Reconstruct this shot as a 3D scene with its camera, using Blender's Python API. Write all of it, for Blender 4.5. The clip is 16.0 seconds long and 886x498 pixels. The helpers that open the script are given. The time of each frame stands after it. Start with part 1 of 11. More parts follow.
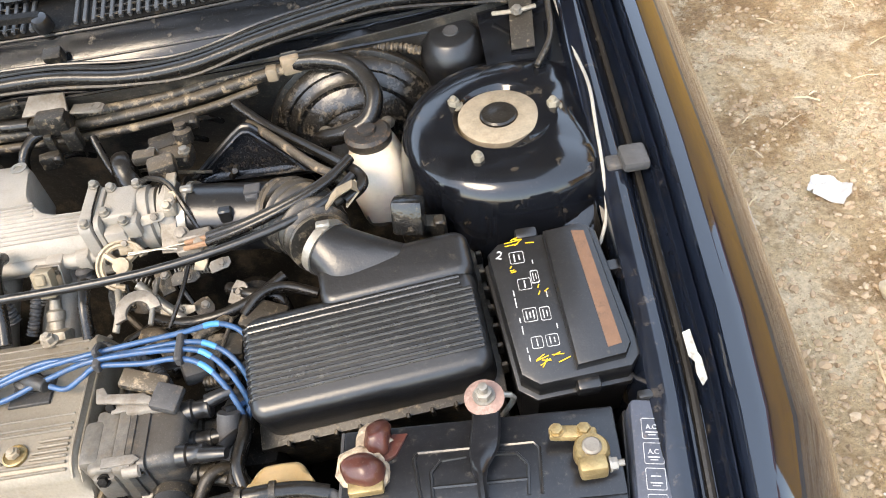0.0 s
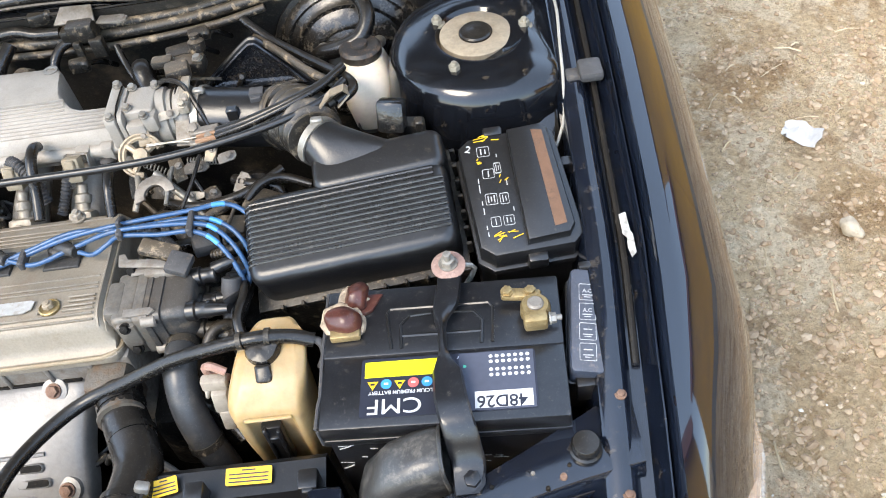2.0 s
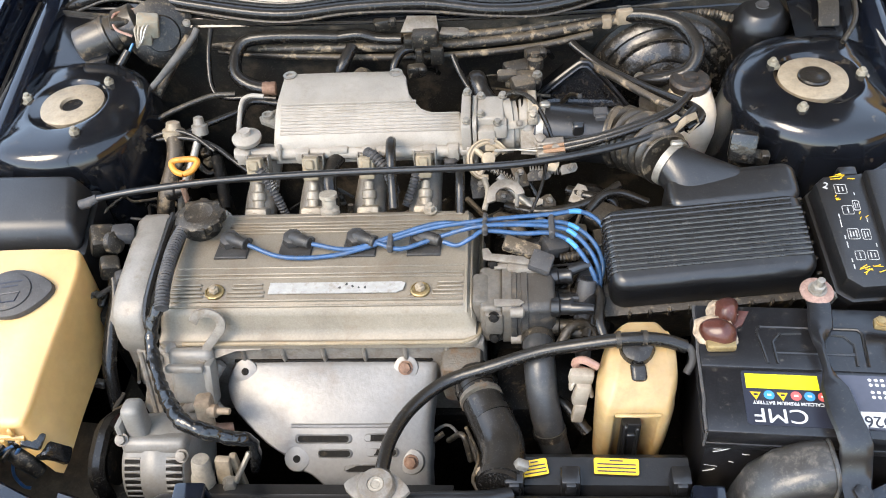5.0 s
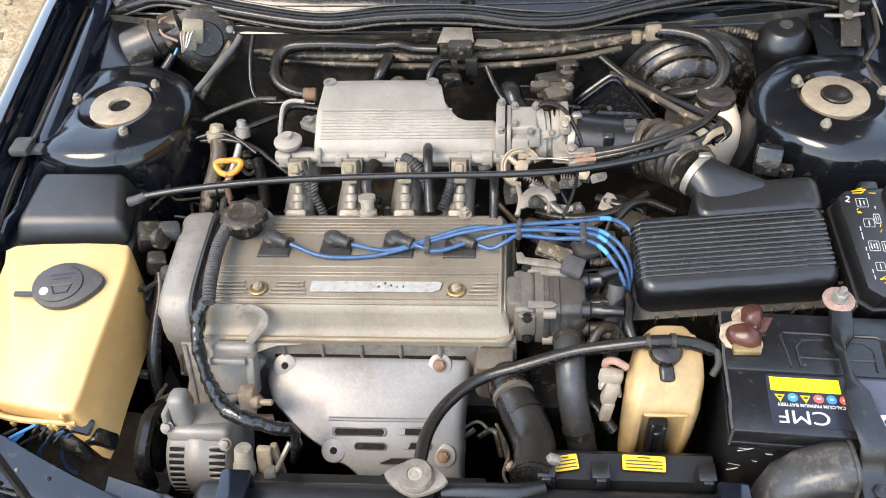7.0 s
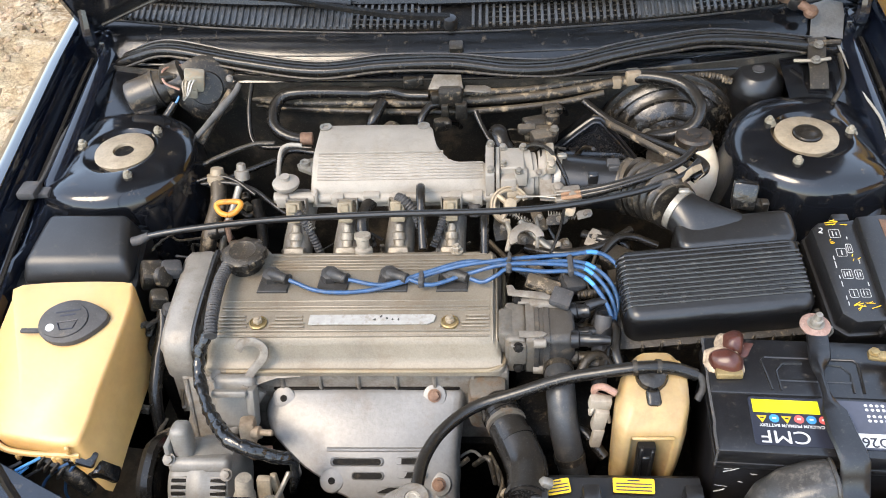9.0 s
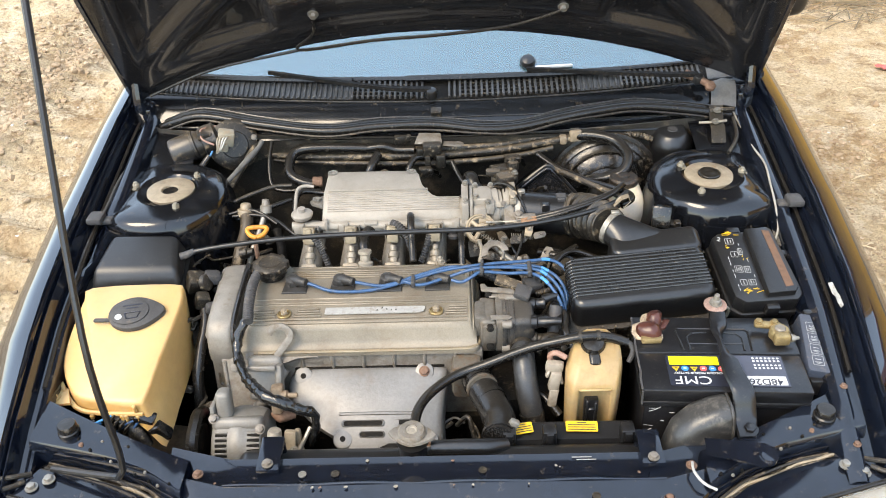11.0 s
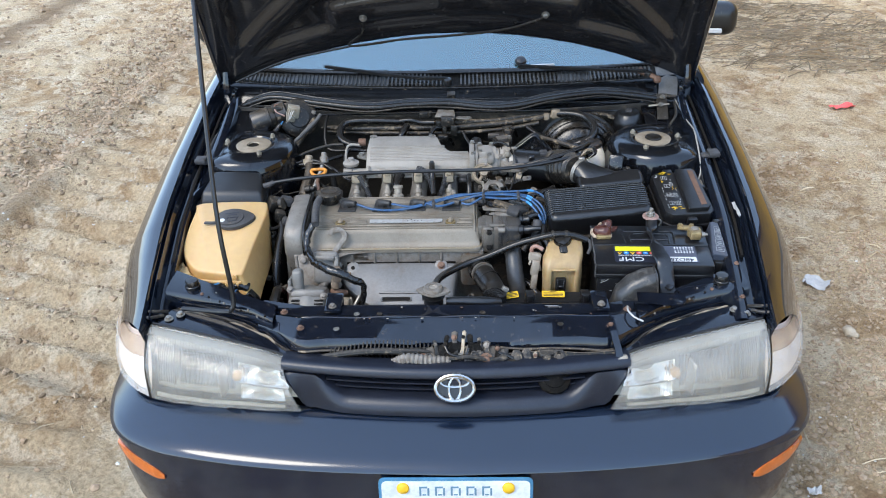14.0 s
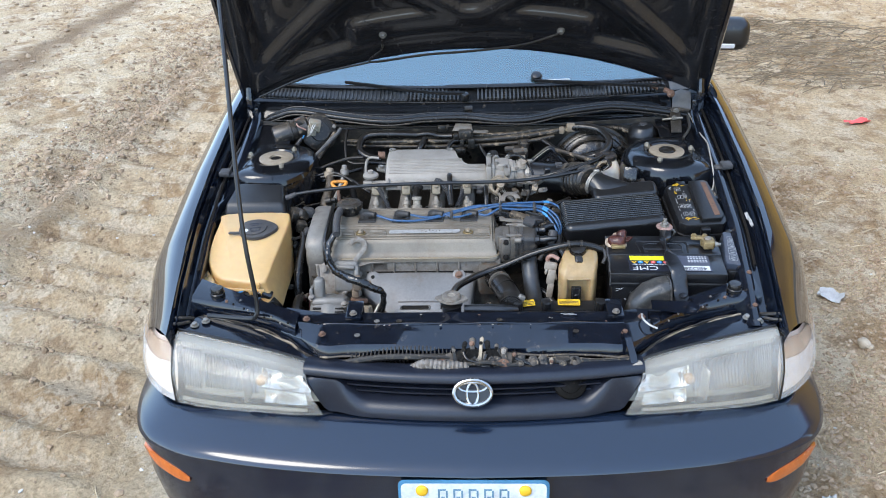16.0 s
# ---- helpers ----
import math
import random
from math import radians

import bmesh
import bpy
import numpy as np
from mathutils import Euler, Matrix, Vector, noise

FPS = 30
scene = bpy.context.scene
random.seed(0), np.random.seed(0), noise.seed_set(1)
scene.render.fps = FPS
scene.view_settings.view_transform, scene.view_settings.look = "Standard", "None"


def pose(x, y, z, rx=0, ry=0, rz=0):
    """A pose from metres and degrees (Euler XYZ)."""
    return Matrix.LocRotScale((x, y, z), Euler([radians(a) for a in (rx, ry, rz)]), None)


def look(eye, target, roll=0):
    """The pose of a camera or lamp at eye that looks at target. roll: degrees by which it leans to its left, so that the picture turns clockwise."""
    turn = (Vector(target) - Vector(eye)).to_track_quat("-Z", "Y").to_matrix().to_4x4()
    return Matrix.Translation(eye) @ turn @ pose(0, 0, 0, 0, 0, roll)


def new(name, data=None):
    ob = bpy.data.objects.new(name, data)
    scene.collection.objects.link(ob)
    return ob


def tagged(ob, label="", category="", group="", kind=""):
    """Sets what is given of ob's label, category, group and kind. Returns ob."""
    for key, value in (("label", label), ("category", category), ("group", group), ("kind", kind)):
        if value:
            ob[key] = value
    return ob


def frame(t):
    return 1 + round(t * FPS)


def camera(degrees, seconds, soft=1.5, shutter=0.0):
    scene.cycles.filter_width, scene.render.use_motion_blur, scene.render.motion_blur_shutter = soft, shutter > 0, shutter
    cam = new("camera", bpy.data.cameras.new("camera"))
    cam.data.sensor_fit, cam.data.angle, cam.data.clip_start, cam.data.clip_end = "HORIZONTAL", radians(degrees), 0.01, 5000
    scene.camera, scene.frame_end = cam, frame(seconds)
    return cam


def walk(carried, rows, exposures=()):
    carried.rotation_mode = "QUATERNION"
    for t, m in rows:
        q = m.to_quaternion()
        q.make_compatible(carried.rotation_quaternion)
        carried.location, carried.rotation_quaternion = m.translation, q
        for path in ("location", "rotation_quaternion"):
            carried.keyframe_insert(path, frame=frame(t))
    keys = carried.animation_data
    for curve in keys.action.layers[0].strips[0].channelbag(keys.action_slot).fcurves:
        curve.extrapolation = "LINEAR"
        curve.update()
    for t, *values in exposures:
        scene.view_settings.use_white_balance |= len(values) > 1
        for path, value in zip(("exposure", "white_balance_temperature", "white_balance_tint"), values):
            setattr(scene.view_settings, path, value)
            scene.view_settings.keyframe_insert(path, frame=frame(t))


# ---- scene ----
cam = camera(55.6, 16.0, soft=1.0)
PATH = [
    (0, (0.472, 0.115, 1.468), (0.428, 1.494, 0.021), -10.3),
    (0.5, (0.468, 0.063, 1.466), (0.428, 1.431, 0.008), -10.3),
    (1, (0.487, 0.022, 1.488), (0.443, 1.372, 0.012), -10.1),
    (1.5, (0.503, -0.02, 1.497), (0.446, 1.31, 0.004), -10.0),
    (2, (0.503, -0.046, 1.508), (0.428, 1.272, 0.005), -9.6),
    (2.5, (0.504, -0.065, 1.513), (0.412, 1.254, 0.013), -8.6),
    (3, (0.482, -0.108, 1.543), (0.367, 1.226, 0.057), -7.5),
    (3.5, (0.425, -0.132, 1.559), (0.294, 1.216, 0.088), -6.6),
    (4, (0.284, -0.12, 1.569), (0.128, 1.238, 0.109), -6.5),
    (4.5, (0.154, -0.109, 1.571), (-0.011, 1.261, 0.122), -6.3),
    (5, (0.106, -0.112, 1.574), (-0.055, 1.266, 0.134), -5.8),
    (7.5, (0.063, -0.171, 1.609), (-0.102, 1.235, 0.196), -4.4),
    (8, (0.067, -0.19, 1.611), (-0.091, 1.242, 0.223), -4.3),
    (8.5, (0.065, -0.195, 1.613), (-0.082, 1.257, 0.246), -4.2),
    (9, (0.061, -0.206, 1.618), (-0.077, 1.277, 0.283), -4.2),
    (9.2, (0.062, -0.224, 1.623), (-0.067, 1.275, 0.305), -4.1),
    (11.3, (0.022, -0.646, 1.693), (-0.011, 1.025, 0.594), -2.1),
    (11.5, (0.004, -0.686, 1.693), (-0.021, 0.992, 0.607), -2.0),
    (12, (-0.028, -0.799, 1.681), (-0.037, 0.899, 0.625), -1.6),
    (12.5, (-0.01, -0.946, 1.696), (-0.015, 0.768, 0.666), -1.3),
    (13, (0.008, -1.134, 1.702), (-0.006, 0.593, 0.694), -1.2),
    (13.5, (0.021, -1.227, 1.715), (-0.014, 0.511, 0.725), -1.3),
    (14, (0.025, -1.247, 1.712), (-0.029, 0.497, 0.736), -1.5),
    (14.5, (0.027, -1.263, 1.712), (-0.044, 0.487, 0.746), -1.7),
    (15, (0.029, -1.272, 1.711), (-0.054, 0.483, 0.755), -1.9),
    (15.5, (0.025, -1.28, 1.71), (-0.063, 0.479, 0.763), -2.0),
    (16, (0.02, -1.298, 1.718), (-0.07, 0.466, 0.779), -2.0),
]
walk(cam, [(t, look(eye, target, roll)) for t, eye, target, roll in PATH],
     [(0, 2.12, 7700, 12), (2.5, 1.88, 6600, 9), (3.5, 1.78, 6300, 8), (4, 1.86, 6450, 8), (5, 1.91, 7150, 11), (9, 1.83, 7300, 12), (11.5, 1.74, 7600, 9), (13, 1.28, 6550, 8), (14.5, 1.20, 6100, 9), (16, 1.24, 6050, 9)])

# ---- light ----
world = bpy.data.worlds.new("hazy_sky")
scene.world = world
world.use_nodes = True
SUN_EL, SUN_AZ = 51.0, 226.0
_n = world.node_tree.nodes
_sky = _n.new("ShaderNodeTexSky")
_sky.sky_type = "NISHITA"
_sky.sun_disc = False
_sky.sun_elevation, _sky.sun_rotation = radians(SUN_EL), radians(SUN_AZ)
_sky.air_density, _sky.dust_density = 1.0, 0.8
_haze = _n.new("ShaderNodeMix")
_haze.data_type, _haze.blend_type = "RGBA", "ADD"
_haze.inputs[0].default_value = 1.0
_haze.inputs[7].default_value = (2.15, 2.8, 3.75, 1)
world.node_tree.links.new(_sky.outputs[0], _haze.inputs[6])
world.node_tree.links.new(_haze.outputs[2], _n["Background"].inputs[0])
_n["Background"].inputs[1].default_value = 0.145
_sun = bpy.data.lights.new("sun", "SUN")
_sun.energy, _sun.angle, _sun.color = 1.25, radians(27), (1.0, 0.90, 0.75)
sun = new("sun", _sun)
_d = Vector((math.sin(radians(SUN_AZ)) * math.cos(radians(SUN_EL)), math.cos(radians(SUN_AZ)) * math.cos(radians(SUN_EL)), math.sin(radians(SUN_EL))))
sun.matrix_world = Matrix.Translation(_d * 20) @ _d.to_track_quat("Z", "Y").to_matrix().to_4x4()

# ---- building helpers ----
def mesh_of(bm, name, sharp=38):
    me = bpy.data.meshes.new(name)
    bmesh.ops.recalc_face_normals(bm, faces=bm.faces)
    bm.to_mesh(me)
    bm.free()
    me.polygons.foreach_set("use_smooth", [True] * len(me.polygons))
    me.set_sharp_from_angle(angle=radians(sharp))
    return me


def part(name, bm, material, parent=None, label="", sharp=38):
    """One bmesh, in world metres, as one mesh object under a thing or a part."""
    ob = new(name, mesh_of(bm, name, sharp))
    ob.data.materials.append(material)
    if parent is not None:
        ob.parent = parent
        base = parent.matrix_basis if parent.parent is None else parent.parent.matrix_basis @ parent.matrix_parent_inverse @ parent.matrix_basis
        ob.matrix_parent_inverse = base.inverted()
    if label:
        tagged(ob, label)
    return ob


def thing(name, at, label, category, group="", kind=""):
    ob = new(name)
    ob.empty_display_size = 0.05
    ob.matrix_basis = Matrix.Translation(at)
    return tagged(ob, label, category, group, kind)


def single(name, bm, material, label, category, group="", kind="", sharp=38):
    ob = part(name, bm, material, None, "", sharp)
    return tagged(ob, label, category, group, kind)


def BM():
    return bmesh.new()


def join(bm, other, m=None):
    if m is not None:
        bmesh.ops.transform(other, matrix=m, verts=other.verts)
    me = bpy.data.meshes.new("joined")
    other.to_mesh(me)
    other.free()
    bm.from_mesh(me)
    bpy.data.meshes.remove(me)
    return bm


def rbox(bm, c, s, r=0.004, seg=2, rot=(0, 0, 0), taper=0.0):
    """A box with rounded edges: centre, size, radius; taper narrows its top."""
    b = bmesh.new()
    bmesh.ops.create_cube(b, size=1.0)
    for v in b.verts:
        k = 1 - taper * (v.co.z + 0.5)
        v.co = Vector((v.co.x * s[0] * k, v.co.y * s[1] * k, v.co.z * s[2]))
    if r > 0:
        bmesh.ops.bevel(b, geom=b.edges[:], offset=min(r, 0.45 * min(s)), segments=seg, profile=0.5, affect="EDGES")
    return join(bm, b, pose(*c, *rot))


def smooth_line(pts, n=6):
    """Catmull-Rom through the points."""
    p = [Vector(q) for q in pts]
    if len(p) < 3:
        return p
    p = [2 * p[0] - p[1]] + p + [2 * p[-1] - p[-2]]
    out = []
    for i in range(1, len(p) - 2):
        a, b, c, d = p[i - 1:i + 3]
        for k in range(n):
            t = k / n
            out.append(0.5 * ((2 * b) + (c - a) * t + (2 * a - 5 * b + 4 * c - d) * t * t + (3 * b - a - 3 * c + d) * t ** 3))
    return out + [p[-2]]


def tube(bm, pts, r, seg=10, n=6, smooth=True, wave=0.0, every=0.006, cap=True):
    """A hose, wire or pipe along the points; r is a radius or one per given point; wave corrugates it."""
    line = smooth_line(pts, n) if smooth else [Vector(q) for q in pts]
    if wave:
        fine, carry = [line[0]], 0.0
        for a, b in zip(line, line[1:]):
            k = max(1, int((b - a).length / (every / 4)))
            fine += [a.lerp(b, (j + 1) / k) for j in range(k)]
        line = fine
    m = len(line)
    rs = r if isinstance(r, (list, tuple)) else [r]
    def rad(i):
        f = i / max(1, m - 1) * (len(rs) - 1)
        k = min(int(f), len(rs) - 2) if len(rs) > 1 else 0
        return rs[0] if len(rs) == 1 else rs[k] + (rs[k + 1] - rs[k]) * (f - k)
    rings, up = [], None
    s = 0.0
    for i, q in enumerate(line):
        d = (line[min(i + 1, m - 1)] - line[max(i - 1, 0)]).normalized()
        if up is None:
            up = d.orthogonal().normalized()
        up = (up - d * up.dot(d)).normalized()
        side = d.cross(up)
        if i:
            s += (q - line[i - 1]).length
        k = rad(i) + (wave * (2 * abs(math.cos(math.pi * s / every)) - 1) if wave else 0)
        rings.append([bm.verts.new(q + k * (math.cos(a) * up + math.sin(a) * side)) for a in (2 * math.pi * j / seg for j in range(seg))])
    for a, b in zip(rings, rings[1:]):
        for j in range(seg):
            bm.faces.new((a[j], a[(j + 1) % seg], b[(j + 1) % seg], b[j]))
    if cap:
        bm.faces.new(rings[0][::-1])
        bm.faces.new(rings[-1])
    return bm


def lathe(bm, prof, at=(0, 0, 0), axis=(0, 0, 1), seg=24, squash=1.0, cap=True):
    """Turn the (radius, height) profile round the axis through at."""
    q = Vector(axis).normalized().to_track_quat("Z", "Y").to_matrix().to_4x4()
    m = Matrix.Translation(at) @ q
    rings = []
    for r, z in prof:
        rings.append([bm.verts.new(m @ Vector((max(r, 1e-4) * math.cos(a), max(r, 1e-4) * squash * math.sin(a), z))) for a in (2 * math.pi * j / seg for j in range(seg))])
    for a, b in zip(rings, rings[1:]):
        for j in range(seg):
            bm.faces.new((a[j], a[(j + 1) % seg], b[(j + 1) % seg], b[j]))
    if cap:
        bm.faces.new(rings[0][::-1])
        bm.faces.new(rings[-1])
    return bm


def loft(bm, rows, closed=False, cap=False):
    """A skin through rows of points of one length."""
    vs = [[bm.verts.new(p) for p in row] for row in rows]
    n = len(rows[0])
    for a, b in zip(vs, vs[1:]):
        for j in range(n if closed else n - 1):
            k = (j + 1) % n
            bm.faces.new((a[j], a[k], b[k], b[j]))
    if cap and closed:
        bm.faces.new(vs[0][::-1])
        bm.faces.new(vs[-1])
    return bm


def thicken(bm, t):
    """Give an open skin a thickness along its normals."""
    bmesh.ops.recalc_face_normals(bm, faces=bm.faces)
    bm.normal_update()
    bmesh.ops.solidify(bm, geom=bm.faces[:], thickness=t)
    return bm


def plate(bm, outline, h, m, r=0.0, seg=2):
    """An outline in the local xy plane, h thick along local z, at the pose m."""
    b = bmesh.new()
    vs = [b.verts.new((x, y, 0)) for x, y in outline]
    f = b.faces.new(vs)
    ext = bmesh.ops.extrude_face_region(b, geom=[f])
    bmesh.ops.translate(b, vec=(0, 0, h), verts=[v for v in ext["geom"] if isinstance(v, bmesh.types.BMVert)])
    if r:
        top = [e for e in b.edges if all(abs(v.co.z - h) < 1e-6 for v in e.verts)]
        bmesh.ops.bevel(b, geom=top, offset=r, segments=seg, profile=0.5, affect="EDGES")
    return join(bm, b, m)


def hexa(bm, bottom, top, r=0.006, seg=3):
    """A rounded block between four bottom and four top corners."""
    b = bmesh.new()
    v = [b.verts.new(p) for p in (*bottom, *top)]
    for f in ((3, 2, 1, 0), (4, 5, 6, 7), (0, 1, 5, 4), (1, 2, 6, 5), (2, 3, 7, 6), (3, 0, 4, 7)):
        b.faces.new([v[i] for i in f])
    bmesh.ops.bevel(b, geom=b.edges[:], offset=r, segments=seg, profile=0.5, affect="EDGES")
    return join(bm, b)


def crumple(bm, amount, scale, seed=0):
    """Dent a mesh by a smooth noise."""
    for v in bm.verts:
        v.co += amount * noise.noise_vector((v.co.x * scale + seed, v.co.y * scale, v.co.z * scale))
    return bm


def ngon(n, r, a0=0.0, squash=1.0):
    return [(r * math.cos(a0 + 2 * math.pi * i / n), r * squash * math.sin(a0 + 2 * math.pi * i / n)) for i in range(n)]


def round_rect(w, h, r, n=4):
    out = []
    for cx, cy, a0 in ((w / 2 - r, h / 2 - r, 0), (-w / 2 + r, h / 2 - r, 90), (-w / 2 + r, -h / 2 + r, 180), (w / 2 - r, -h / 2 + r, 270)):
        out += [(cx + r * math.cos(radians(a0 + 90 * i / n)), cy + r * math.sin(radians(a0 + 90 * i / n))) for i in range(n + 1)]
    return out


def frame_at(o, xdir, normal):
    """A pose at o whose local x runs along xdir and local z along normal."""
    z = Vector(normal).normalized()
    x = Vector(xdir)
    x = (x - z * x.dot(z)).normalized()
    y = z.cross(x)
    return Matrix(((x.x, y.x, z.x, o[0]), (x.y, y.y, z.y, o[1]), (x.z, y.z, z.z, o[2]), (0, 0, 0, 1)))


def bolt(bm, at, axis=(0, 0, 1), r=0.007, h=0.006, washer=1.5, stud=0.0):
    m = frame_at(at, Vector(axis).orthogonal(), axis)
    if washer:
        plate(bm, ngon(16, r * washer), 0.002, m)
    plate(bm, ngon(6, r), h, m @ Matrix.Translation((0, 0, 0.0019)), 0.0008)
    if stud:
        plate(bm, ngon(10, r * 0.55), stud, m @ Matrix.Translation((0, 0, h)), 0.0006)
    return bm


def writing(name, body, size, m, material, parent, label="", align="CENTER", stretch=1.0, bold=0.012):
    cu = bpy.data.curves.new(name, "FONT")
    cu.body, cu.size, cu.align_x, cu.align_y, cu.extrude, cu.offset = body, size, align, "CENTER", 0.0002, size * bold
    tmp = bpy.data.objects.new(name + "_tmp", cu)
    scene.collection.objects.link(tmp)
    me = bpy.data.meshes.new_from_object(tmp.evaluated_get(bpy.context.evaluated_depsgraph_get()))
    bpy.data.objects.remove(tmp)
    b = bmesh.new()
    b.from_mesh(me)
    bpy.data.meshes.remove(me)
    bmesh.ops.transform(b, matrix=m @ Matrix.Diagonal((stretch, 1, 1, 1)), verts=b.verts)
    return part(name, b, material, parent, label)


# ---- materials ----
def material(name, base, rough=0.5, metal=0.0, dirt=None, dirt_amount=0.0, dirt_scale=9.0, vary=0.15, bump=0.0, bump_scale=120.0,
             coat=0.0, ior=1.45, trans=0.0, sss=0.0, dust_or_light_up=0.0, streak=None, alpha=1.0, contrast=0.12, rough_dirt=0.85, speck=0.12):
    """A worn surface: base colour varied at two scales, dirt in patches of its own shape, fine relief."""
    mt = bpy.data.materials.new(name)
    mt.use_nodes = True
    nt = mt.node_tree
    N, L = nt.nodes, nt.links
    b = N["Principled BSDF"]
    tc = N.new("ShaderNodeNewGeometry")
    mp = N.new("ShaderNodeMapping")
    L.new(tc.outputs["Position"], mp.inputs[0])
    if streak:
        mp.inputs["Scale"].default_value = streak
    def noise_node(scale, detail=4.0, rough_=0.6):
        n = N.new("ShaderNodeTexNoise")
        n.inputs["Scale"].default_value, n.inputs["Detail"].default_value, n.inputs["Roughness"].default_value = scale, detail, rough_
        L.new(mp.outputs[0], n.inputs["Vector"])
        return n
    def ramp(src, lo, hi):
        r = N.new("ShaderNodeMapRange")
        r.inputs["From Min"].default_value, r.inputs["From Max"].default_value = lo, hi
        L.new(src, r.inputs[0])
        return r.outputs[0]
    n1, n2 = noise_node(dirt_scale, 5.0), noise_node(bump_scale, 3.0)
    c0, c1 = [min(1, x * (1 - vary)) for x in base], [min(1, x * (1 + vary)) for x in base]
    mix = N.new("ShaderNodeMix")
    mix.data_type = "RGBA"
    mix.inputs[6].default_value, mix.inputs[7].default_value = (*c0, 1), (*c1, 1)
    av = N.new("ShaderNodeMath")
    av.operation = "MULTIPLY_ADD"
    L.new(n2.outputs[0], av.inputs[0])
    av.inputs[1].default_value = 0.5
    L.new(n1.outputs[0], av.inputs[2])
    L.new(ramp(av.outputs[0], 0.55, 0.95), mix.inputs[0])
    col = mix.outputs[2]
    rg = None
    if dirt is not None:
        n3 = noise_node(dirt_scale * 1.7, 6.0, 0.68)
        fac = ramp(n3.outputs[0], 0.62 - 0.3 * dirt_amount, 0.62 - 0.3 * dirt_amount + contrast)
        if dust_or_light_up:
            sep = N.new("ShaderNodeSeparateXYZ")
            L.new(tc.outputs["Normal"], sep.inputs[0])
            up = ramp(sep.outputs[2], 0.2, 1.0)
            mul = N.new("ShaderNodeMath")
            mul.operation = "MULTIPLY"
            L.new(up, mul.inputs[0])
            mul.inputs[1].default_value = dust_or_light_up
            mx = N.new("ShaderNodeMath")
            mx.operation = "MAXIMUM"
            L.new(mul.outputs[0], mx.inputs[0])
            m3 = N.new("ShaderNodeMath")
            m3.operation = "MULTIPLY"
            L.new(fac, m3.inputs[0])
            m3.inputs[1].default_value = min(1.0, dirt_amount + 0.25)
            L.new(m3.outputs[0], mx.inputs[1])
            fac = mx.outputs[0]
        else:
            m3 = N.new("ShaderNodeMath")
            m3.operation = "MULTIPLY"
            L.new(fac, m3.inputs[0])
            m3.inputs[1].default_value = min(1.0, dirt_amount + 0.25)
            fac = m3.outputs[0]
        dm = N.new("ShaderNodeMix")
        dm.data_type = "RGBA"
        L.new(fac, dm.inputs[0])
        L.new(col, dm.inputs[6])
        dm.inputs[7].default_value = (*dirt, 1)
        col = dm.outputs[2]
        rm = N.new("ShaderNodeMapRange")
        rm.inputs["To Min"].default_value, rm.inputs["To Max"].default_value = rough, rough_dirt
        L.new(fac, rm.inputs[0])
        rg = rm.outputs[0]
        if metal:
            mm = N.new("ShaderNodeMapRange")
            mm.inputs["To Min"].default_value, mm.inputs["To Max"].default_value = metal, 0.0
            L.new(fac, mm.inputs[0])
            L.new(mm.outputs[0], b.inputs["Metallic"])
    if dirt is not None and dirt_amount > 0 and speck > 0:
        n4 = noise_node(420.0, 3.0, 0.7)
        sp = N.new("ShaderNodeMath")
        sp.operation = "MULTIPLY"
        L.new(ramp(n4.outputs[0], 0.585, 0.66), sp.inputs[0])
        sp.inputs[1].default_value = speck
        sm = N.new("ShaderNodeMix")
        sm.data_type = "RGBA"
        L.new(sp.outputs[0], sm.inputs[0])
        L.new(col, sm.inputs[6])
        sm.inputs[7].default_value = (*[0.5 * x + 0.14 for x in dirt], 1)
        col = sm.outputs[2]
    L.new(col, b.inputs["Base Color"])
    if rg is None:
        rm = N.new("ShaderNodeMapRange")
        rm.inputs["To Min"].default_value, rm.inputs["To Max"].default_value = max(0.02, rough * 0.85), min(1, rough * 1.2)
        L.new(n1.outputs[0], rm.inputs[0])
        rg = rm.outputs[0]
        b.inputs["Metallic"].default_value = metal
    L.new(rg, b.inputs["Roughness"])
    if bump:
        bp = N.new("ShaderNodeBump")
        bp.inputs["Strength"].default_value, bp.inputs["Distance"].default_value = 1.0, bump
        L.new(n2.outputs[0], bp.inputs["Height"])
        L.new(bp.outputs[0], b.inputs["Normal"])
    b.inputs["Coat Weight"].default_value, b.inputs["Coat Roughness"].default_value = coat, 0.03
    b.inputs["IOR"].default_value = ior
    b.inputs["Transmission Weight"].default_value = trans
    if sss:
        b.inputs["Subsurface Weight"].default_value = sss
        b.inputs["Subsurface Radius"].default_value = (0.02, 0.012, 0.005)
        b.inputs["Subsurface Scale"].default_value = 0.8
    return mt


DUST = (0.30, 0.22, 0.14)
PAINT = material("black_paint", (0.0040, 0.0058, 0.0105), 0.05, 0, DUST, -0.6, 6, 0.2, 0, 200, coat=0.4, ior=1.5)
BUMPERPAINT = material("bumper_paint", (0.0055, 0.0098, 0.0200), 0.14, 0, (0.36, 0.30, 0.22), -0.28, 90, 0.2, 0, 200, ior=1.62, contrast=0.03, speck=0)
BAY = material("bay_paint", (0.0036, 0.0054, 0.0100), 0.10, 0, (0.20, 0.155, 0.105), 0.13, 34, 0.3, 0.00008, 70, coat=0.30, dust_or_light_up=0.006, contrast=0.3, speck=0.02)
TOWER = material("dusty_tower_paint", (0.0038, 0.0045, 0.0062), 0.13, 0, (0.24, 0.185, 0.12), 0.10, 24, 0.35, 0.00006, 60, coat=0.15, dust_or_light_up=0.006, contrast=0.22, speck=0.04)
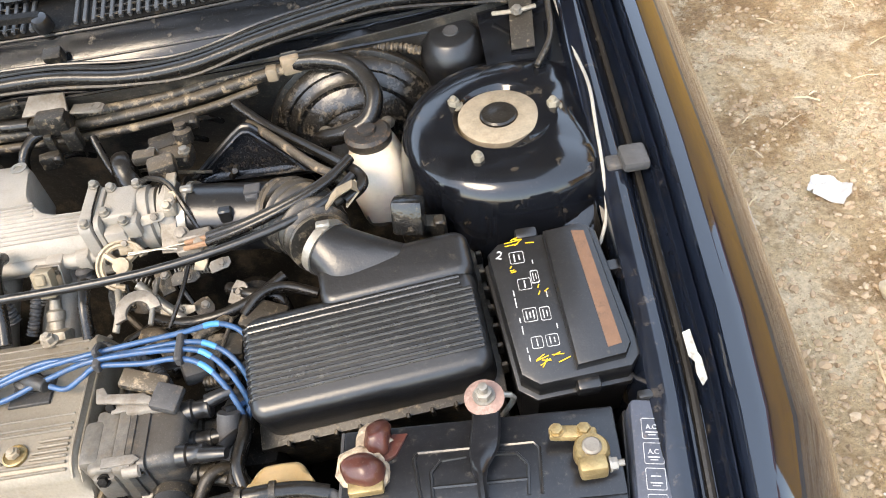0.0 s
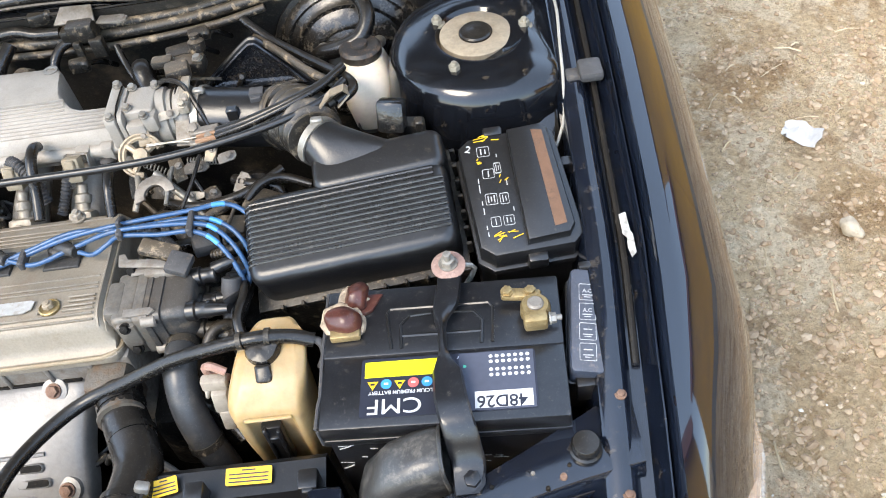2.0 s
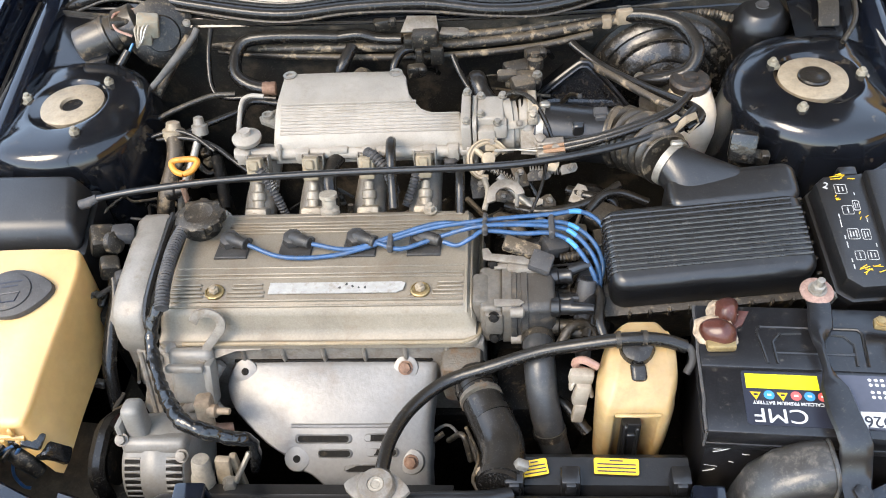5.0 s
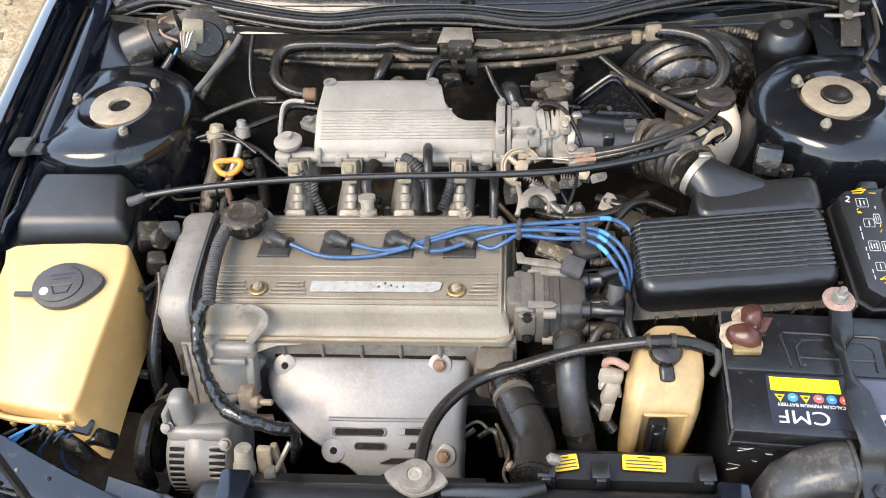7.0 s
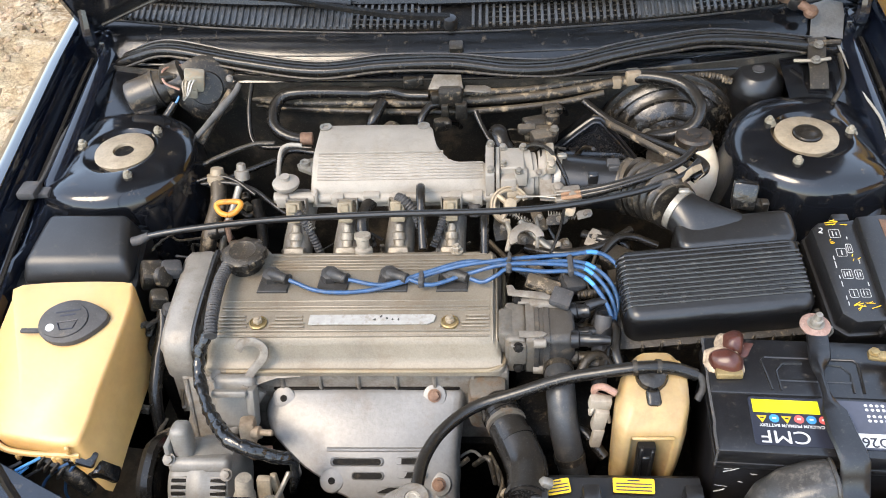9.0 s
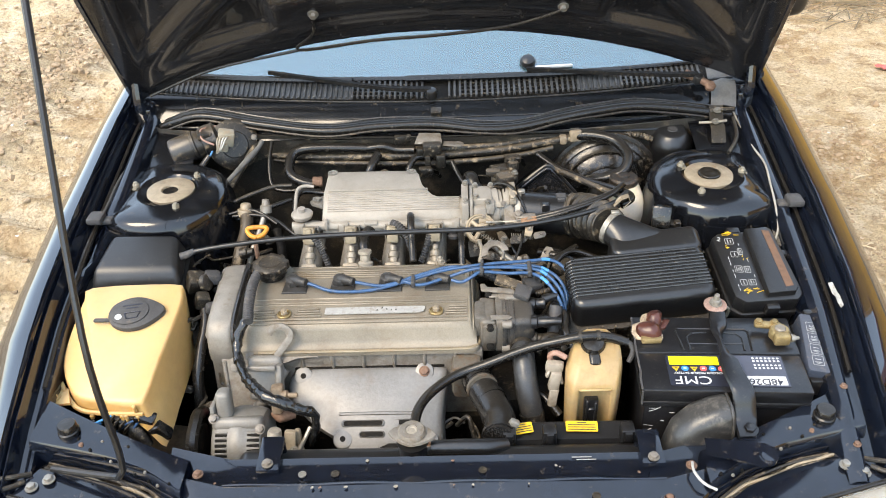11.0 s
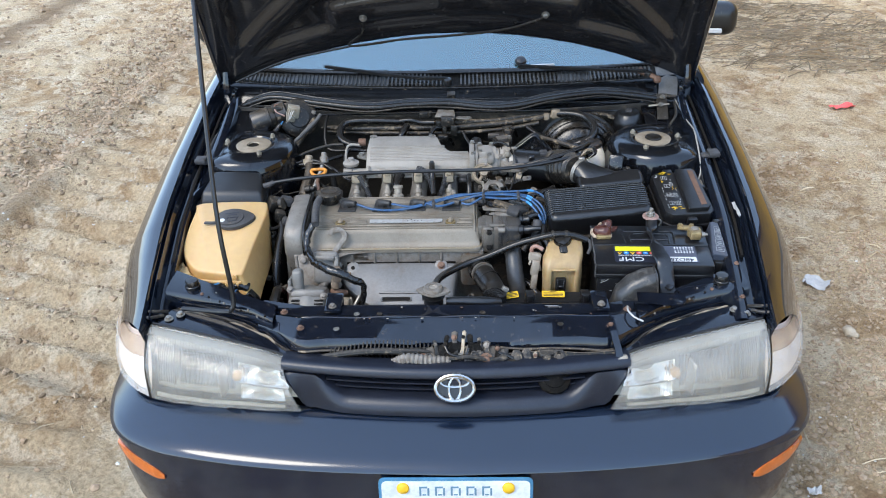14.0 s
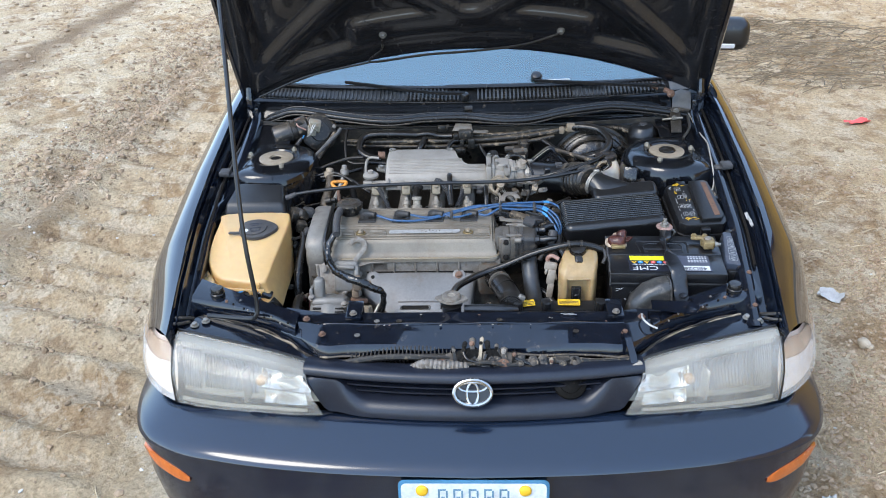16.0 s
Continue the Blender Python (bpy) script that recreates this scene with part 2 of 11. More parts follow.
COWL = material("cowl_paint", (0.0045, 0.0048, 0.0055), 0.12, 0, (0.22, 0.165, 0.105), 0.05, 30, 0.3, 0.0001, 80, dust_or_light_up=0.0, contrast=0.14, ior=1.45, speck=0.05)
COWLEDGE = material("worn_bead", (0.030, 0.029, 0.028), 0.28, 0, (0.26, 0.20, 0.13), 0.22, 24, 0.3, contrast=0.2)
MOTOR = material("motor_shell", (0.012, 0.011, 0.010), 0.30, 0.0, (0.25, 0.185, 0.115), 0.32, 40, 0.3, 0.0003, 160, dust_or_light_up=0.16, contrast=0.2, ior=1.5)
HOODIN = material("hood_inner_paint", (0.008, 0.0078, 0.0085), 0.24, 0, (0.13, 0.105, 0.08), 0.10, 30, 0.3, 0.0003, 60, coat=0.6, contrast=0.4)
# grimy near-black with little sheen; the shade of deep gaps is in its colour
DARK = material("grimy_shade_black", (0.0040, 0.0036, 0.0031), 0.60, 0, (0.115, 0.084, 0.052), 0.20, 50, 0.4, 0.002, 60, dust_or_light_up=0.02, contrast=0.16, ior=1.2)
PLASTIC = material("black_plastic", (0.008, 0.008, 0.0085), 0.30, 0, (0.20, 0.16, 0.11), 0.10, 60, 0.25, 0.00018, 260, dust_or_light_up=0.015, contrast=0.3, ior=1.5, speck=0.04)
DUSTY = material("dusty_black_plastic", (0.0075, 0.0070, 0.0062), 0.38, 0, (0.28, 0.215, 0.14), 0.26, 60, 0.3, 0.0006, 200, dust_or_light_up=0.09, contrast=0.14, ior=1.4, speck=0.2)
RUBBER = material("black_rubber", (0.0058, 0.0055, 0.0053), 0.26, 0, (0.22, 0.17, 0.11), 0.10, 45, 0.3, 0.0004, 150, dust_or_light_up=0.04, contrast=0.22, ior=1.42)
RUSTY_RUBBER = material("muddy_hose", (0.014, 0.012, 0.010), 0.42, 0, (0.40, 0.30, 0.19), 0.34, 38, 0.3, 0.0008, 150, dust_or_light_up=0.16, contrast=0.13, ior=1.4, speck=0.2)
ALU = material("cast_aluminium", (0.198, 0.178, 0.151), 0.46, 0.3, (0.11, 0.08, 0.05), 0.38, 26, 0.18, 0.0003, 420, dust_or_light_up=0.04, contrast=0.22)
ALU_DIRTY = material("stained_aluminium", (0.180, 0.160, 0.135), 0.5, 0.25, (0.095, 0.068, 0.04), 0.50, 30, 0.25, 0.0004, 300, dust_or_light_up=0.06, contrast=0.22)
COVER = material("valve_cover_metal", (0.182, 0.155, 0.117), 0.46, 0.18, (0.112, 0.070, 0.035), 0.40, 9, 0.22, 0.0003, 350, dust_or_light_up=0.05, contrast=0.3, speck=0.14)
ALTCAST = material("smooth_casting", (0.185, 0.172, 0.150), 0.46, 0.16, (0.105, 0.074, 0.045), 0.36, 22, 0.15, 0.0002, 300, contrast=0.4)
SHIELD = material("heat_shield_metal", (0.172, 0.163, 0.150), 0.42, 0.28, (0.135, 0.080, 0.042), 0.30, 8, 0.16, 0.0004, 160, contrast=0.3)
PLENUM = material("bead_blasted_aluminium", (0.261, 0.236, 0.201), 0.58, 0.1, (0.15, 0.12, 0.085), 0.26, 18, 0.12, 0.0005, 420, contrast=0.35)
BELLOWS = material("dusty_bellows", (0.0105, 0.0095, 0.0082), 0.30, 0, (0.34, 0.265, 0.175), 0.34, 34, 0.3, 0.0003, 150, dust_or_light_up=0.12, contrast=0.22, ior=1.45, speck=0.16)
FADED = material("dust_faded_grey", (0.085, 0.084, 0.082), 0.5, 0, (0.24, 0.20, 0.15), 0.35, 40, 0.25, 0.0006, 200, dust_or_light_up=0.10, contrast=0.3, ior=1.35)
STEEL = material("zinc_steel", (0.235, 0.218, 0.188), 0.42, 0.55, (0.12, 0.085, 0.05), 0.32, 60, 0.2, 0.0003, 300, contrast=0.3)
RUST = material("rusty_steel", (0.15, 0.085, 0.055), 0.7, 0.3, (0.22, 0.145, 0.10), 0.4, 60, 0.3, 0.001, 200, contrast=0.3)
MOUNT = material("strut_mount_plate", (0.29, 0.235, 0.165), 0.55, 0.3, (0.19, 0.135, 0.08), 0.4, 50, 0.2, 0.0004, 300, contrast=0.35)
BRASS = material("brass_clamp", (0.31, 0.225, 0.105), 0.4, 0.7, (0.15, 0.105, 0.055), 0.45, 60, 0.25, 0.0005, 300, contrast=0.25)
# upward faces are mixed paler: the light on the tank's top, put into colour
AMBER_TANK = material("yellowed_tank_plastic", (0.46, 0.275, 0.100), 0.36, 0, (0.58, 0.44, 0.245), 0.16, 7, 0.12, 0.0003, 60, sss=0.3, contrast=0.45, dust_or_light_up=0.34, speck=0.02, rough_dirt=0.5)
CREAM_TANK = material("cream_tank_plastic", (0.325, 0.222, 0.105), 0.34, 0, (0.18, 0.105, 0.042), 0.42, 14, 0.16, 0.0003, 90, sss=0.3, contrast=0.4, speck=0.05)
WHITE_TANK = material("white_tank_plastic", (0.56, 0.49, 0.39), 0.45, 0, (0.30, 0.22, 0.13), 0.3, 18, 0.1, 0.0004, 90, sss=0.2, contrast=0.3)
GREYCAP = material("grey_plastic", (0.045, 0.045, 0.046), 0.5, 0, DUST, 0.22, 34, 0.2, 0.0004, 200, dust_or_light_up=0.03, contrast=0.3, ior=1.3)
RELAYBLUE = material("slate_plastic", (0.030, 0.038, 0.055), 0.4, 0, DUST, 0.12, 30, 0.2, 0.0004, 200, dust_or_light_up=0.05)
BLUE = material("blue_wire", (0.022, 0.066, 0.148), 0.34, 0, (0.10, 0.10, 0.10), 0.40, 60, 0.2, contrast=0.3)
CYAN = material("light_blue_wire", (0.05, 0.22, 0.45), 0.4)
ORANGE = material("orange_handle", (0.55, 0.22, 0.03), 0.45, 0, (0.2, 0.1, 0.04), 0.3, 60, 0.2)
YELLOW = material("yellow_label", (0.62, 0.37, 0.012), 0.5, 0, (0.3, 0.2, 0.05), 0.1, 60, 0.1)
LEMON = material("lemon_label", (0.62, 0.62, 0.015), 0.4)
WHITE = material("white_print", (0.50, 0.50, 0.49), 0.5)
LABELBLACK = material("label_black", (0.018, 0.020, 0.030), 0.35)
LABELGREY = material("label_slate", (0.05, 0.055, 0.075), 0.4)
RED = material("red_print", (0.62, 0.10, 0.09), 0.5)
SKYBLUE = material("blue_print", (0.03, 0.22, 0.55), 0.5)
BATTERY = material("battery_black", (0.008, 0.008, 0.009), 0.28, 0, (0.18, 0.155, 0.125), 0.06, 70, 0.3, 0.00012, 240, contrast=0.14, ior=1.5, speck=0.06)
MAROON = material("maroon_boot", (0.062, 0.020, 0.014), 0.30, 0, (0.20, 0.14, 0.10), 0.26, 40, 0.3, 0.0005, 90, contrast=0.3, ior=1.42)
PAPER = material("scrap_paper", (0.42, 0.40, 0.375), 0.8, 0, (0.28, 0.23, 0.17), 0.3, 40, 0.1, contrast=0.3)
PRINT = material("faded_print", (0.36, 0.355, 0.34), 0.5, 0, (0.03, 0.03, 0.03), 0.35, 160, 0.1, contrast=0.1, speck=0)
SEAL_RUBBER = material("dusty_seal_rubber", (0.024, 0.023, 0.022), 0.42, 0, (0.14, 0.115, 0.085), 0.24, 40, 0.3, 0.0004, 150, dust_or_light_up=0.04, contrast=0.25, ior=1.4)
DISTBODY = material("browned_distributor", (0.110, 0.098, 0.082), 0.5, 0.2, (0.15, 0.105, 0.062), 0.4, 40, 0.3, 0.0004, 200, contrast=0.25)
GRILLEPLASTIC = material("weathered_grille_plastic", (0.040, 0.040, 0.040), 0.45, 0, (0.17, 0.145, 0.11), 0.30, 40, 0.3, 0.0005, 200, dust_or_light_up=0.05, contrast=0.25, ior=1.4)
TAPE = material("glossy_black_tape", (0.009, 0.0088, 0.0085), 0.17, 0, (0.26, 0.20, 0.135), 0.10, 70, 0.3, 0.0012, 70, contrast=0.2, ior=1.5, speck=0.06)
MATT = material("matt_grey_plastic", (0.012, 0.0123, 0.013), 0.40, 0, (0.20, 0.16, 0.11), 0.12, 30, 0.25, 0.00015, 300, dust_or_light_up=0.015, contrast=0.35, ior=1.5, speck=0.03)
PLAQUE = material("silver_plaque", (0.38, 0.365, 0.335), 0.45, 0.3, (0.20, 0.16, 0.11), 0.38, 60, 0.1, contrast=0.2)
BEIGE = material("beige_fitting", (0.27, 0.235, 0.185), 0.5, 0.25, (0.14, 0.105, 0.07), 0.3, 50, 0.2, 0.0005, 200, contrast=0.3)
CHROME = material("chrome", (0.40, 0.39, 0.37), 0.26, 1.0, (0.20, 0.17, 0.12), 0.12, 60, 0.1, contrast=0.3)
AMBER = material("amber_lens", (0.42, 0.10, 0.013), 0.22, 0, (0.25, 0.13, 0.05), 0.2, 60, ior=1.5, coat=0.5, contrast=0.4)
PINKISH = material("clear_hose", (0.27, 0.155, 0.115), 0.35, 0, (0.16, 0.11, 0.075), 0.3, 60)
SILVERSTICK = material("peeling_sticker", (0.34, 0.32, 0.28), 0.5, 0, (0.12, 0.10, 0.08), 0.4, 60, 0.1, contrast=0.1)
SCOOPSKIN = material("chalky_black_plastic", (0.022, 0.021, 0.020), 0.32, 0, (0.24, 0.21, 0.17), 0.36, 30, 0.3, 0.0004, 160, contrast=0.30, ior=1.5, dust_or_light_up=0.05, speck=0.10)
SCUFFED = material("scuffed_plastic", (0.018, 0.018, 0.018), 0.22, 0, (0.16, 0.145, 0.12), 0.20, 26, 0.3, 0.0002, 260, contrast=0.3, ior=1.55, dust_or_light_up=0.02, speck=0.03)

# ---- ground ----
def steps(a, b, d, far):
    inner = list(np.arange(a, b + d / 2, d))
    grow, out = d, []
    while (out[-1] if out else 0) < far:
        grow *= 1.35
        out.append((out[-1] if out else 0) + grow)
    return np.array([a - o for o in out[::-1]] + inner + [b + o for o in out])


def ground_z(x, y):
    """Trodden clay with a wheel rut and a churned verge."""
    z = 0.016 * noise.noise((x * 1.3, y * 1.3, 0)) + 0.012 * noise.noise((x * 4, y * 4, 3)) + 0.006 * noise.noise((x * 13, y * 13, 5))
    d = x + 2.17 - 0.045 * (y - 3.0) + 0.05 * noise.noise((y * 0.9, 2, 0))
    if abs(d) < 1.6 and x < -1.1:
        z += 0.055 * math.exp(-((d - 0.13) / 0.10) ** 2) - 0.07 * math.exp(-((d + 0.10) / 0.14) ** 2)
        z += 0.032 * math.exp(-((d - 0.75) / 0.5) ** 2) * math.sin(34 * (y + 0.35 * x + 0.05 * noise.noise((x * 3, y * 3, 9))))
        z += 0.045 * math.exp(-((d + 0.75) / 0.35) ** 2) * noise.noise((x * 9, y * 9, 4))
    return z


_xs, _ys = steps(-4.6, 4.2, 0.035, 700), steps(-1.6, 8.0, 0.035, 700)
_v = [(x, y, ground_z(x, y) if max(abs(x), abs(y)) < 60 else 0.0) for y in _ys for x in _xs]
_w = len(_xs)
_f = [(j * _w + i, j * _w + i + 1, (j + 1) * _w + i + 1, (j + 1) * _w + i) for j in range(len(_ys) - 1) for i in range(_w - 1)]
_me = bpy.data.meshes.new("ground")
_me.from_pydata(_v, [], _f)
_me.polygons.foreach_set("use_smooth", [True] * len(_f))
ground = new("ground", _me)
tagged(ground, "dry tan clay yard with wheel ruts and crumbled earth", "ground", "", "structure")


def clay_material():
    mt = bpy.data.materials.new("dry_clay")
    mt.use_nodes = True
    N, L = mt.node_tree.nodes, mt.node_tree.links
    b = N["Principled BSDF"]
    b.inputs["Roughness"].default_value = 0.95
    b.inputs["Specular IOR Level"].default_value = 0.2
    g = N.new("ShaderNodeNewGeometry")
    def nz(s, d, r=0.6, dist=0.0):
        n = N.new("ShaderNodeTexNoise")
        n.inputs["Scale"].default_value, n.inputs["Detail"].default_value, n.inputs["Roughness"].default_value, n.inputs["Distortion"].default_value = s, d, r, dist
        L.new(g.outputs["Position"], n.inputs["Vector"])
        return n.outputs[0]
    def rp(src, stops):
        r = N.new("ShaderNodeValToRGB")
        r.color_ramp.elements[0].position, r.color_ramp.elements[1].position = stops[0][0], stops[-1][0]
        r.color_ramp.elements[0].color, r.color_ramp.elements[1].color = (*stops[0][1], 1), (*stops[-1][1], 1)
        for p, c in stops[1:-1]:
            r.color_ramp.elements.new(p).color = (*c, 1)
        L.new(src, r.inputs[0])
        return r.outputs[0]
    mp = N.new("ShaderNodeMapping")
    mp.inputs["Scale"].default_value = (1.0, 0.72, 1.0)
    mp.inputs["Rotation"].default_value = (0, 0, 0.04)
    L.new(g.outputs["Position"], mp.inputs[0])
    n0 = N.new("ShaderNodeTexNoise")
    n0.inputs["Scale"].default_value, n0.inputs["Detail"].default_value, n0.inputs["Roughness"].default_value, n0.inputs["Distortion"].default_value = 1.9, 8, 0.70, 0.3
    L.new(mp.outputs[0], n0.inputs["Vector"])
    sx = N.new("ShaderNodeSeparateXYZ")
    L.new(g.outputs["Position"], sx.inputs[0])
    side = N.new("ShaderNodeMapRange")
    side.inputs["From Min"].default_value, side.inputs["From Max"].default_value = -1.2, 1.6
    side.inputs["To Min"].default_value, side.inputs["To Max"].default_value = 0.035, 0.020
    L.new(sx.outputs[0], side.inputs[0])
    add = N.new("ShaderNodeMath")
    L.new(n0.outputs[0], add.inputs[0])
    L.new(side.outputs[0], add.inputs[1])
    big = rp(add.outputs[0], [(0.36, (0.255, 0.160, 0.080)), (0.45, (0.39, 0.265, 0.145)), (0.52, (0.51, 0.378, 0.228)), (0.62, (0.56, 0.435, 0.278))])
    fine = rp(nz(64, 7, 0.78), [(0.34, (0.60, 0.57, 0.53)), (0.5, (0.98, 0.98, 0.97)), (0.66, (1.26, 1.25, 1.22))])
    mul = N.new("ShaderNodeMix")
    mul.data_type, mul.blend_type = "RGBA", "MULTIPLY"
    mul.inputs[0].default_value = 1.0
    L.new(big, mul.inputs[6])
    L.new(fine, mul.inputs[7])
    # pale dried crusts with ragged edges, and redder loose soil between them
    for sc, lo_, hi_, amount, tone in ((4.6, 0.50, 0.555, 0.62, (0.66, 0.55, 0.395)), (5.4, 0.53, 0.60, 0.62, (0.245, 0.150, 0.078))):
        fr = N.new("ShaderNodeMapRange")
        fr.inputs["From Min"].default_value, fr.inputs["From Max"].default_value, fr.inputs["To Max"].default_value = lo_, hi_, amount
        L.new(nz(sc, 9, 0.74, 0.4), fr.inputs[0])
        cr = N.new("ShaderNodeMix")
        cr.data_type = "RGBA"
        L.new(fr.outputs[0], cr.inputs[0])
        L.new(mul.outputs[2], cr.inputs[6])
        tint_ = N.new("ShaderNodeMix")
        tint_.data_type, tint_.blend_type = "RGBA", "MULTIPLY"
        tint_.inputs[0].default_value = 1.0
        tint_.inputs[6].default_value = (*tone, 1)
        L.new(fine, tint_.inputs[7])
        L.new(tint_.outputs[2], cr.inputs[7])
        mul = cr
    # darker loose earth along the two wheel ruts, with relief shade in the colour
    def mth(op, p, q=None):
        n = N.new("ShaderNodeMath")
        n.operation = op
        for i, v in enumerate((p, q)):
            if v is None:
                continue
            if isinstance(v, (int, float)):
                n.inputs[i].default_value = v
            else:
                L.new(v, n.inputs[i])
        return n.outputs[0]
    across = mth("ADD", mth("ADD", sx.outputs[0], mth("MULTIPLY", sx.outputs[1], -0.045)), mth("MULTIPLY", nz(1.7, 5, 0.7), 0.5))
    off = mth("ABSOLUTE", mth("SUBTRACT", mth("ABSOLUTE", mth("ADD", across, 2.83)), 0.78))
    rut = N.new("ShaderNodeMapRange")
    rut.inputs["From Min"].default_value, rut.inputs["From Max"].default_value = 0.04, 0.24
    rut.inputs["To Min"].default_value, rut.inputs["To Max"].default_value = 0.8, 0.0
    L.new(off, rut.inputs[0])
    rut_tone = N.new("ShaderNodeMix")
    rut_tone.data_type = "RGBA"
    L.new(rut.outputs[0], rut_tone.inputs[0])
    L.new(mul.outputs[2], rut_tone.inputs[6])
    rut_tone.inputs[7].default_value = (0.19, 0.125, 0.068, 1)
    L.new(rut_tone.outputs[2], b.inputs["Base Color"])
    bp = N.new("ShaderNodeBump")
    bp.inputs["Strength"].default_value, bp.inputs["Distance"].default_value = 1.0, 0.024
    L.new(nz(75, 8, 0.78), bp.inputs["Height"])
    b2 = N.new("ShaderNodeBump")
    b2.inputs["Strength"].default_value, b2.inputs["Distance"].default_value = 1.0, 0.022
    L.new(nz(9, 5, 0.6), b2.inputs["Height"])
    L.new(bp.outputs[0], b2.inputs["Normal"])
    L.new(b2.outputs[0], b.inputs["Normal"])
    return mt


CLAY = clay_material()
_me.materials.append(CLAY)


def island_material(name, stops, rough=0.9):
    mt = bpy.data.materials.new(name)
    mt.use_nodes = True
    N, L = mt.node_tree.nodes, mt.node_tree.links
    g = N.new("ShaderNodeNewGeometry")
    r = N.new("ShaderNodeValToRGB")
    r.color_ramp.elements[0].color, r.color_ramp.elements[1].color = (*stops[0], 1), (*stops[-1], 1)
    for i, c in enumerate(stops[1:-1]):
        r.color_ramp.elements.new((i + 1) / (len(stops) - 1)).color = (*c, 1)
    L.new(g.outputs["Random Per Island"], r.inputs[0])
    L.new(r.outputs[0], N["Principled BSDF"].inputs["Base Color"])
    N["Principled BSDF"].inputs["Roughness"].default_value = rough
    return mt


PEBBLE = island_material("pebble_stone", [(0.23, 0.155, 0.090), (0.31, 0.218, 0.132), (0.26, 0.180, 0.108), (0.34, 0.250, 0.158), (0.21, 0.142, 0.084), (0.32, 0.23, 0.142), (0.28, 0.20, 0.125), (0.37, 0.285, 0.19)])
CHIP = island_material("pale_chips", [(0.52, 0.48, 0.41), (0.62, 0.59, 0.53), (0.44, 0.39, 0.31)])
STRAW = island_material("dry_straw", [(0.42, 0.33, 0.20), (0.52, 0.42, 0.28), (0.30, 0.23, 0.14)])


def scatter_stones(name, count, area, lo, hi, seed, label, power=3.5, mt=None):
    rnd = random.Random(seed)
    ico = [(0, 0, -1), (0.72, 0.53, -0.45), (-0.28, 0.85, -0.45), (-0.89, 0, -0.45), (-0.28, -0.85, -0.45), (0.72, -0.53, -0.45),
           (0.28, 0.85, 0.45), (-0.72, 0.53, 0.45), (-0.72, -0.53, 0.45), (0.28, -0.85, 0.45), (0.89, 0, 0.45), (0, 0, 1)]
    tri = [(0, 2, 1), (0, 3, 2), (0, 4, 3), (0, 5, 4), (0, 1, 5), (1, 2, 6), (2, 3, 7), (3, 4, 8), (4, 5, 9), (5, 1, 10), (1, 6, 10),
           (2, 7, 6), (3, 8, 7), (4, 9, 8), (5, 10, 9), (6, 7, 11), (7, 8, 11), (8, 9, 11), (9, 10, 11), (10, 6, 11)]
    vs, fs = [], []
    x0, x1, y0, y1 = area
    while len(fs) < count * 20:
        x, y = rnd.uniform(x0, x1), rnd.uniform(y0, y1)
        if noise.noise((x * 1.1, y * 1.1, seed)) < rnd.uniform(-0.5, 0.25):
            continue
        r = lo + (hi - lo) * rnd.random() ** power
        sx, sy, sz, a = rnd.uniform(0.7, 1.3), rnd.uniform(0.7, 1.2), rnd.uniform(0.5, 0.95), rnd.uniform(0, 6.3)
        k, z = len(vs), ground_z(x, y) + r * rnd.uniform(-0.25, 0.2)
        for p in ico:
            j = rnd.uniform(0.62, 1.2)
            px, py = p[0] * sx * j, p[1] * sy * j
            vs.append((x + r * (px * math.cos(a) - py * math.sin(a)), y + r * (px * math.sin(a) + py * math.cos(a)), z + r * sz * p[2] * j))
        fs += [(a_ + k, b_ + k, c_ + k) for a_, b_, c_ in tri]
    me = bpy.data.meshes.new(name)
    me.from_pydata(vs, [], fs)
    me.materials.append(mt or PEBBLE)
    return tagged(new(name, me), label, "stones", "", "stuff")


scatter_stones("pebbles", 22000, (0.86, 2.5, -1.2, 2.8), 0.0012, 0.013, 3, "small brown pebbles and clods on the clay", 4.5)
scatter_stones("pebbles", 6500, (-3.6, -0.86, -1.2, 3.4), 0.002, 0.017, 5, "small brown pebbles beside the wheel rut")
scatter_stones("pebbles", 9000, (-5.5, 4.5, 2.4, 9.0), 0.004, 0.030, 7, "scattered clods on the far clay")


scatter_stones("pebbles", 5000, (-2.55, -1.90, -0.5, 7.0), 0.003, 0.024, 13, "brown crumbled earth along the wheel rut", 2.5)
scatter_stones("gravel", 26000, (0.90, 1.95, -0.7, 1.9), 0.0014, 0.0125, 17, "gravel of small brown stones and crumbs beside the car", 4.2)
scatter_stones("pale_chips", 350, (0.90, 2.6, -0.9, 3.0), 0.0012, 0.008, 19, "scattered pale stone chips on the clay", 3.0, CHIP)
scatter_stones("pale_chips", 1100, (-3.6, -0.86, -1.0, 4.0), 0.0014, 0.009, 29, "scattered pale stone chips beside the rut", 3.0, CHIP)


b = BM()
for at, r_, sq in (((0, 0, 0), 0.030, 0.72), ((0.016, -0.006, -0.003), 0.021, 0.8)):
    lathe(b, [(0.001, -r_ * 0.6), (r_ * 0.8, -r_ * 0.4), (r_, 0), (r_ * 0.86, r_ * 0.35), (r_ * 0.5, r_ * 0.58), (0.001, r_ * 0.62)], at, (0.1, 0.1, 1), 14, sq)
crumple(b, 0.006, 45, 2)
bmesh.ops.transform(b, matrix=pose(1.356, 1.186, ground_z(1.356, 1.186) + 0.012, 0, 0, -35), verts=b.verts)
single("stone", b, material("pale_field_stone", (0.36, 0.30, 0.22), 0.9, 0, (0.26, 0.19, 0.12), 0.3, 30, 0.2, 0.002, 90), "smooth pale stone half sunk in the clay", "stone")


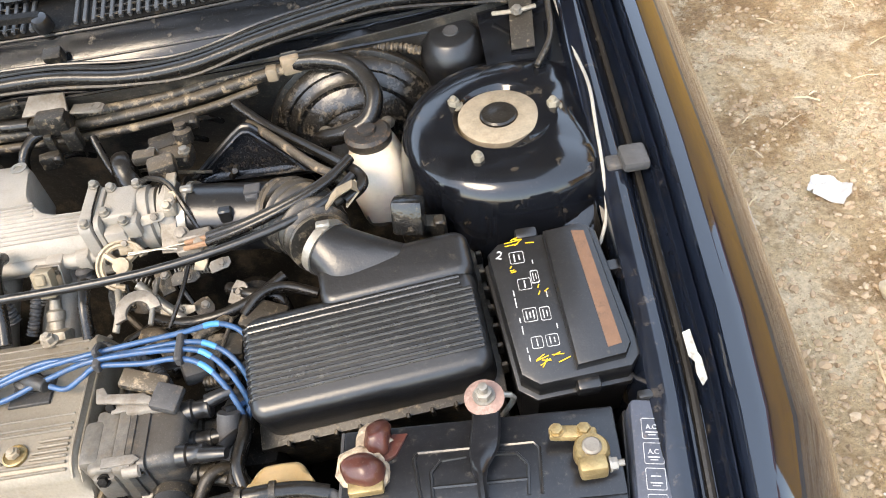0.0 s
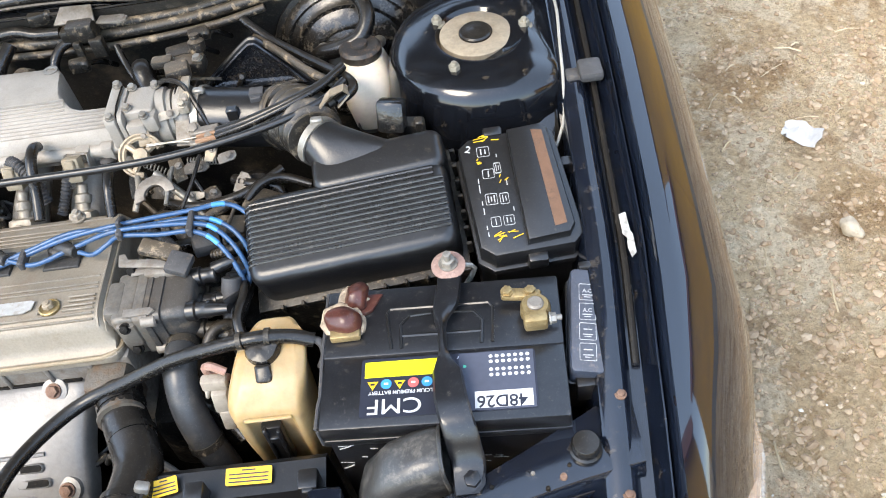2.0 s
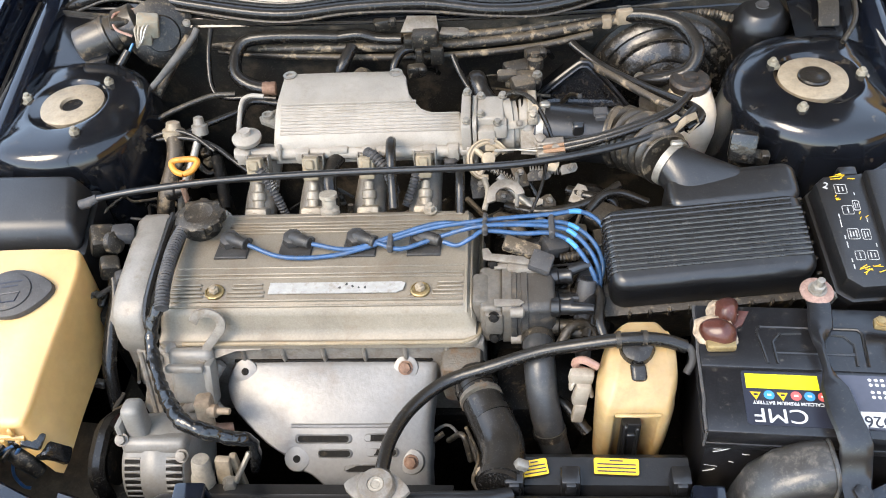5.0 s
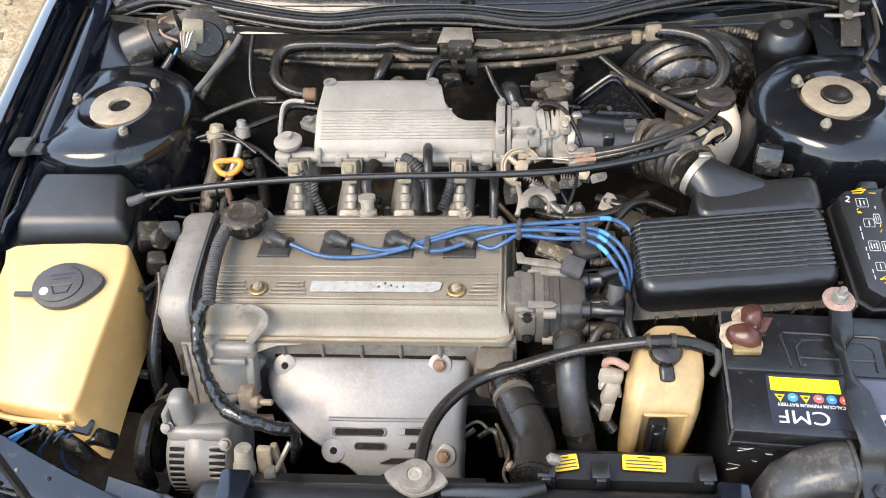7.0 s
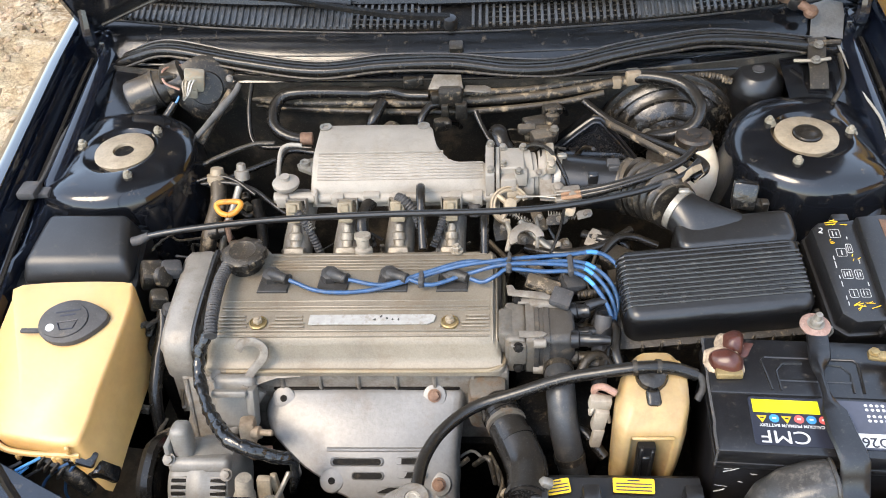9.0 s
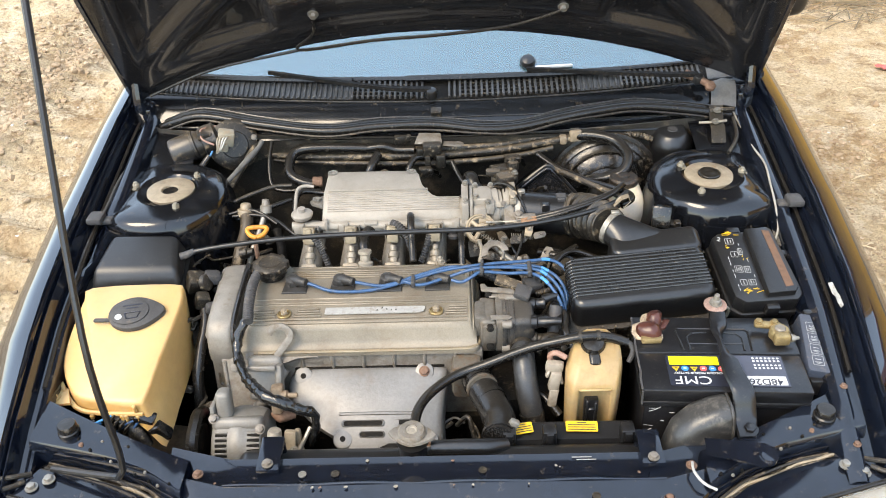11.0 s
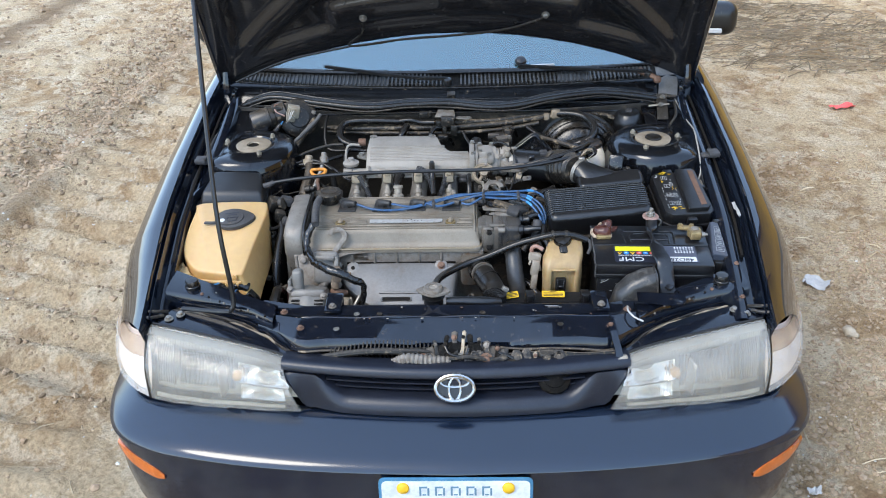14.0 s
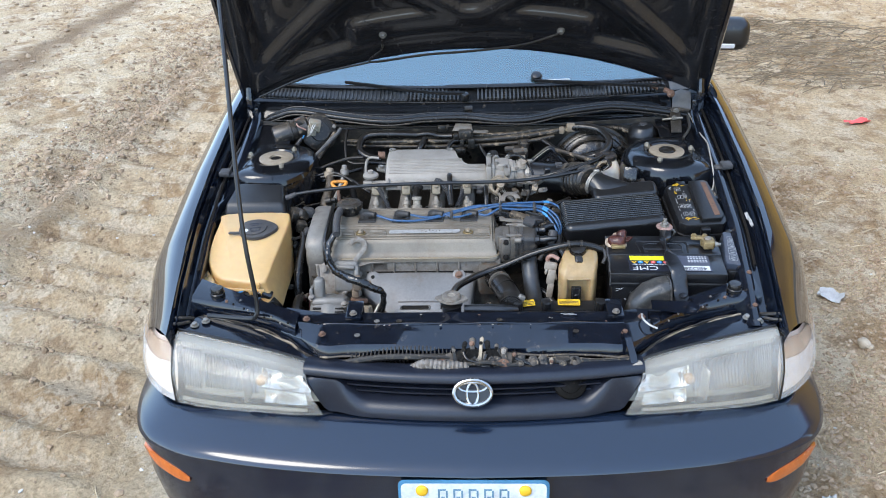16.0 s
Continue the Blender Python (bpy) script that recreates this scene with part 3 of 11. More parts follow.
def straw_litter():
    rnd = random.Random(11)
    vs, fs = [], []
    for i in range(900):
        x = rnd.choice((rnd.uniform(0.9, 3.2), rnd.uniform(-4.0, -0.95)))
        y = rnd.uniform(-1.0, 5.0)
        l, w, a = rnd.uniform(0.008, 0.045), rnd.uniform(0.0008, 0.0024), rnd.uniform(0, 6.3)
        z = ground_z(x, y) + 0.006
        dx, dy = math.cos(a), math.sin(a)
        k = len(vs)
        for u, h in ((-1, 0.0), (0, 0.006), (1, 0.0)):
            for s, t in ((-1, 0), (1, 0), (0, 1.6)):
                vs.append((x + dx * l * u - dy * w * s + 0.1 * l * dy * (u * u), y + dy * l * u + dx * w * s, z + h + w * t))
        for q in (0, 3):
            fs += [(k + q + i_, k + q + (i_ + 1) % 3, k + q + 3 + (i_ + 1) % 3, k + q + 3 + i_) for i_ in range(3)]
    me = bpy.data.meshes.new("straw")
    me.from_pydata(vs, [], fs)
    me.materials.append(STRAW)
    tagged(new("straw", me), "loose dry straw stalks on the ground", "straw", "", "stuff")


straw_litter()


def twig_heap():
    """Matted dark stalks lying in a patch beyond the car."""
    rnd = random.Random(23)
    vs, fs = [], []
    for i in range(900):
        r, a0 = rnd.random() ** 0.6, rnd.uniform(0, 6.3)
        x, y = 2.35 + 0.95 * r * math.cos(a0), 5.0 + 1.0 * r * math.sin(a0)
        l, w, a = rnd.uniform(0.03, 0.14), rnd.uniform(0.0015, 0.004), rnd.gauss(0.2, 0.5)
        z = ground_z(x, y) + rnd.uniform(0.004, 0.03)
        dx, dy = math.cos(a), math.sin(a)
        k = len(vs)
        for u, h in ((-1, 0.0), (0, rnd.uniform(0.0, 0.02)), (1, 0.0)):
            for s_, t in ((-1, 0), (1, 0), (0, 1.6)):
                vs.append((x + dx * l * u - dy * w * s_, y + dy * l * u + dx * w * s_, z + h + w * t))
        for q in (0, 3):
            fs += [(k + q + i_, k + q + (i_ + 1) % 3, k + q + 3 + (i_ + 1) % 3, k + q + 3 + i_) for i_ in range(3)]
    me = bpy.data.meshes.new("twigs")
    me.from_pydata(vs, [], fs)
    me.materials.append(island_material("dark_stalks", [(0.10, 0.075, 0.045), (0.20, 0.15, 0.09), (0.14, 0.11, 0.075)]))
    tagged(new("twigs", me), "matted dark dry stalks on the clay", "twigs", "", "stuff")


twig_heap()


def scrap(name, at, w, h, turn, material_, label, seed):
    rnd = random.Random(seed)
    b = BM()
    rows = []
    for j in range(7):
        row = []
        for i in range(9):
            u, v = i / 8 - 0.5, j / 6 - 0.5
            e = 1 + 0.14 * noise.noise((u * 5, v * 5, seed)) - 0.18 * (abs(u) > 0.4 and abs(v) > 0.4)
            z = 0.008 + 0.02 * (noise.noise((u * 3, v * 3, seed + 5)) + 0.45)
            row.append((u * w * e, v * h * e, max(0.003, z)))
        rows.append(row)
    loft(b, rows)
    thicken(b, 0.0012)
    bmesh.ops.transform(b, matrix=pose(at[0], at[1], ground_z(at[0], at[1]), 0, 0, turn), verts=b.verts)
    return single(name, b, material_, label, "litter")


scrap("paper_scrap", (1.355, 1.50), 0.092, 0.068, -30, PAPER, "crumpled white paper scrap lying on the clay", 4)
scrap("paper_scrap", (0.965, 0.44), 0.035, 0.028, 10, PAPER, "small torn white paper bit on the clay", 6)
scrap("plastic_scrap", (2.21, 3.44), 0.14, 0.06, 10, RED, "faded red plastic litter on the ground", 8)

# ---- ochre building that closes the yard on the driver's side ----
def building_side():
    """A long plastered front under a brick-red roof, beyond the edge of the yard."""
    wall = new("wall_east")
    wall.empty_display_size = 0.2
    wall.matrix_basis = pose(6.0, 1.5, 0)
    tagged(wall, "ochre plastered building front under a brick-red roof", "wall", kind="structure")
    ochre = material("ochre_plaster", (0.46, 0.26, 0.045), 0.8, 0, (0.30, 0.19, 0.07), 0.3, 0.6, 0.15, 0.002, 8)
    red = material("red_roof_sheet", (0.20, 0.075, 0.045), 0.6, 0, (0.12, 0.06, 0.04), 0.3, 0.8, 0.15, 0.002, 6)
    grey = material("grey_plinth", (0.20, 0.185, 0.16), 0.85, 0, (0.13, 0.11, 0.08), 0.4, 1.2, 0.15, 0.002, 12)
    for y0, y1, h in ((-7.0, 0.15, 2.7), (0.5, 3.4, 2.7), (3.4, 20.0, 4.8)):
        b = BM()
        rbox(b, (6.1, (y0 + y1) / 2, 0.4 + h / 2), (0.2, y1 - y0, h), 0.01, 1)
        part("wall_panel", b, ochre, wall)
        b = BM()
        rbox(b, (6.05, (y0 + y1) / 2, 0.2), (0.32, y1 - y0 + 0.05, 0.4), 0.01, 1)
        part("plinth", b, grey, wall)
        b = BM()
        loft(b, [[(5.75, y, h + 0.35), (6.6, y, h + 1.05), (7.4, y, h + 1.5)] for y in (y0 - 0.1, y1 + 0.1)])
        thicken(b, 0.06)
        part("roof", b, red, wall)


building_side()

# ---- car body ----
car = thing("car", (0, 1.0, 0), "black compact saloon with its bonnet propped open", "car")


def lerp_table(table, y):
    for (a, *va), (b, *vb) in zip(table, table[1:]):
        if y <= b:
            k = max(0.0, (y - a) / (b - a))
            return [p + (q - p) * k for p, q in zip(va, vb)]
    return list(table[-1][1:])


LEDGE = [(0.15, 0.675), (0.20, 0.697), (0.35, 0.748), (0.56, 0.799), (0.80, 0.846), (1.10, 0.893), (1.30, 0.920), (1.60, 0.945), (4.2, 0.95)]
INNER = [(0.15, 0.645), (0.20, 0.655), (0.56, 0.690), (0.80, 0.700), (1.10, 0.708), (4.2, 0.712)]
OUTER = [(0.15, 0.804), (0.22, 0.808), (0.45, 0.819), (0.80, 0.827), (4.2, 0.835)]


def fender_section(s, y):
    zl, xi, xo = lerp_table(LEDGE, y)[0], lerp_table(INNER, y)[0], lerp_table(OUTER, y)[0]
    pts = [(xi, zl - 0.012), (xi + 0.004, zl + 0.006), (xi + 0.010, zl + 0.017), (xi + 0.024, zl + 0.014)]
    w = xo - (xi + 0.024)
    for a, drop in ((0.07, 0.0026), (0.15, 0.0070), (0.23, 0.0127), (0.31, 0.0194), (0.39, 0.0272), (0.47, 0.0362), (0.55, 0.0466), (0.63, 0.0592), (0.71, 0.0748), (0.79, 0.0945), (0.87, 0.1205), (0.94, 0.1540), (1.0, 0.21)):
        pts.append((xi + 0.024 + w * a, zl + 0.014 - drop))
    pts += [(xo + 0.004, 0.52), (xo + 0.004, 0.42), (xo, 0.30), (xo - 0.02, 0.20)]
    k = max(0.0, 1 - (y - 0.2) / 0.30)
    out = []
    for x, z in pts:
        if k > 0 and x > 0.665 and z > 0.56:
            z += k * (max(z, 0.701 - 0.56 * (x - 0.655) - 1.6 * max(0, x - 0.72) ** 1.5) - z)
        out.append((s * x, y + k * (1.30 * max(0, x - 0.665)), z))
    return out


for s in (1, -1):
    b = BM()
    ys = [0.20, 0.23, 0.27, 0.33, 0.4, 0.5, 0.6, 0.7, 0.8, 0.9, 1.0, 1.1, 1.2, 1.32, 1.45]
    loft(b, [fender_section(s, y) for y in ys])
    thicken(b, 0.003)
    part("fender", b, PAINT, car, "glossy black front fender")
    b = BM()
    loft(b, [fender_section(s, y) for y in (1.455, 1.7, 2.1, 2.5, 2.9)])
    thicken(b, 0.003)
    part("door", b, PAINT, car)
    b = BM()
    loft(b, [fender_section(s, y) for y in (2.905, 3.2, 3.6, 4.0)])
    thicken(b, 0.003)
    part("rear_fender", b, PAINT, car)
    # gutter under the bonnet edge, with its rubber strip
    b = BM()
    rows = []
    for y in np.linspace(0.245, 1.24, 28):
        zl, xi = lerp_table(LEDGE, y)[0], lerp_table(INNER, y)[0]
        far = s < 0 and y < 0.80
        lw, ld = (0.010, 0.016) if far else (0.024, 0.0)
        low = zl - 0.055 if y < 0.40 else 0.0
        if s < 0 and y < 0.70:
            sec = ((xi - 0.001, zl + 0.004), (xi - 0.005, zl - 0.010), (xi - 0.011, zl - 0.026), (xi - 0.020, zl - 0.028), (xi - 0.024, zl - 0.025), (xi - 0.027, zl - 0.023), (xi - 0.029, zl - 0.024), (xi - 0.030, zl - 0.028), (xi - 0.031, zl - 0.034), (xi - 0.031, zl - 0.05), (xi - 0.030, zl - 0.16), (xi - 0.030, 0.30))
            rows.append([(s * x, y, max(z, low)) for x, z in sec])
            continue
        rows.append([(s * x, y, max(z, low)) for x, z in ((xi - 0.001, zl + 0.004), (xi - 0.006, zl - 0.010), (xi - 0.014, zl - 0.030), (xi - 0.030, zl - 0.032),
                                                (xi - 0.034, zl - 0.022 - ld), (xi - 0.038, zl - 0.014 - ld), (xi - 0.042, zl - 0.012 - ld), (xi - 0.036 - lw * 0.8, zl - 0.013 - ld), (xi - 0.038 - lw, zl - 0.018 - ld), (xi - 0.042 - lw, zl - 0.034 - ld), (xi - 0.051 - lw, zl - 0.16), (xi - 0.054 - lw, 0.30))])
    loft(b, rows)
    thicken(b, 0.002)
    part("inner_wing", b, BAY, car, "black painted inner wing with drip gutter")
    b = BM()
    tube(b, [(s * (lerp_table(INNER, y)[0] - 0.022), y, lerp_table(LEDGE, y)[0] - 0.022) for y in np.linspace(0.43, 1.15, 14)], 0.0045, 8, 2)
    part("gutter_seal", b, RUBBER, car)


PLAN = [(0.0, -0.024), (0.2, -0.017), (0.34, -0.006), (0.48, 0.014), (0.60, 0.043), (0.685, 0.084), (0.738, 0.130), (0.772, 0.195), (0.792, 0.275), (0.802, 0.37), (0.808, 0.47)]
_half = smooth_line([(x, y, 0) for x, y in PLAN], 5)
BLINE = [Vector((-p.x, p.y, 0)) for p in _half[:0:-1]] + _half


def bumper_y(x):
    return lerp_table([(p.x, p.y) for p in _half if p.y < 0.42], abs(x))[0]


BUMPER = [(0.150, 0.556), (0.124, 0.5655), (0.114, 0.5655), (0.104, 0.563), (0.085, 0.5570), (0.065, 0.5500), (0.045, 0.5425), (0.028, 0.5355), (0.012, 0.529), (0.003, 0.5205), (0.001, 0.516), (0.004, 0.513), (0.011, 0.511), (0.011, 0.505), (0.012, 0.45), (0.018, 0.36), (0.035, 0.29), (0.07, 0.235), (0.16, 0.215)]
b = BM()
rows = []
for i, p in enumerate(BLINE):
    d = (BLINE[min(i + 1, len(BLINE) - 1)] - BLINE[max(i - 1, 0)]).normalized()
    inward = Vector((-d.y, d.x, 0))
    k = min(1.0, max(0.0, (abs(p.x) - 0.55) / 0.25))
    rows.append([(p.x + inward.x * dy * (1 - 0.45 * k), p.y + inward.y * dy * (1 - 0.45 * k), z - 0.020 * k * (z > 0.5) + (0.0 if z > 0.5 else 0.02 * k)) for dy, z in BUMPER])
loft(b, rows)
thicken(b, 0.004)
bumper = part("bumper", b, BUMPERPAINT, car, "glossy black front bumper reflecting the sky")
for s in (1, -1):
    # amber indicator set into the bumper corner
    b = BM()
    rows = []
    for x in np.linspace(0.618, 0.742, 13):
        k = (x - 0.618) / 0.124
        end = 1 - (abs(2 * k - 1)) ** 4 * 0.6
        mid_, hh = 0.433 + 0.024 * k, 0.019 * end
        top, bot = mid_ + hh, mid_ - hh
        yy = bumper_y(x) + 0.012 - 0.004 * k
        rows.append([(s * x, yy + 0.02, top + 0.002), (s * x, yy - 0.002, top - 0.003), (s * x, yy - 0.005, (top + bot) / 2), (s * x, yy - 0.002, bot + 0.003), (s * x, yy + 0.02, bot)])
    loft(b, rows)
    thicken(b, 0.003)
    part("indicator", b, AMBER, car, "orange bumper indicator lens")
# number plate with two yellow caps; its writing is bars
b = BM()
pm = frame_at((0.0, -0.034, 0.438), (1, 0, 0), (0, -1, 0.10))
plate(b, round_rect(0.305, 0.155, 0.012), 0.004, pm, 0.001)
number_plate = part("number_plate", b, material("plate_blue", (0.045, 0.15, 0.25), 0.4, 0, (0.20, 0.20, 0.19), 0.2, 50, contrast=0.3), car, "white number plate with a blue rim")
b = BM()
plate(b, round_rect(0.293, 0.143, 0.010), 0.0012, pm @ Matrix.Translation((0, 0, 0.004)))
part("plate_face", b, material("plate_white", (0.52, 0.55, 0.56), 0.4, 0, (0.35, 0.33, 0.28), 0.25, 30), number_plate)
for s in (-1, 1):
    b = BM()
    lathe(b, [(0.0125, 0), (0.012, 0.004), (0.007, 0.007), (0.001, 0.008)], pm @ Vector((s * 0.104, 0.056, 0.005)), pm.to_3x3() @ Vector((0, 0, 1)), 16)
    part("plate_cap", b, YELLOW, number_plate, "yellow screw cap")
PLATEINK = material("plate_ink", (0.10, 0.19, 0.26), 0.5)
for i in range(5):
    for dx, dy, w, h in ((-0.008, 0.0, 0.004, 0.022), (0.0, 0.009, 0.012, 0.004), (0.008, -0.002, 0.004, 0.018), (0.0, -0.009, 0.008, 0.003)):
        b = BM()
        rbox(b, (dx, dy, 0), (w, h, 0.0012), 0.0004, 1)
        bmesh.ops.transform(b, matrix=pm @ Matrix.Translation((-0.062 + 0.031 * i, 0.048, 0.0056)), verts=b.verts)
        part("plate_mark", b, PLATEINK, number_plate)
for i in range(6):
    for dx, w in ((-0.008, 0.006), (0.007, 0.006)):
        b = BM()
        rbox(b, (dx, 0, 0), (w, 0.055, 0.0012), 0.0004, 1)
        bmesh.ops.transform(b, matrix=pm @ Matrix.Translation((-0.1 + 0.04 * i, -0.022, 0.0056)), verts=b.verts)
        part("plate_mark", b, PLATEINK, number_plate)

# headlights and corner lamps
def lens_material(name, haze, tint):
    """A thin clear cover whose weathered skin scatters part of the light."""
    mt = bpy.data.materials.new(name)
    mt.use_nodes = True
    N, L = mt.node_tree.nodes, mt.node_tree.links
    skin = N["Principled BSDF"]
    skin.inputs["Base Color"].default_value = (*tint, 1)
    skin.inputs["Roughness"].default_value = 0.09
    clear = N.new("ShaderNodeBsdfTransparent")
    clear.inputs[0].default_value = (0.97, 0.96, 0.93, 1)
    g, n, r = N.new("ShaderNodeNewGeometry"), N.new("ShaderNodeTexNoise"), N.new("ShaderNodeMapRange")
    n.inputs["Scale"].default_value, n.inputs["Detail"].default_value = 14, 5
    L.new(g.outputs["Position"], n.inputs["Vector"])
    L.new(n.outputs[0], r.inputs[0])
    r.inputs["From Min"].default_value, r.inputs["From Max"].default_value = 0.3, 0.7
    r.inputs["To Min"].default_value, r.inputs["To Max"].default_value = haze * 0.75, haze * 1.25
    mix = N.new("ShaderNodeMixShader")
    L.new(r.outputs[0], mix.inputs[0])
    L.new(clear.outputs[0], mix.inputs[1])
    L.new(skin.outputs[0], mix.inputs[2])
    L.new(mix.outputs[0], N["Material Output"].inputs[0])
    return mt


LENS = lens_material("headlight_lens", 0.22, (0.50, 0.475, 0.425))
AMBERBAND = lens_material("amber_tinted_lens", 0.42, (0.44, 0.32, 0.23))
CORNER = lens_material("corner_lens", 0.30, (0.74, 0.70, 0.66))
LAMPBOX = material("lamp_housing", (0.33, 0.305, 0.250), 0.30, 0.5, (0.20, 0.165, 0.11), 0.35, 14, 0.15, contrast=0.4)
LAMPDARK = material("lamp_block", (0.10, 0.095, 0.08), 0.4, 0.3, (0.05, 0.045, 0.035), 0.3, 30, 0.2)
REFLECTOR = material("lamp_reflector", (0.80, 0.79, 0.75), 0.13, 0.9, (0.30, 0.27, 0.21), 0.2, 22, 0.1, contrast=0.5)
HL_TOP = [(0.356, 0.143, 0.655), (0.392, 0.150, 0.664), (0.44, 0.160, 0.673), (0.52, 0.178, 0.682), (0.60, 0.197, 0.690), (0.652, 0.210, 0.694)]
HL_BOT = [(0.319, 0.098, 0.579), (0.385, 0.104, 0.576), (0.44, 0.113, 0.574), (0.52, 0.122, 0.573), (0.60, 0.139, 0.571), (0.650, 0.156, 0.570)]


def lamp_patch(s, top, bot, bulge, depth=0.0, n=7, rib=0.0, fine=4):
    rows = []
    for j in range(n):
        k = j / (n - 1)
        row = []
        for i, (a, c) in enumerate(zip(smooth_line(top, fine), smooth_line(bot, fine))):
            p = Vector(a).lerp(Vector(c), k)
            p.y -= rib * (i % 2)
            p.y += -bulge * math.sin(math.pi * k) + depth
            p.z += 0.6 * bulge * math.sin(math.pi * k)
            row.append((s * p.x, p.y, p.z))
        rows.append(row)
    return rows


for s in (1, -1):
    b = BM()
    _over = lamp_patch(s, HL_TOP, HL_BOT, 0.022, n=9, rib=0.0005, fine=22)
    loft(b, [[(x, y + dy, z + dz) for x, y, z in _over[0]] for dy, dz in ((0.034, 0.006), (0.024, 0.010), (0.010, 0.008))] + _over)
    thicken(b, 0.004)
    headlight = part("headlight", b, LENS, car, "hazy clear headlight lens")
    _top, _bot = smooth_line(HL_TOP, 24), smooth_line(HL_BOT, 24)

    def bowl(k0, k1, x0, x1, depth, dip_, rib, mt, name):
        """A fluted piece of the lamp's inside between two heights and two widths."""
        bb = BM()
        pick = [q for q in range(len(_top)) if x0 <= q / (len(_top) - 1) <= x1]
        rows = []
        for j in range(9):
            row = []
            for m_ in pick:
                u = (m_ - pick[0]) / max(1, len(pick) - 1)
                k = k0 + (k1 - k0) * j / 8
                p = Vector(_top[m_]).lerp(Vector(_bot[m_]), k)
                row.append((s * p.x, p.y + depth + dip_ * math.sin(math.pi * j / 8) * math.sin(math.pi * u) + rib * (m_ % 2), p.z - 0.003))
            rows.append(row)
        loft(bb, rows)
        return part(name, bb, mt, headlight, "", 20)

    bowl(0.0, 1.0, 0.0, 1.0, 0.050, 0.0, 0.0, LAMPBOX, "housing")
    b = BM()
    loft(b, [[(s * q.x, q.y + dy, q.z + dz) for q in smooth_line(HL_TOP, 6)] for dy, dz in ((0.012, -0.004), (0.030, -0.002), (0.050, 0.0))])
    part("housing_top", b, LAMPBOX, headlight)
    bowl(0.24, 0.62, 0.05, 0.45, 0.022, 0.032, 0.0016, REFLECTOR, "reflector")
    bowl(0.64, 0.90, 0.10, 0.44, 0.020, 0.022, 0.0016, REFLECTOR, "reflector")
    bowl(0.22, 0.78, 0.47, 0.78, 0.028, 0.020, 0.0022, LAMPDARK, "bulb_shield")
    bowl(0.16, 0.80, 0.80, 0.97, 0.024, 0.010, 0.0016, LAMPDARK, "reflector")
    bowl(0.02, 0.10, 0.05, 0.97, 0.016, 0.0, 0.0012, LAMPBOX, "upper_band")
    bowl(0.92, 0.99, 0.10, 0.97, 0.012, 0.0, 0.0010, LAMPBOX, "lower_band")
    b = BM()
    lathe(b, [(0.011, 0), (0.010, 0.012), (0.004, 0.016)], (s * 0.455, 0.155, 0.632), (0, -1, 0.1), 14)
    part("bulb", b, material("amber_bulb_hood", (0.50, 0.27, 0.06), 0.3, 0.2), headlight)
    b = BM()
    rbox(b, (s * 0.488, 0.150, 0.622), (0.006, 0.030, 0.075), 0.002, 1, (0, 0, s * 14))
    part("divider", b, LAMPBOX, headlight)
    b = BM()
    tube(b, [(s * p[0], p[1] + 0.036, p[2] + 0.006) for p in HL_TOP], 0.0035, 8, 4)
    tube(b, [(s * 0.655, 0.214, 0.694), (s * 0.655, 0.172, 0.635), (s * 0.653, 0.160, 0.570)], 0.0045, 8, 4)
    part("lamp_seal", b, RUBBER, headlight)
    # corner lamp
    top = [(0.660, 0.212, 0.691), (0.698, 0.240, 0.680), (0.730, 0.284, 0.664), (0.764, 0.345, 0.654), (0.790, 0.405, 0.642)]
    bot = [(0.657, 0.160, 0.570), (0.70, 0.190, 0.570), (0.745, 0.240, 0.570), (0.780, 0.305, 0.572), (0.800, 0.37, 0.578)]
    b = BM()
    _patch = lamp_patch(s, top, bot, 0.012, n=13, rib=0.0018, fine=9)
    loft(b, _patch[4:])
    thicken(b, 0.004)
    corner_lamp = part("corner_lamp", b, CORNER, car, "hazy clear corner lamp lens")
    # upper rows of the lens patch, tinted amber-brown
    b = BM()
    loft(b, _patch[:5])
    thicken(b, 0.004)
    part("amber_band", b, AMBERBAND, corner_lamp, "upper part of the lens, tinted amber-brown")
    b = BM()
    loft(b, lamp_patch(s, top, bot, -0.01, 0.016))
    part("reflector", b, material("corner_bowl", (0.76, 0.66, 0.58), 0.35, 0.2, (0.60, 0.36, 0.22), 0.15, 12, contrast=0.5), corner_lamp)

# grille between the headlights
GRILLE = material("satin_grille", (0.009, 0.011, 0.018), 0.36, 0, (0.10, 0.095, 0.09), 0.02, 30, 0.2, 0.0003, 260, contrast=0.5)
GX = [k * 0.360 for k in np.linspace(-1, 1, 73)]


def grille_y(x):
    return 0.110 + 0.030 * (abs(x) / 0.33) ** 2


def grille_column(x):
    """Heights of the slot's top and bottom edge and of the panel's foot."""
    a = abs(x)
    close = min(1.0, max(0.0, (a - 0.225) / 0.062)) ** 1.6
    top = 0.648
    low = 0.601 + (top - 0.003 - 0.601) * close
    foot = 0.568 if a < 0.316 else 0.568 + (a - 0.316) / 0.044 * 0.084
    return top, low, foot


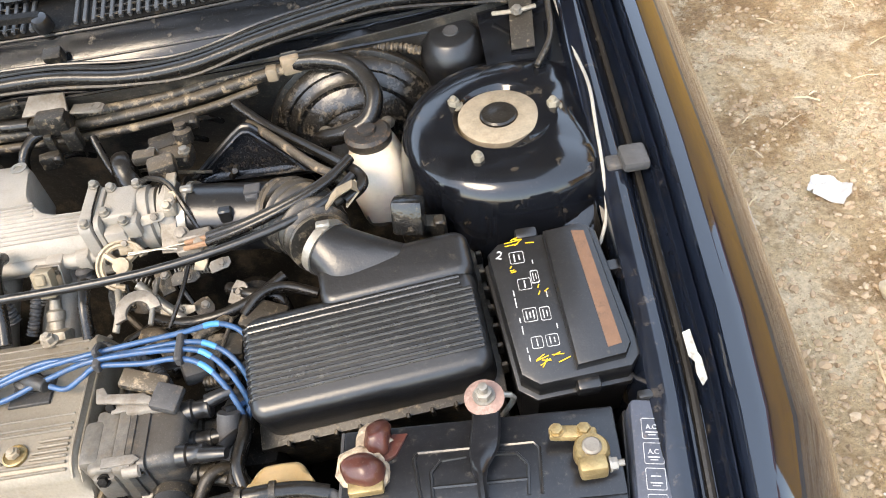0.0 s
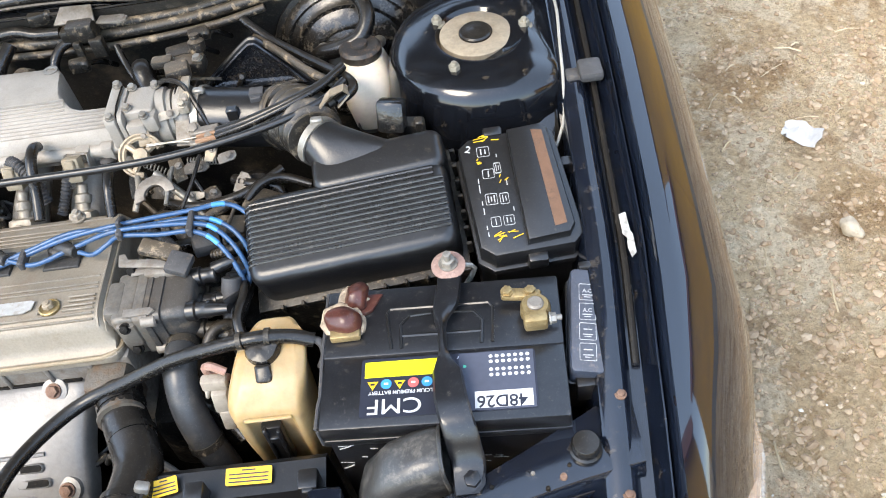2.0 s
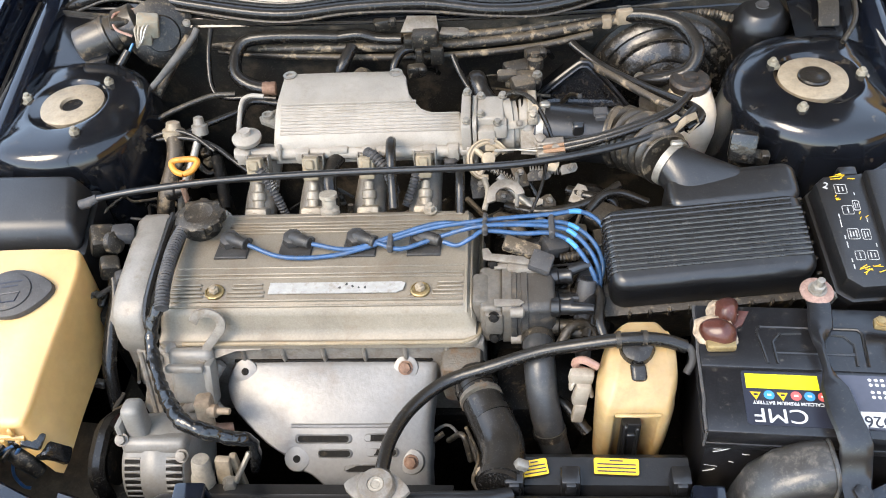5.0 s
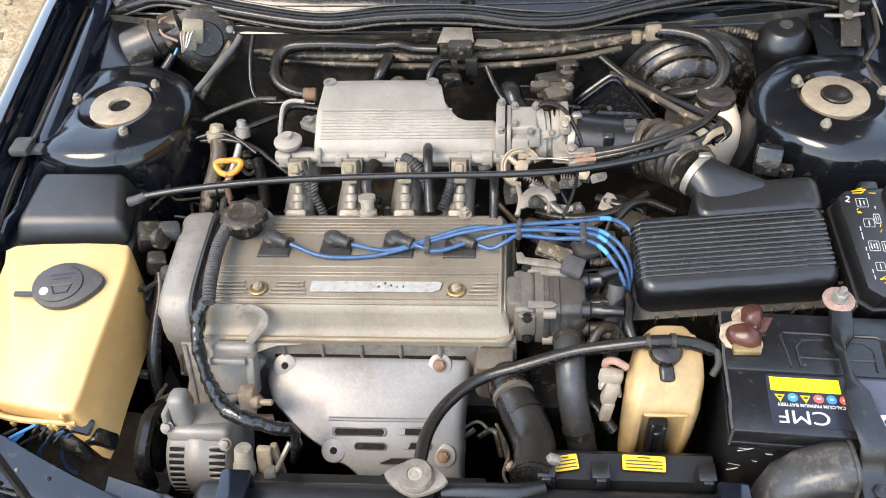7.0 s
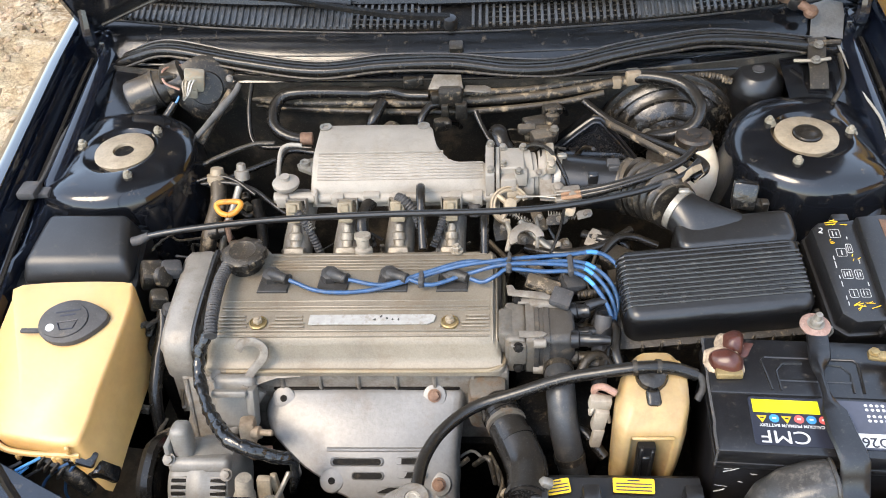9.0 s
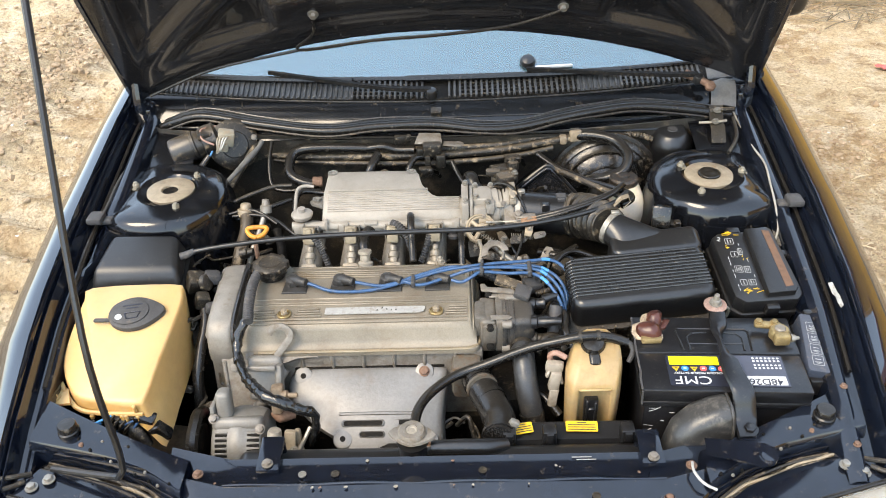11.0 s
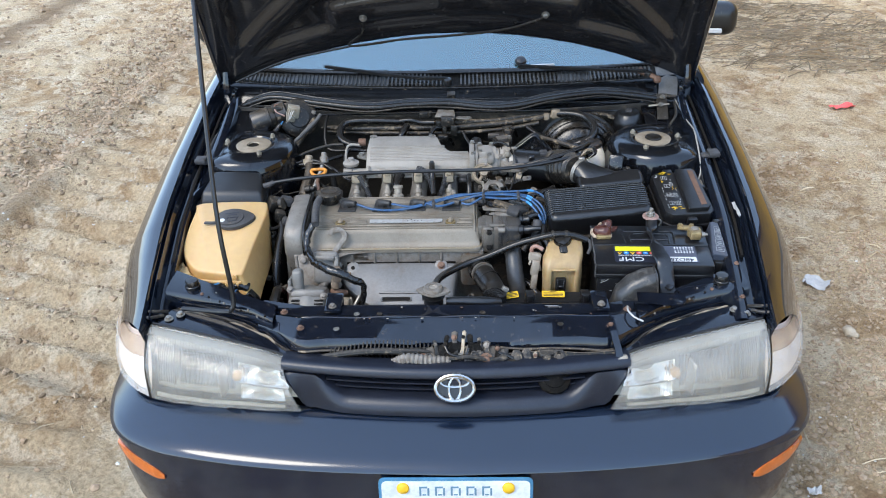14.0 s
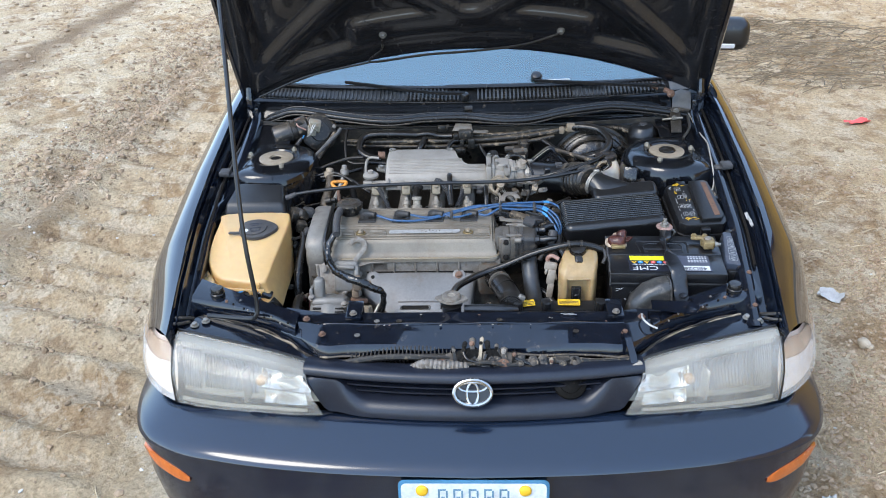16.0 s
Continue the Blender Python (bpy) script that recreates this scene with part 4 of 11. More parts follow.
b = BM()
rows = []
for x in GX:
    yb = grille_y(x)
    top, low, foot = grille_column(x)
    rows.append([(x, yb + 0.055, 0.660), (x, yb + 0.030, 0.667), (x, yb + 0.012, 0.6695), (x, yb + 0.003, 0.667), (x, yb - 0.002, 0.661), (x, yb - 0.003, 0.653), (x, yb, top + 0.001), (x, yb + 0.006, top), (x, yb + 0.03, top)])
loft(b, rows)
thicken(b, 0.003)
grille = part("grille", b, GRILLE, car, "dark satin grille with horizontal slots")
b = BM()
rows = []
for x in GX:
    yb = grille_y(x)
    top, low, foot = grille_column(x)
    k = (low - 0.601) / 0.044
    span = max(0.004, low - foot)
    rows.append([(x, yb + 0.03, low), (x, yb + 0.006 - 0.006 * k, low), (x, yb - 0.006 + 0.003 * k, low - 0.12 * span), (x, yb - 0.016 + 0.010 * k, low - 0.36 * span), (x, yb - 0.021 + 0.010 * k, low - 0.72 * span), (x, yb - 0.021 + 0.008 * k, foot + 0.03 * span), (x, yb + 0.0, foot - 0.003)])
loft(b, rows)
thicken(b, 0.003)
part("lower_bar", b, GRILLE, grille)
for z, dy, wide in ((0.629, 0.010, 0.268), (0.612, 0.014, 0.25)):
    b = BM()
    loft(b, [[(x, grille_y(x) + dy + q, z + w) for q, w in ((0.025, 0.003), (0.0, 0.0022), (0.0, -0.0015), (0.025, -0.003))] for x in np.linspace(-wide, wide, 17)], closed=True, cap=True)
    part("slat", b, GRILLE, grille)
b = BM()
loft(b, [[(x, grille_y(x) + 0.040, z) for z in (0.655, 0.60, 0.56)] for x in np.linspace(-0.31, 0.31, 15)])
thicken(b, 0.004)
part("backing", b, DARK, grille)
# oval badge, drawn as plain rings
em = frame_at((0, 0.095, 0.640), (1, 0, 0), (0, -0.90, 0.43))
b = BM()
tube(b, [em @ Vector((0.0385 * math.cos(a), 0.0262 * math.sin(a), 0.003)) for a in np.linspace(0, 2 * math.pi, 41)], 0.0046, 8, 1, smooth=False, cap=False)
badge = part("badge", b, CHROME, car, "chrome oval badge")
b = BM()
tube(b, [em @ Vector((0.0118 * math.cos(a), 0.0228 * math.sin(a) - 0.002, 0.003)) for a in np.linspace(0, 2 * math.pi, 25)], 0.0030, 8, 1, smooth=False, cap=False)
tube(b, [em @ Vector((0.0285 * math.cos(a), 0.0095 * math.sin(a) + 0.0118, 0.003)) for a in np.linspace(0, 2 * math.pi, 29)], 0.0030, 8, 1, smooth=False, cap=False)
part("ring", b, CHROME, badge)
b = BM()
plate(b, ngon(32, 0.037, 0, 0.68), 0.003, em @ Matrix.Translation((0, 0, -0.002)))
part("backing", b, PLASTIC, badge)
b = BM()
rbox(b, (0, 0.112, 0.640), (0.03, 0.03, 0.03), 0.002)
part("mount", b, GRILLE, badge)

# bonnet: outer skin and pressed inner frame, propped open
HINGE, OPEN = Vector((0, 1.235, 0.945)), 57.0
HM = Matrix.Translation(HINGE) @ Matrix.Rotation(radians(-OPEN), 4, "X") @ Matrix.Rotation(radians(180), 4, "Z")


def hood_edge(u):
    """Rear edge of the bonnet: the middle lies further forward than the corners."""
    return 0.19 - 0.19 * abs(u) ** 2.0


def hood_half(v):
    return 0.700 - 0.050 * (v / 1.08) ** 1.5


def hood_point(u, v, w):
    """u across (-1 to 1), v from the rear edge (0) to the front (1), w above the skin."""
    vv = hood_edge(u) + v * (1.07 - hood_edge(u) - 0.035 * u * u)
    return HM @ Vector((-u * hood_half(vv), vv, w - 0.028 * u * u + 0.012 * math.sin(math.pi * v)))


US = [math.sin(math.pi / 2 * k) for k in np.linspace(-1, 1, 25)]
b = BM()
loft(b, [[hood_point(u, v, 0.0) for u in US] for v in np.linspace(0, 1, 17)])
hood = part("bonnet", b, PAINT, car, "black bonnet propped open, seen from below")


def hood_relief(u, v):
    """Height of the pressed ribs of the inner frame over its sunken panels."""
    def rib(d, w):
        return max(0.0, 1 - (d / w) ** 4) if abs(d) < w else 0.0
    a = abs(u)
    r = max(rib(v - 0.03, 0.055), rib(v - 0.97, 0.05), rib(a - 0.955, 0.075))
    for v0, slope in ((0.10, 0.62), (0.52, -0.5)):
        r = max(r, rib((v - v0 - slope * a) / 1.15, 0.045))
    r = max(r, rib(v - 0.56, 0.04) * (a < 0.9), rib(a - 0.34, 0.035) * (v > 0.5), rib(v - 0.115, 0.055) * (a < 0.5))
    return r


b = BM()
UU, VV = np.linspace(-0.99, 0.99, 90), np.linspace(0.004, 0.994, 90)
loft(b, [[hood_point(u, v, -0.008 - 0.020 * hood_relief(u, v)) for u in UU] for v in VV])
part("inner_frame", b, HOODIN, hood, "pressed inner frame with diagonal ribs", 60)
b = BM()
rim = [hood_point(u, 0, -0.012) for u in US] + [hood_point(1, v, -0.012) for v in np.linspace(0.05, 1, 12)] + [hood_point(u, 1, -0.012) for u in US[::-1]] + [hood_point(-1, v, -0.012) for v in np.linspace(1, 0.05, 12)]
tube(b, rim + rim[:1], 0.0125, 8, 1, smooth=False)
part("hem", b, PAINT, hood)
for u, v in ((0.36, 0.10), (-0.36, 0.10)):
    b = BM()
    n_ = HM.to_3x3() @ Vector((0, 0, -1))
    bolt(b, hood_point(u, v, -0.028), n_, 0.007, 0.008, 1.6)
    part("nozzle_bolt", b, STEEL, hood)
b = BM()
tube(b, [hood_point(-0.36, 0.10, -0.033), hood_point(-0.37, 0.05, -0.04), hood_point(-0.42, 0.012, -0.045), hood_point(-0.2, 0.010, -0.048), hood_point(0.0, 0.016, -0.05), hood_point(0.2, 0.04, -0.045), hood_point(0.33, 0.085, -0.038), hood_point(0.36, 0.10, -0.033)], 0.0035, 8, 5)
tube(b, [hood_point(-0.42, 0.012, -0.045), hood_point(-0.7, 0.02, -0.042), hood_point(-0.93, 0.01, -0.04)], 0.0035, 8, 5)
part("washer_hose", b, RUBBER, hood, "thin black washer hose")
for s in (1, -1):
    b = BM()
    q = hood_point(s * 0.97, 0.05, -0.02)
    tube(b, [q, q + Vector((0, -0.01, -0.06)), (s * 0.672, 1.19, 0.905), (s * 0.668, 1.16, 0.89)], [0.010, 0.012, 0.012, 0.010], 8, 4)
    rbox(b, (s * 0.668, 1.185, 0.895), (0.022, 0.06, 0.03), 0.005)
    part("hinge", b, BAY, hood, "black bonnet hinge")

# cowl, windscreen, wipers
def arc_y(x, mid, side):
    return mid + (side - mid) * (abs(x) / 0.65) ** 2


b = BM()
XS = np.linspace(-0.70, 0.70, 41)
rows = []
for x in XS:
    k = (abs(x) / 0.70) ** 2
    rows.append([(x, arc_y(x, 1.055, 1.13), 0.872 - 0.035 * k), (x, arc_y(x, 1.075, 1.14), 0.886 - 0.03 * k), (x, arc_y(x, 1.090, 1.152), 0.884 - 0.02 * k), (x, arc_y(x, 1.103, 1.166), 0.900 - 0.01 * k), (x, arc_y(x, 1.133, 1.219), 0.923)])
loft(b, rows)
thicken(b, 0.002)
part("cowl_panel", b, COWL, car, "black cowl panel with dusty ledges")
b = BM()
loft(b, [[(x, arc_y(x, 1.134, 1.220), 0.924), (x, arc_y(x, 1.152, 1.232), 0.931), (x, arc_y(x, 1.182, 1.245), 0.940), (x, arc_y(x, 1.20, 1.262), 0.944)] for x in np.linspace(-0.665, 0.60, 41)])
thicken(b, 0.002)
_ledge = BM()
for y0, y1, z0, rr in ((1.080, 1.145, 0.8885, 0.0022), (1.100, 1.164, 0.8975, 0.0018), (1.130, 1.216, 0.9225, 0.0020)):
    tube(_ledge, [(x, arc_y(x, y0, y1), z0 - (0.02 * (abs(x) / 0.7) ** 2 if z0 < 0.9 else 0)) for x in np.linspace(-0.66, 0.66, 31)], rr, 6, 1, smooth=False)
part("cowl_bead", _ledge, COWLEDGE, car, "thin pressed bead along the cowl")
cowl_grille = part("cowl_grille", b, DARK, car, "dusty ribbed black cowl grille")
_rib = BM()
rbox(_rib, (0, 0, 0), (0.0055, 0.056, 0.008), 0.001, 1)
_rib_me = mesh_of(_rib, "rib")
_rib_me.materials.append(GRILLEPLASTIC)
for i in range(104):
    x = -0.655 + i * 0.012
    if abs(x + 0.012) < 0.022:
        continue
    rib = new("rib", _rib_me)
    rib.parent = cowl_grille
    rib.matrix_basis = pose(x, arc_y(x, 1.165, 1.240), 0.9355, 16, 0, 0)
for x0, x1 in ((-0.20, -0.06), (0.04, 0.30), (0.40, 0.56)):
    for k in range(4):
        b = BM()
        tube(b, [(x, arc_y(x, 1.143 + 0.012 * k, 1.225 + 0.009 * k), 0.9315 + 0.0034 * k) for x in np.linspace(x0, x1, 9)], 0.0016, 4, 1, smooth=False)
        part("cross_bar", b, DUSTY, cowl_grille)
for x0, x1 in ((-0.66, -0.20), (0.30, 0.40)):
    b = BM()
    loft(b, [[(x, arc_y(x, 1.136, 1.222), 0.9265), (x, arc_y(x, 1.192, 1.255), 0.9440)] for x in np.linspace(x0, x1, 17)])
    thicken(b, 0.002)
    part("blank_panel", b, GRILLEPLASTIC, cowl_grille)
b = BM()
rbox(b, (-0.012, 1.098, 0.908), (0.024, 0.020, 0.022), 0.003, 2, (20, 0, 0))
part("cowl_clip", b, DUSTY, car, "small black plastic clip")
b = BM()
SEAL = [(-0.70, 1.160, 0.842), (-0.65, 1.150, 0.862), (-0.60, 1.140, 0.885), (-0.53, 1.130, 0.902), (-0.40, 1.098, 0.893), (-0.256, 1.068, 0.887), (-0.139, 1.070, 0.894), (-0.02, 1.068, 0.896), (0.08, 1.054, 0.889), (0.166, 1.054, 0.891), (0.26, 1.066, 0.905), (0.34, 1.082, 0.911), (0.42, 1.100, 0.910), (0.52, 1.112, 0.896), (0.60, 1.118, 0.880), (0.695, 1.140, 0.850)]
tube(b, SEAL, 0.0095, 12, 6)
tube(b, [(x, y + 0.013, z + 0.007) for x, y, z in SEAL], 0.0040, 8, 6)
part("cowl_seal", b, RUBBER, car, "thick black rubber cowl seal")
for dy, dz, r, mt in ((-0.010, -0.007, 0.0028, DUSTY), (0.022, 0.008, 0.0020, COWLEDGE), (0.030, 0.004, 0.0016, DUSTY)):
    b = BM()
    tube(b, [(x, y + dy + 0.002 * math.sin(23 * x), z + dz + 0.0015 * math.sin(31 * x)) for x, y, z in SEAL[1:-1]], r, 6, 6)
    part("seal_lip", b, mt, car, "thin dusty lip of the cowl seal")
# right end of the cowl: weathered trim with a drain slot, and the wiper's brown pivot cap
b = BM()
loft(b, [[(x, arc_y(x, 1.134, 1.220) - 0.002, 0.925 - 0.35 * max(0, x - 0.63)), (x, arc_y(x, 1.155, 1.236), 0.936 - 0.35 * max(0, x - 0.63)), (x, arc_y(x, 1.20, 1.262), 0.946 - 0.2 * max(0, x - 0.63))] for x in np.linspace(0.600, 0.690, 9)])
loft(b, [[(x, arc_y(x, 1.134, 1.220) - 0.002, 0.925 - 0.35 * max(0, x - 0.63)), (x, arc_y(x, 1.134, 1.220) - 0.012, 0.895), (x, arc_y(x, 1.134, 1.220) - 0.020, 0.868)] for x in np.linspace(0.600, 0.690, 9)])
thicken(b, 0.002)
cowl_end = part("cowl_end", b, FADED, car, "weathered grey end of the cowl trim")
b = BM()
rbox(b, (0.652, 1.208, 0.905), (0.010, 0.006, 0.022), 0.002, 1, (15, 0, 0))
part("slot", b, DARK, cowl_end)
b = BM()
tube(b, [(0.540, 1.178, 0.950), (0.566, 1.160, 0.944), (0.588, 1.150, 0.934)], [0.010, 0.009, 0.007], 10, 4)
lathe(b, [(0.011, -0.006), (0.012, 0.002), (0.008, 0.008), (0.001, 0.009)], (0.590, 1.148, 0.932), (0, -0.4, 1), 14)
part("pivot_cap", b, RUST, car, "sun-browned wiper pivot cap")
GLASS = bpy.data.materials.new("windscreen_glass")
GLASS.use_nodes = True
_b = GLASS.node_tree.nodes["Principled BSDF"]
_b.inputs["Base Color"].default_value = (0.20, 0.38, 0.44, 1)
_b.inputs["Roughness"].default_value, _b.inputs["IOR"].default_value, _b.inputs["Transmission Weight"].default_value = 0.02, 2.15, 0.85
b = BM()
rows = []
for v in np.linspace(0, 1, 9):
    rows.append([(x * (1 - 0.14 * v), arc_y(x, 1.20, 1.262) + 0.74 * v, 0.945 + 0.41 * v - 0.05 * v * v) for x in np.linspace(-0.66, 0.66, 25)])
loft(b, rows)
thicken(b, 0.005)
part("windscreen", b, GLASS, car, "tinted windscreen reflecting a pale blue sky")
b = BM()
tube(b, [(x, arc_y(x, 1.197, 1.259), 0.948) for x in np.linspace(-0.66, 0.66, 13)], 0.006, 8, 3)
part("windscreen_seal", b, RUBBER, car)
b = BM()
rows = []
for y, z, h in ((1.93, 1.308, 0.57), (2.05, 1.35, 0.56), (2.4, 1.385, 0.56), (2.8, 1.375, 0.55), (3.1, 1.33, 0.53)):
    rows.append([(h * k, y, z - 0.03 * k ** 4) for k in np.linspace(-1, 1, 15)])
loft(b, rows)
thicken(b, 0.004)
part("roof", b, PAINT, car)
for s in (1, -1):
    b = BM()
    tube(b, [(s * 0.672, 1.262, 0.945), (s * 0.63, 1.62, 1.14), (s * 0.572, 1.97, 1.310)], 0.022, 10, 4)
    part("pillar", b, PAINT, car)
    b = BM()
    loft(b, [[(s * 0.735, 1.36, 0.950), (s * 0.735, 2.0, 0.955), (s * 0.735, 3.2, 0.955)], [(s * 0.64, 1.66, 1.14), (s * 0.64, 2.1, 1.15), (s * 0.64, 3.1, 1.13)], [(s * 0.575, 1.99, 1.31), (s * 0.57, 2.3, 1.35), (s * 0.55, 3.0, 1.32)]])
    thicken(b, 0.004)
    part("side_window", b, GLASS, car)
    b = BM()
    rbox(b, (s * 0.775, 2.55, 0.955), (0.13, 1.4, 0.02), 0.008)
    part("waistline", b, PAINT, car)
    # door mirror
    b = BM()
    mx = 0.835 if s > 0 else 0.775
    rbox(b, (s * mx, 1.49, 1.022), (0.135, 0.085, 0.105), 0.036, 4, (0, 0, s * -8))
    mirror = part("door_mirror", b, PLASTIC, car, "black door mirror")
    b = BM()
    rbox(b, (s * (mx - 0.010), 1.452, 0.990), (0.05, 0.012, 0.016), 0.003, 1, (0, 0, s * -8))
    part("mirror_patch", b, WHITE, mirror)
    b = BM()
    rbox(b, (s * (mx - 0.06), 1.53, 1.000), (0.06, 0.04, 0.05), 0.010, 2)
    part("mirror_foot", b, PLASTIC, mirror)
b = BM()
loft(b, [[(x, 3.1, 1.33 - 0.03 * (x / 0.53) ** 4) for x in np.linspace(-0.53, 0.53, 9)], [(x * 1.25, 3.6, 0.99) for x in np.linspace(-0.53, 0.53, 9)]])
thicken(b, 0.004)
part("rear_window", b, GLASS, car)
b = BM()
loft(b, [[(x, y, z) for x in np.linspace(-0.83, 0.83, 9)] for y, z in ((3.6, 0.985), (4.02, 0.97), (4.08, 0.90), (4.10, 0.6), (4.08, 0.3), (4.0, 0.22))])
thicken(b, 0.004)
part("boot", b, PAINT, car)
b = BM()
rbox(b, (0, 2.6, 0.62), (1.40, 2.5, 0.60), 0.05)
part("cabin", b, DARK, car)
b = BM()
rbox(b, (0, 2.2, 0.19), (1.55, 3.6, 0.02), 0.005)
part("underbody", b, DARK, car)
for sx in (0.735, -0.735):
    for y in (0.80, 3.26):
        b = BM()
        lathe(b, [(0.17, -0.08), (0.26, -0.09), (0.285, -0.06), (0.29, 0), (0.285, 0.06), (0.26, 0.09), (0.17, 0.08)], (sx, y, 0.285), (1, 0, 0), 28)
        wheel = part("wheel", b, RUBBER, car)
        b = BM()
        lathe(b, [(0.02, 0.05), (0.10, 0.045), (0.165, 0.07), (0.172, 0.08), (0.172, -0.08), (0.165, -0.07), (0.1, -0.045), (0.02, -0.05)], (sx, y, 0.285), (1, 0, 0), 20)
        part("rim", b, ALU, wheel)


def wiper(pivot, tip, elbow):
    b = BM()
    lathe(b, [(0.013, 0), (0.013, 0.012), (0.010, 0.018), (0.003, 0.020)], pivot, (0, -0.3, 1), 16)
    arm = part("wiper", b, PLASTIC, car, "black windscreen wiper")
    b = BM()
    p, q, e = Vector(pivot), Vector(tip), Vector(elbow)
    up = Vector((0, 0, 0.016))
    line = smooth_line([p + up, e, q.lerp(e, 0.1) + Vector((0, 0, 0.010))], 6)
    loft(b, [[c + Vector((0, -h, -0.003)), c + Vector((0, -h * 0.7, 0.004)), c + Vector((0, h * 0.7, 0.005)), c + Vector((0, h, -0.002))] for c, h in zip(line, np.linspace(0.009, 0.0045, len(line)))], closed=True, cap=True)
    part("wiper_arm", b, DARK, arm)
    return arm


wiper_right = wiper((-0.022, 1.135, 0.932), (-0.42, 1.222, 0.956), (-0.14, 1.150, 0.950))
wiper_left = wiper((0.565, 1.165, 0.936), (0.16, 1.192, 0.956), (0.46, 1.165, 0.956))
for arm, line in ((wiper_right, [(-0.20, 1.190, 0.951), (-0.42, 1.214, 0.951), (-0.64, 1.252, 0.952)]), (wiper_left, [(0.40, 1.202, 0.952), (0.16, 1.190, 0.952), (-0.08, 1.190, 0.951)])):
    b = BM()
    tube(b, line, 0.008, 8, 6)
    part("wiper_blade", b, RUBBER, arm)

b = BM()
lathe(b, [(0.016, 0), (0.018, 0.006), (0.014, 0.014), (0.004, 0.018)], (0.196, 1.236, 0.962), (0, -0.5, 0.86), 18)
part("washer_jet", b, PLASTIC, car, "black knob at the foot of the windscreen")
b = BM()
crumple(rbox(b, (0.255, 1.226, 0.957), (0.085, 0.010, 0.006), 0.002, 2, (0, 0, 4)), 0.004, 50, 2)
part("tape", b, WHITE, car, "white tape at the foot of the windscreen")

# prop rod
b = BM()
_rod_top = hood_point(-0.86, 0.86, -0.03)
tube(b, [(-0.60, 0.292, 0.708), (-0.505, 0.272, 0.712), (-0.482, 0.266, 0.722), (-0.478, 0.275, 0.76), (-0.495, 0.315, 0.95), _rod_top.lerp(Vector((-0.495, 0.315, 0.95)), 0.5) + Vector((0.004, -0.015, 0)), _rod_top], 0.0052, 8, 6)
part("prop_rod", b, PLASTIC, car, "thin black bonnet prop rod")

TCX, TCY = 0.546, 0.912
NUT = material("dusty_zinc_nut", (0.24, 0.215, 0.165), 0.5, 0.35, (0.17, 0.125, 0.075), 0.4, 90, 0.2, 0.0004, 300, contrast=0.3)
STUDS = ((-0.056, 0.034), (0.060, 0.003), (-0.040, -0.074))
# bay structure: firewall, floor, strut towers, aprons, radiator support
b = BM()
loft(b, [[(x, arc_y(x, 1.058, 1.135), 0.874), (x, arc_y(x, 1.085, 1.12), 0.80), (x, 1.12, 0.62), (x, 1.10, 0.42), (x, 1.06, 0.25)] for x in np.linspace(-0.66, 0.66, 21)])
thicken(b, 0.003)
part("firewall", b, material("firewall_pad", (0.024, 0.022, 0.019), 0.36, 0, (0.24, 0.185, 0.125), 0.34, 9, 0.3, 0.002, 40, dust_or_light_up=0.02, contrast=0.22, ior=1.4, speck=0.25), car, "grimy dark grey firewall pad")
# near-black sheet closes the bay below, its depth of shade in the colour
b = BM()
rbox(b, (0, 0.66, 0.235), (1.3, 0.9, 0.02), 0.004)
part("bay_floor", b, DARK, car)
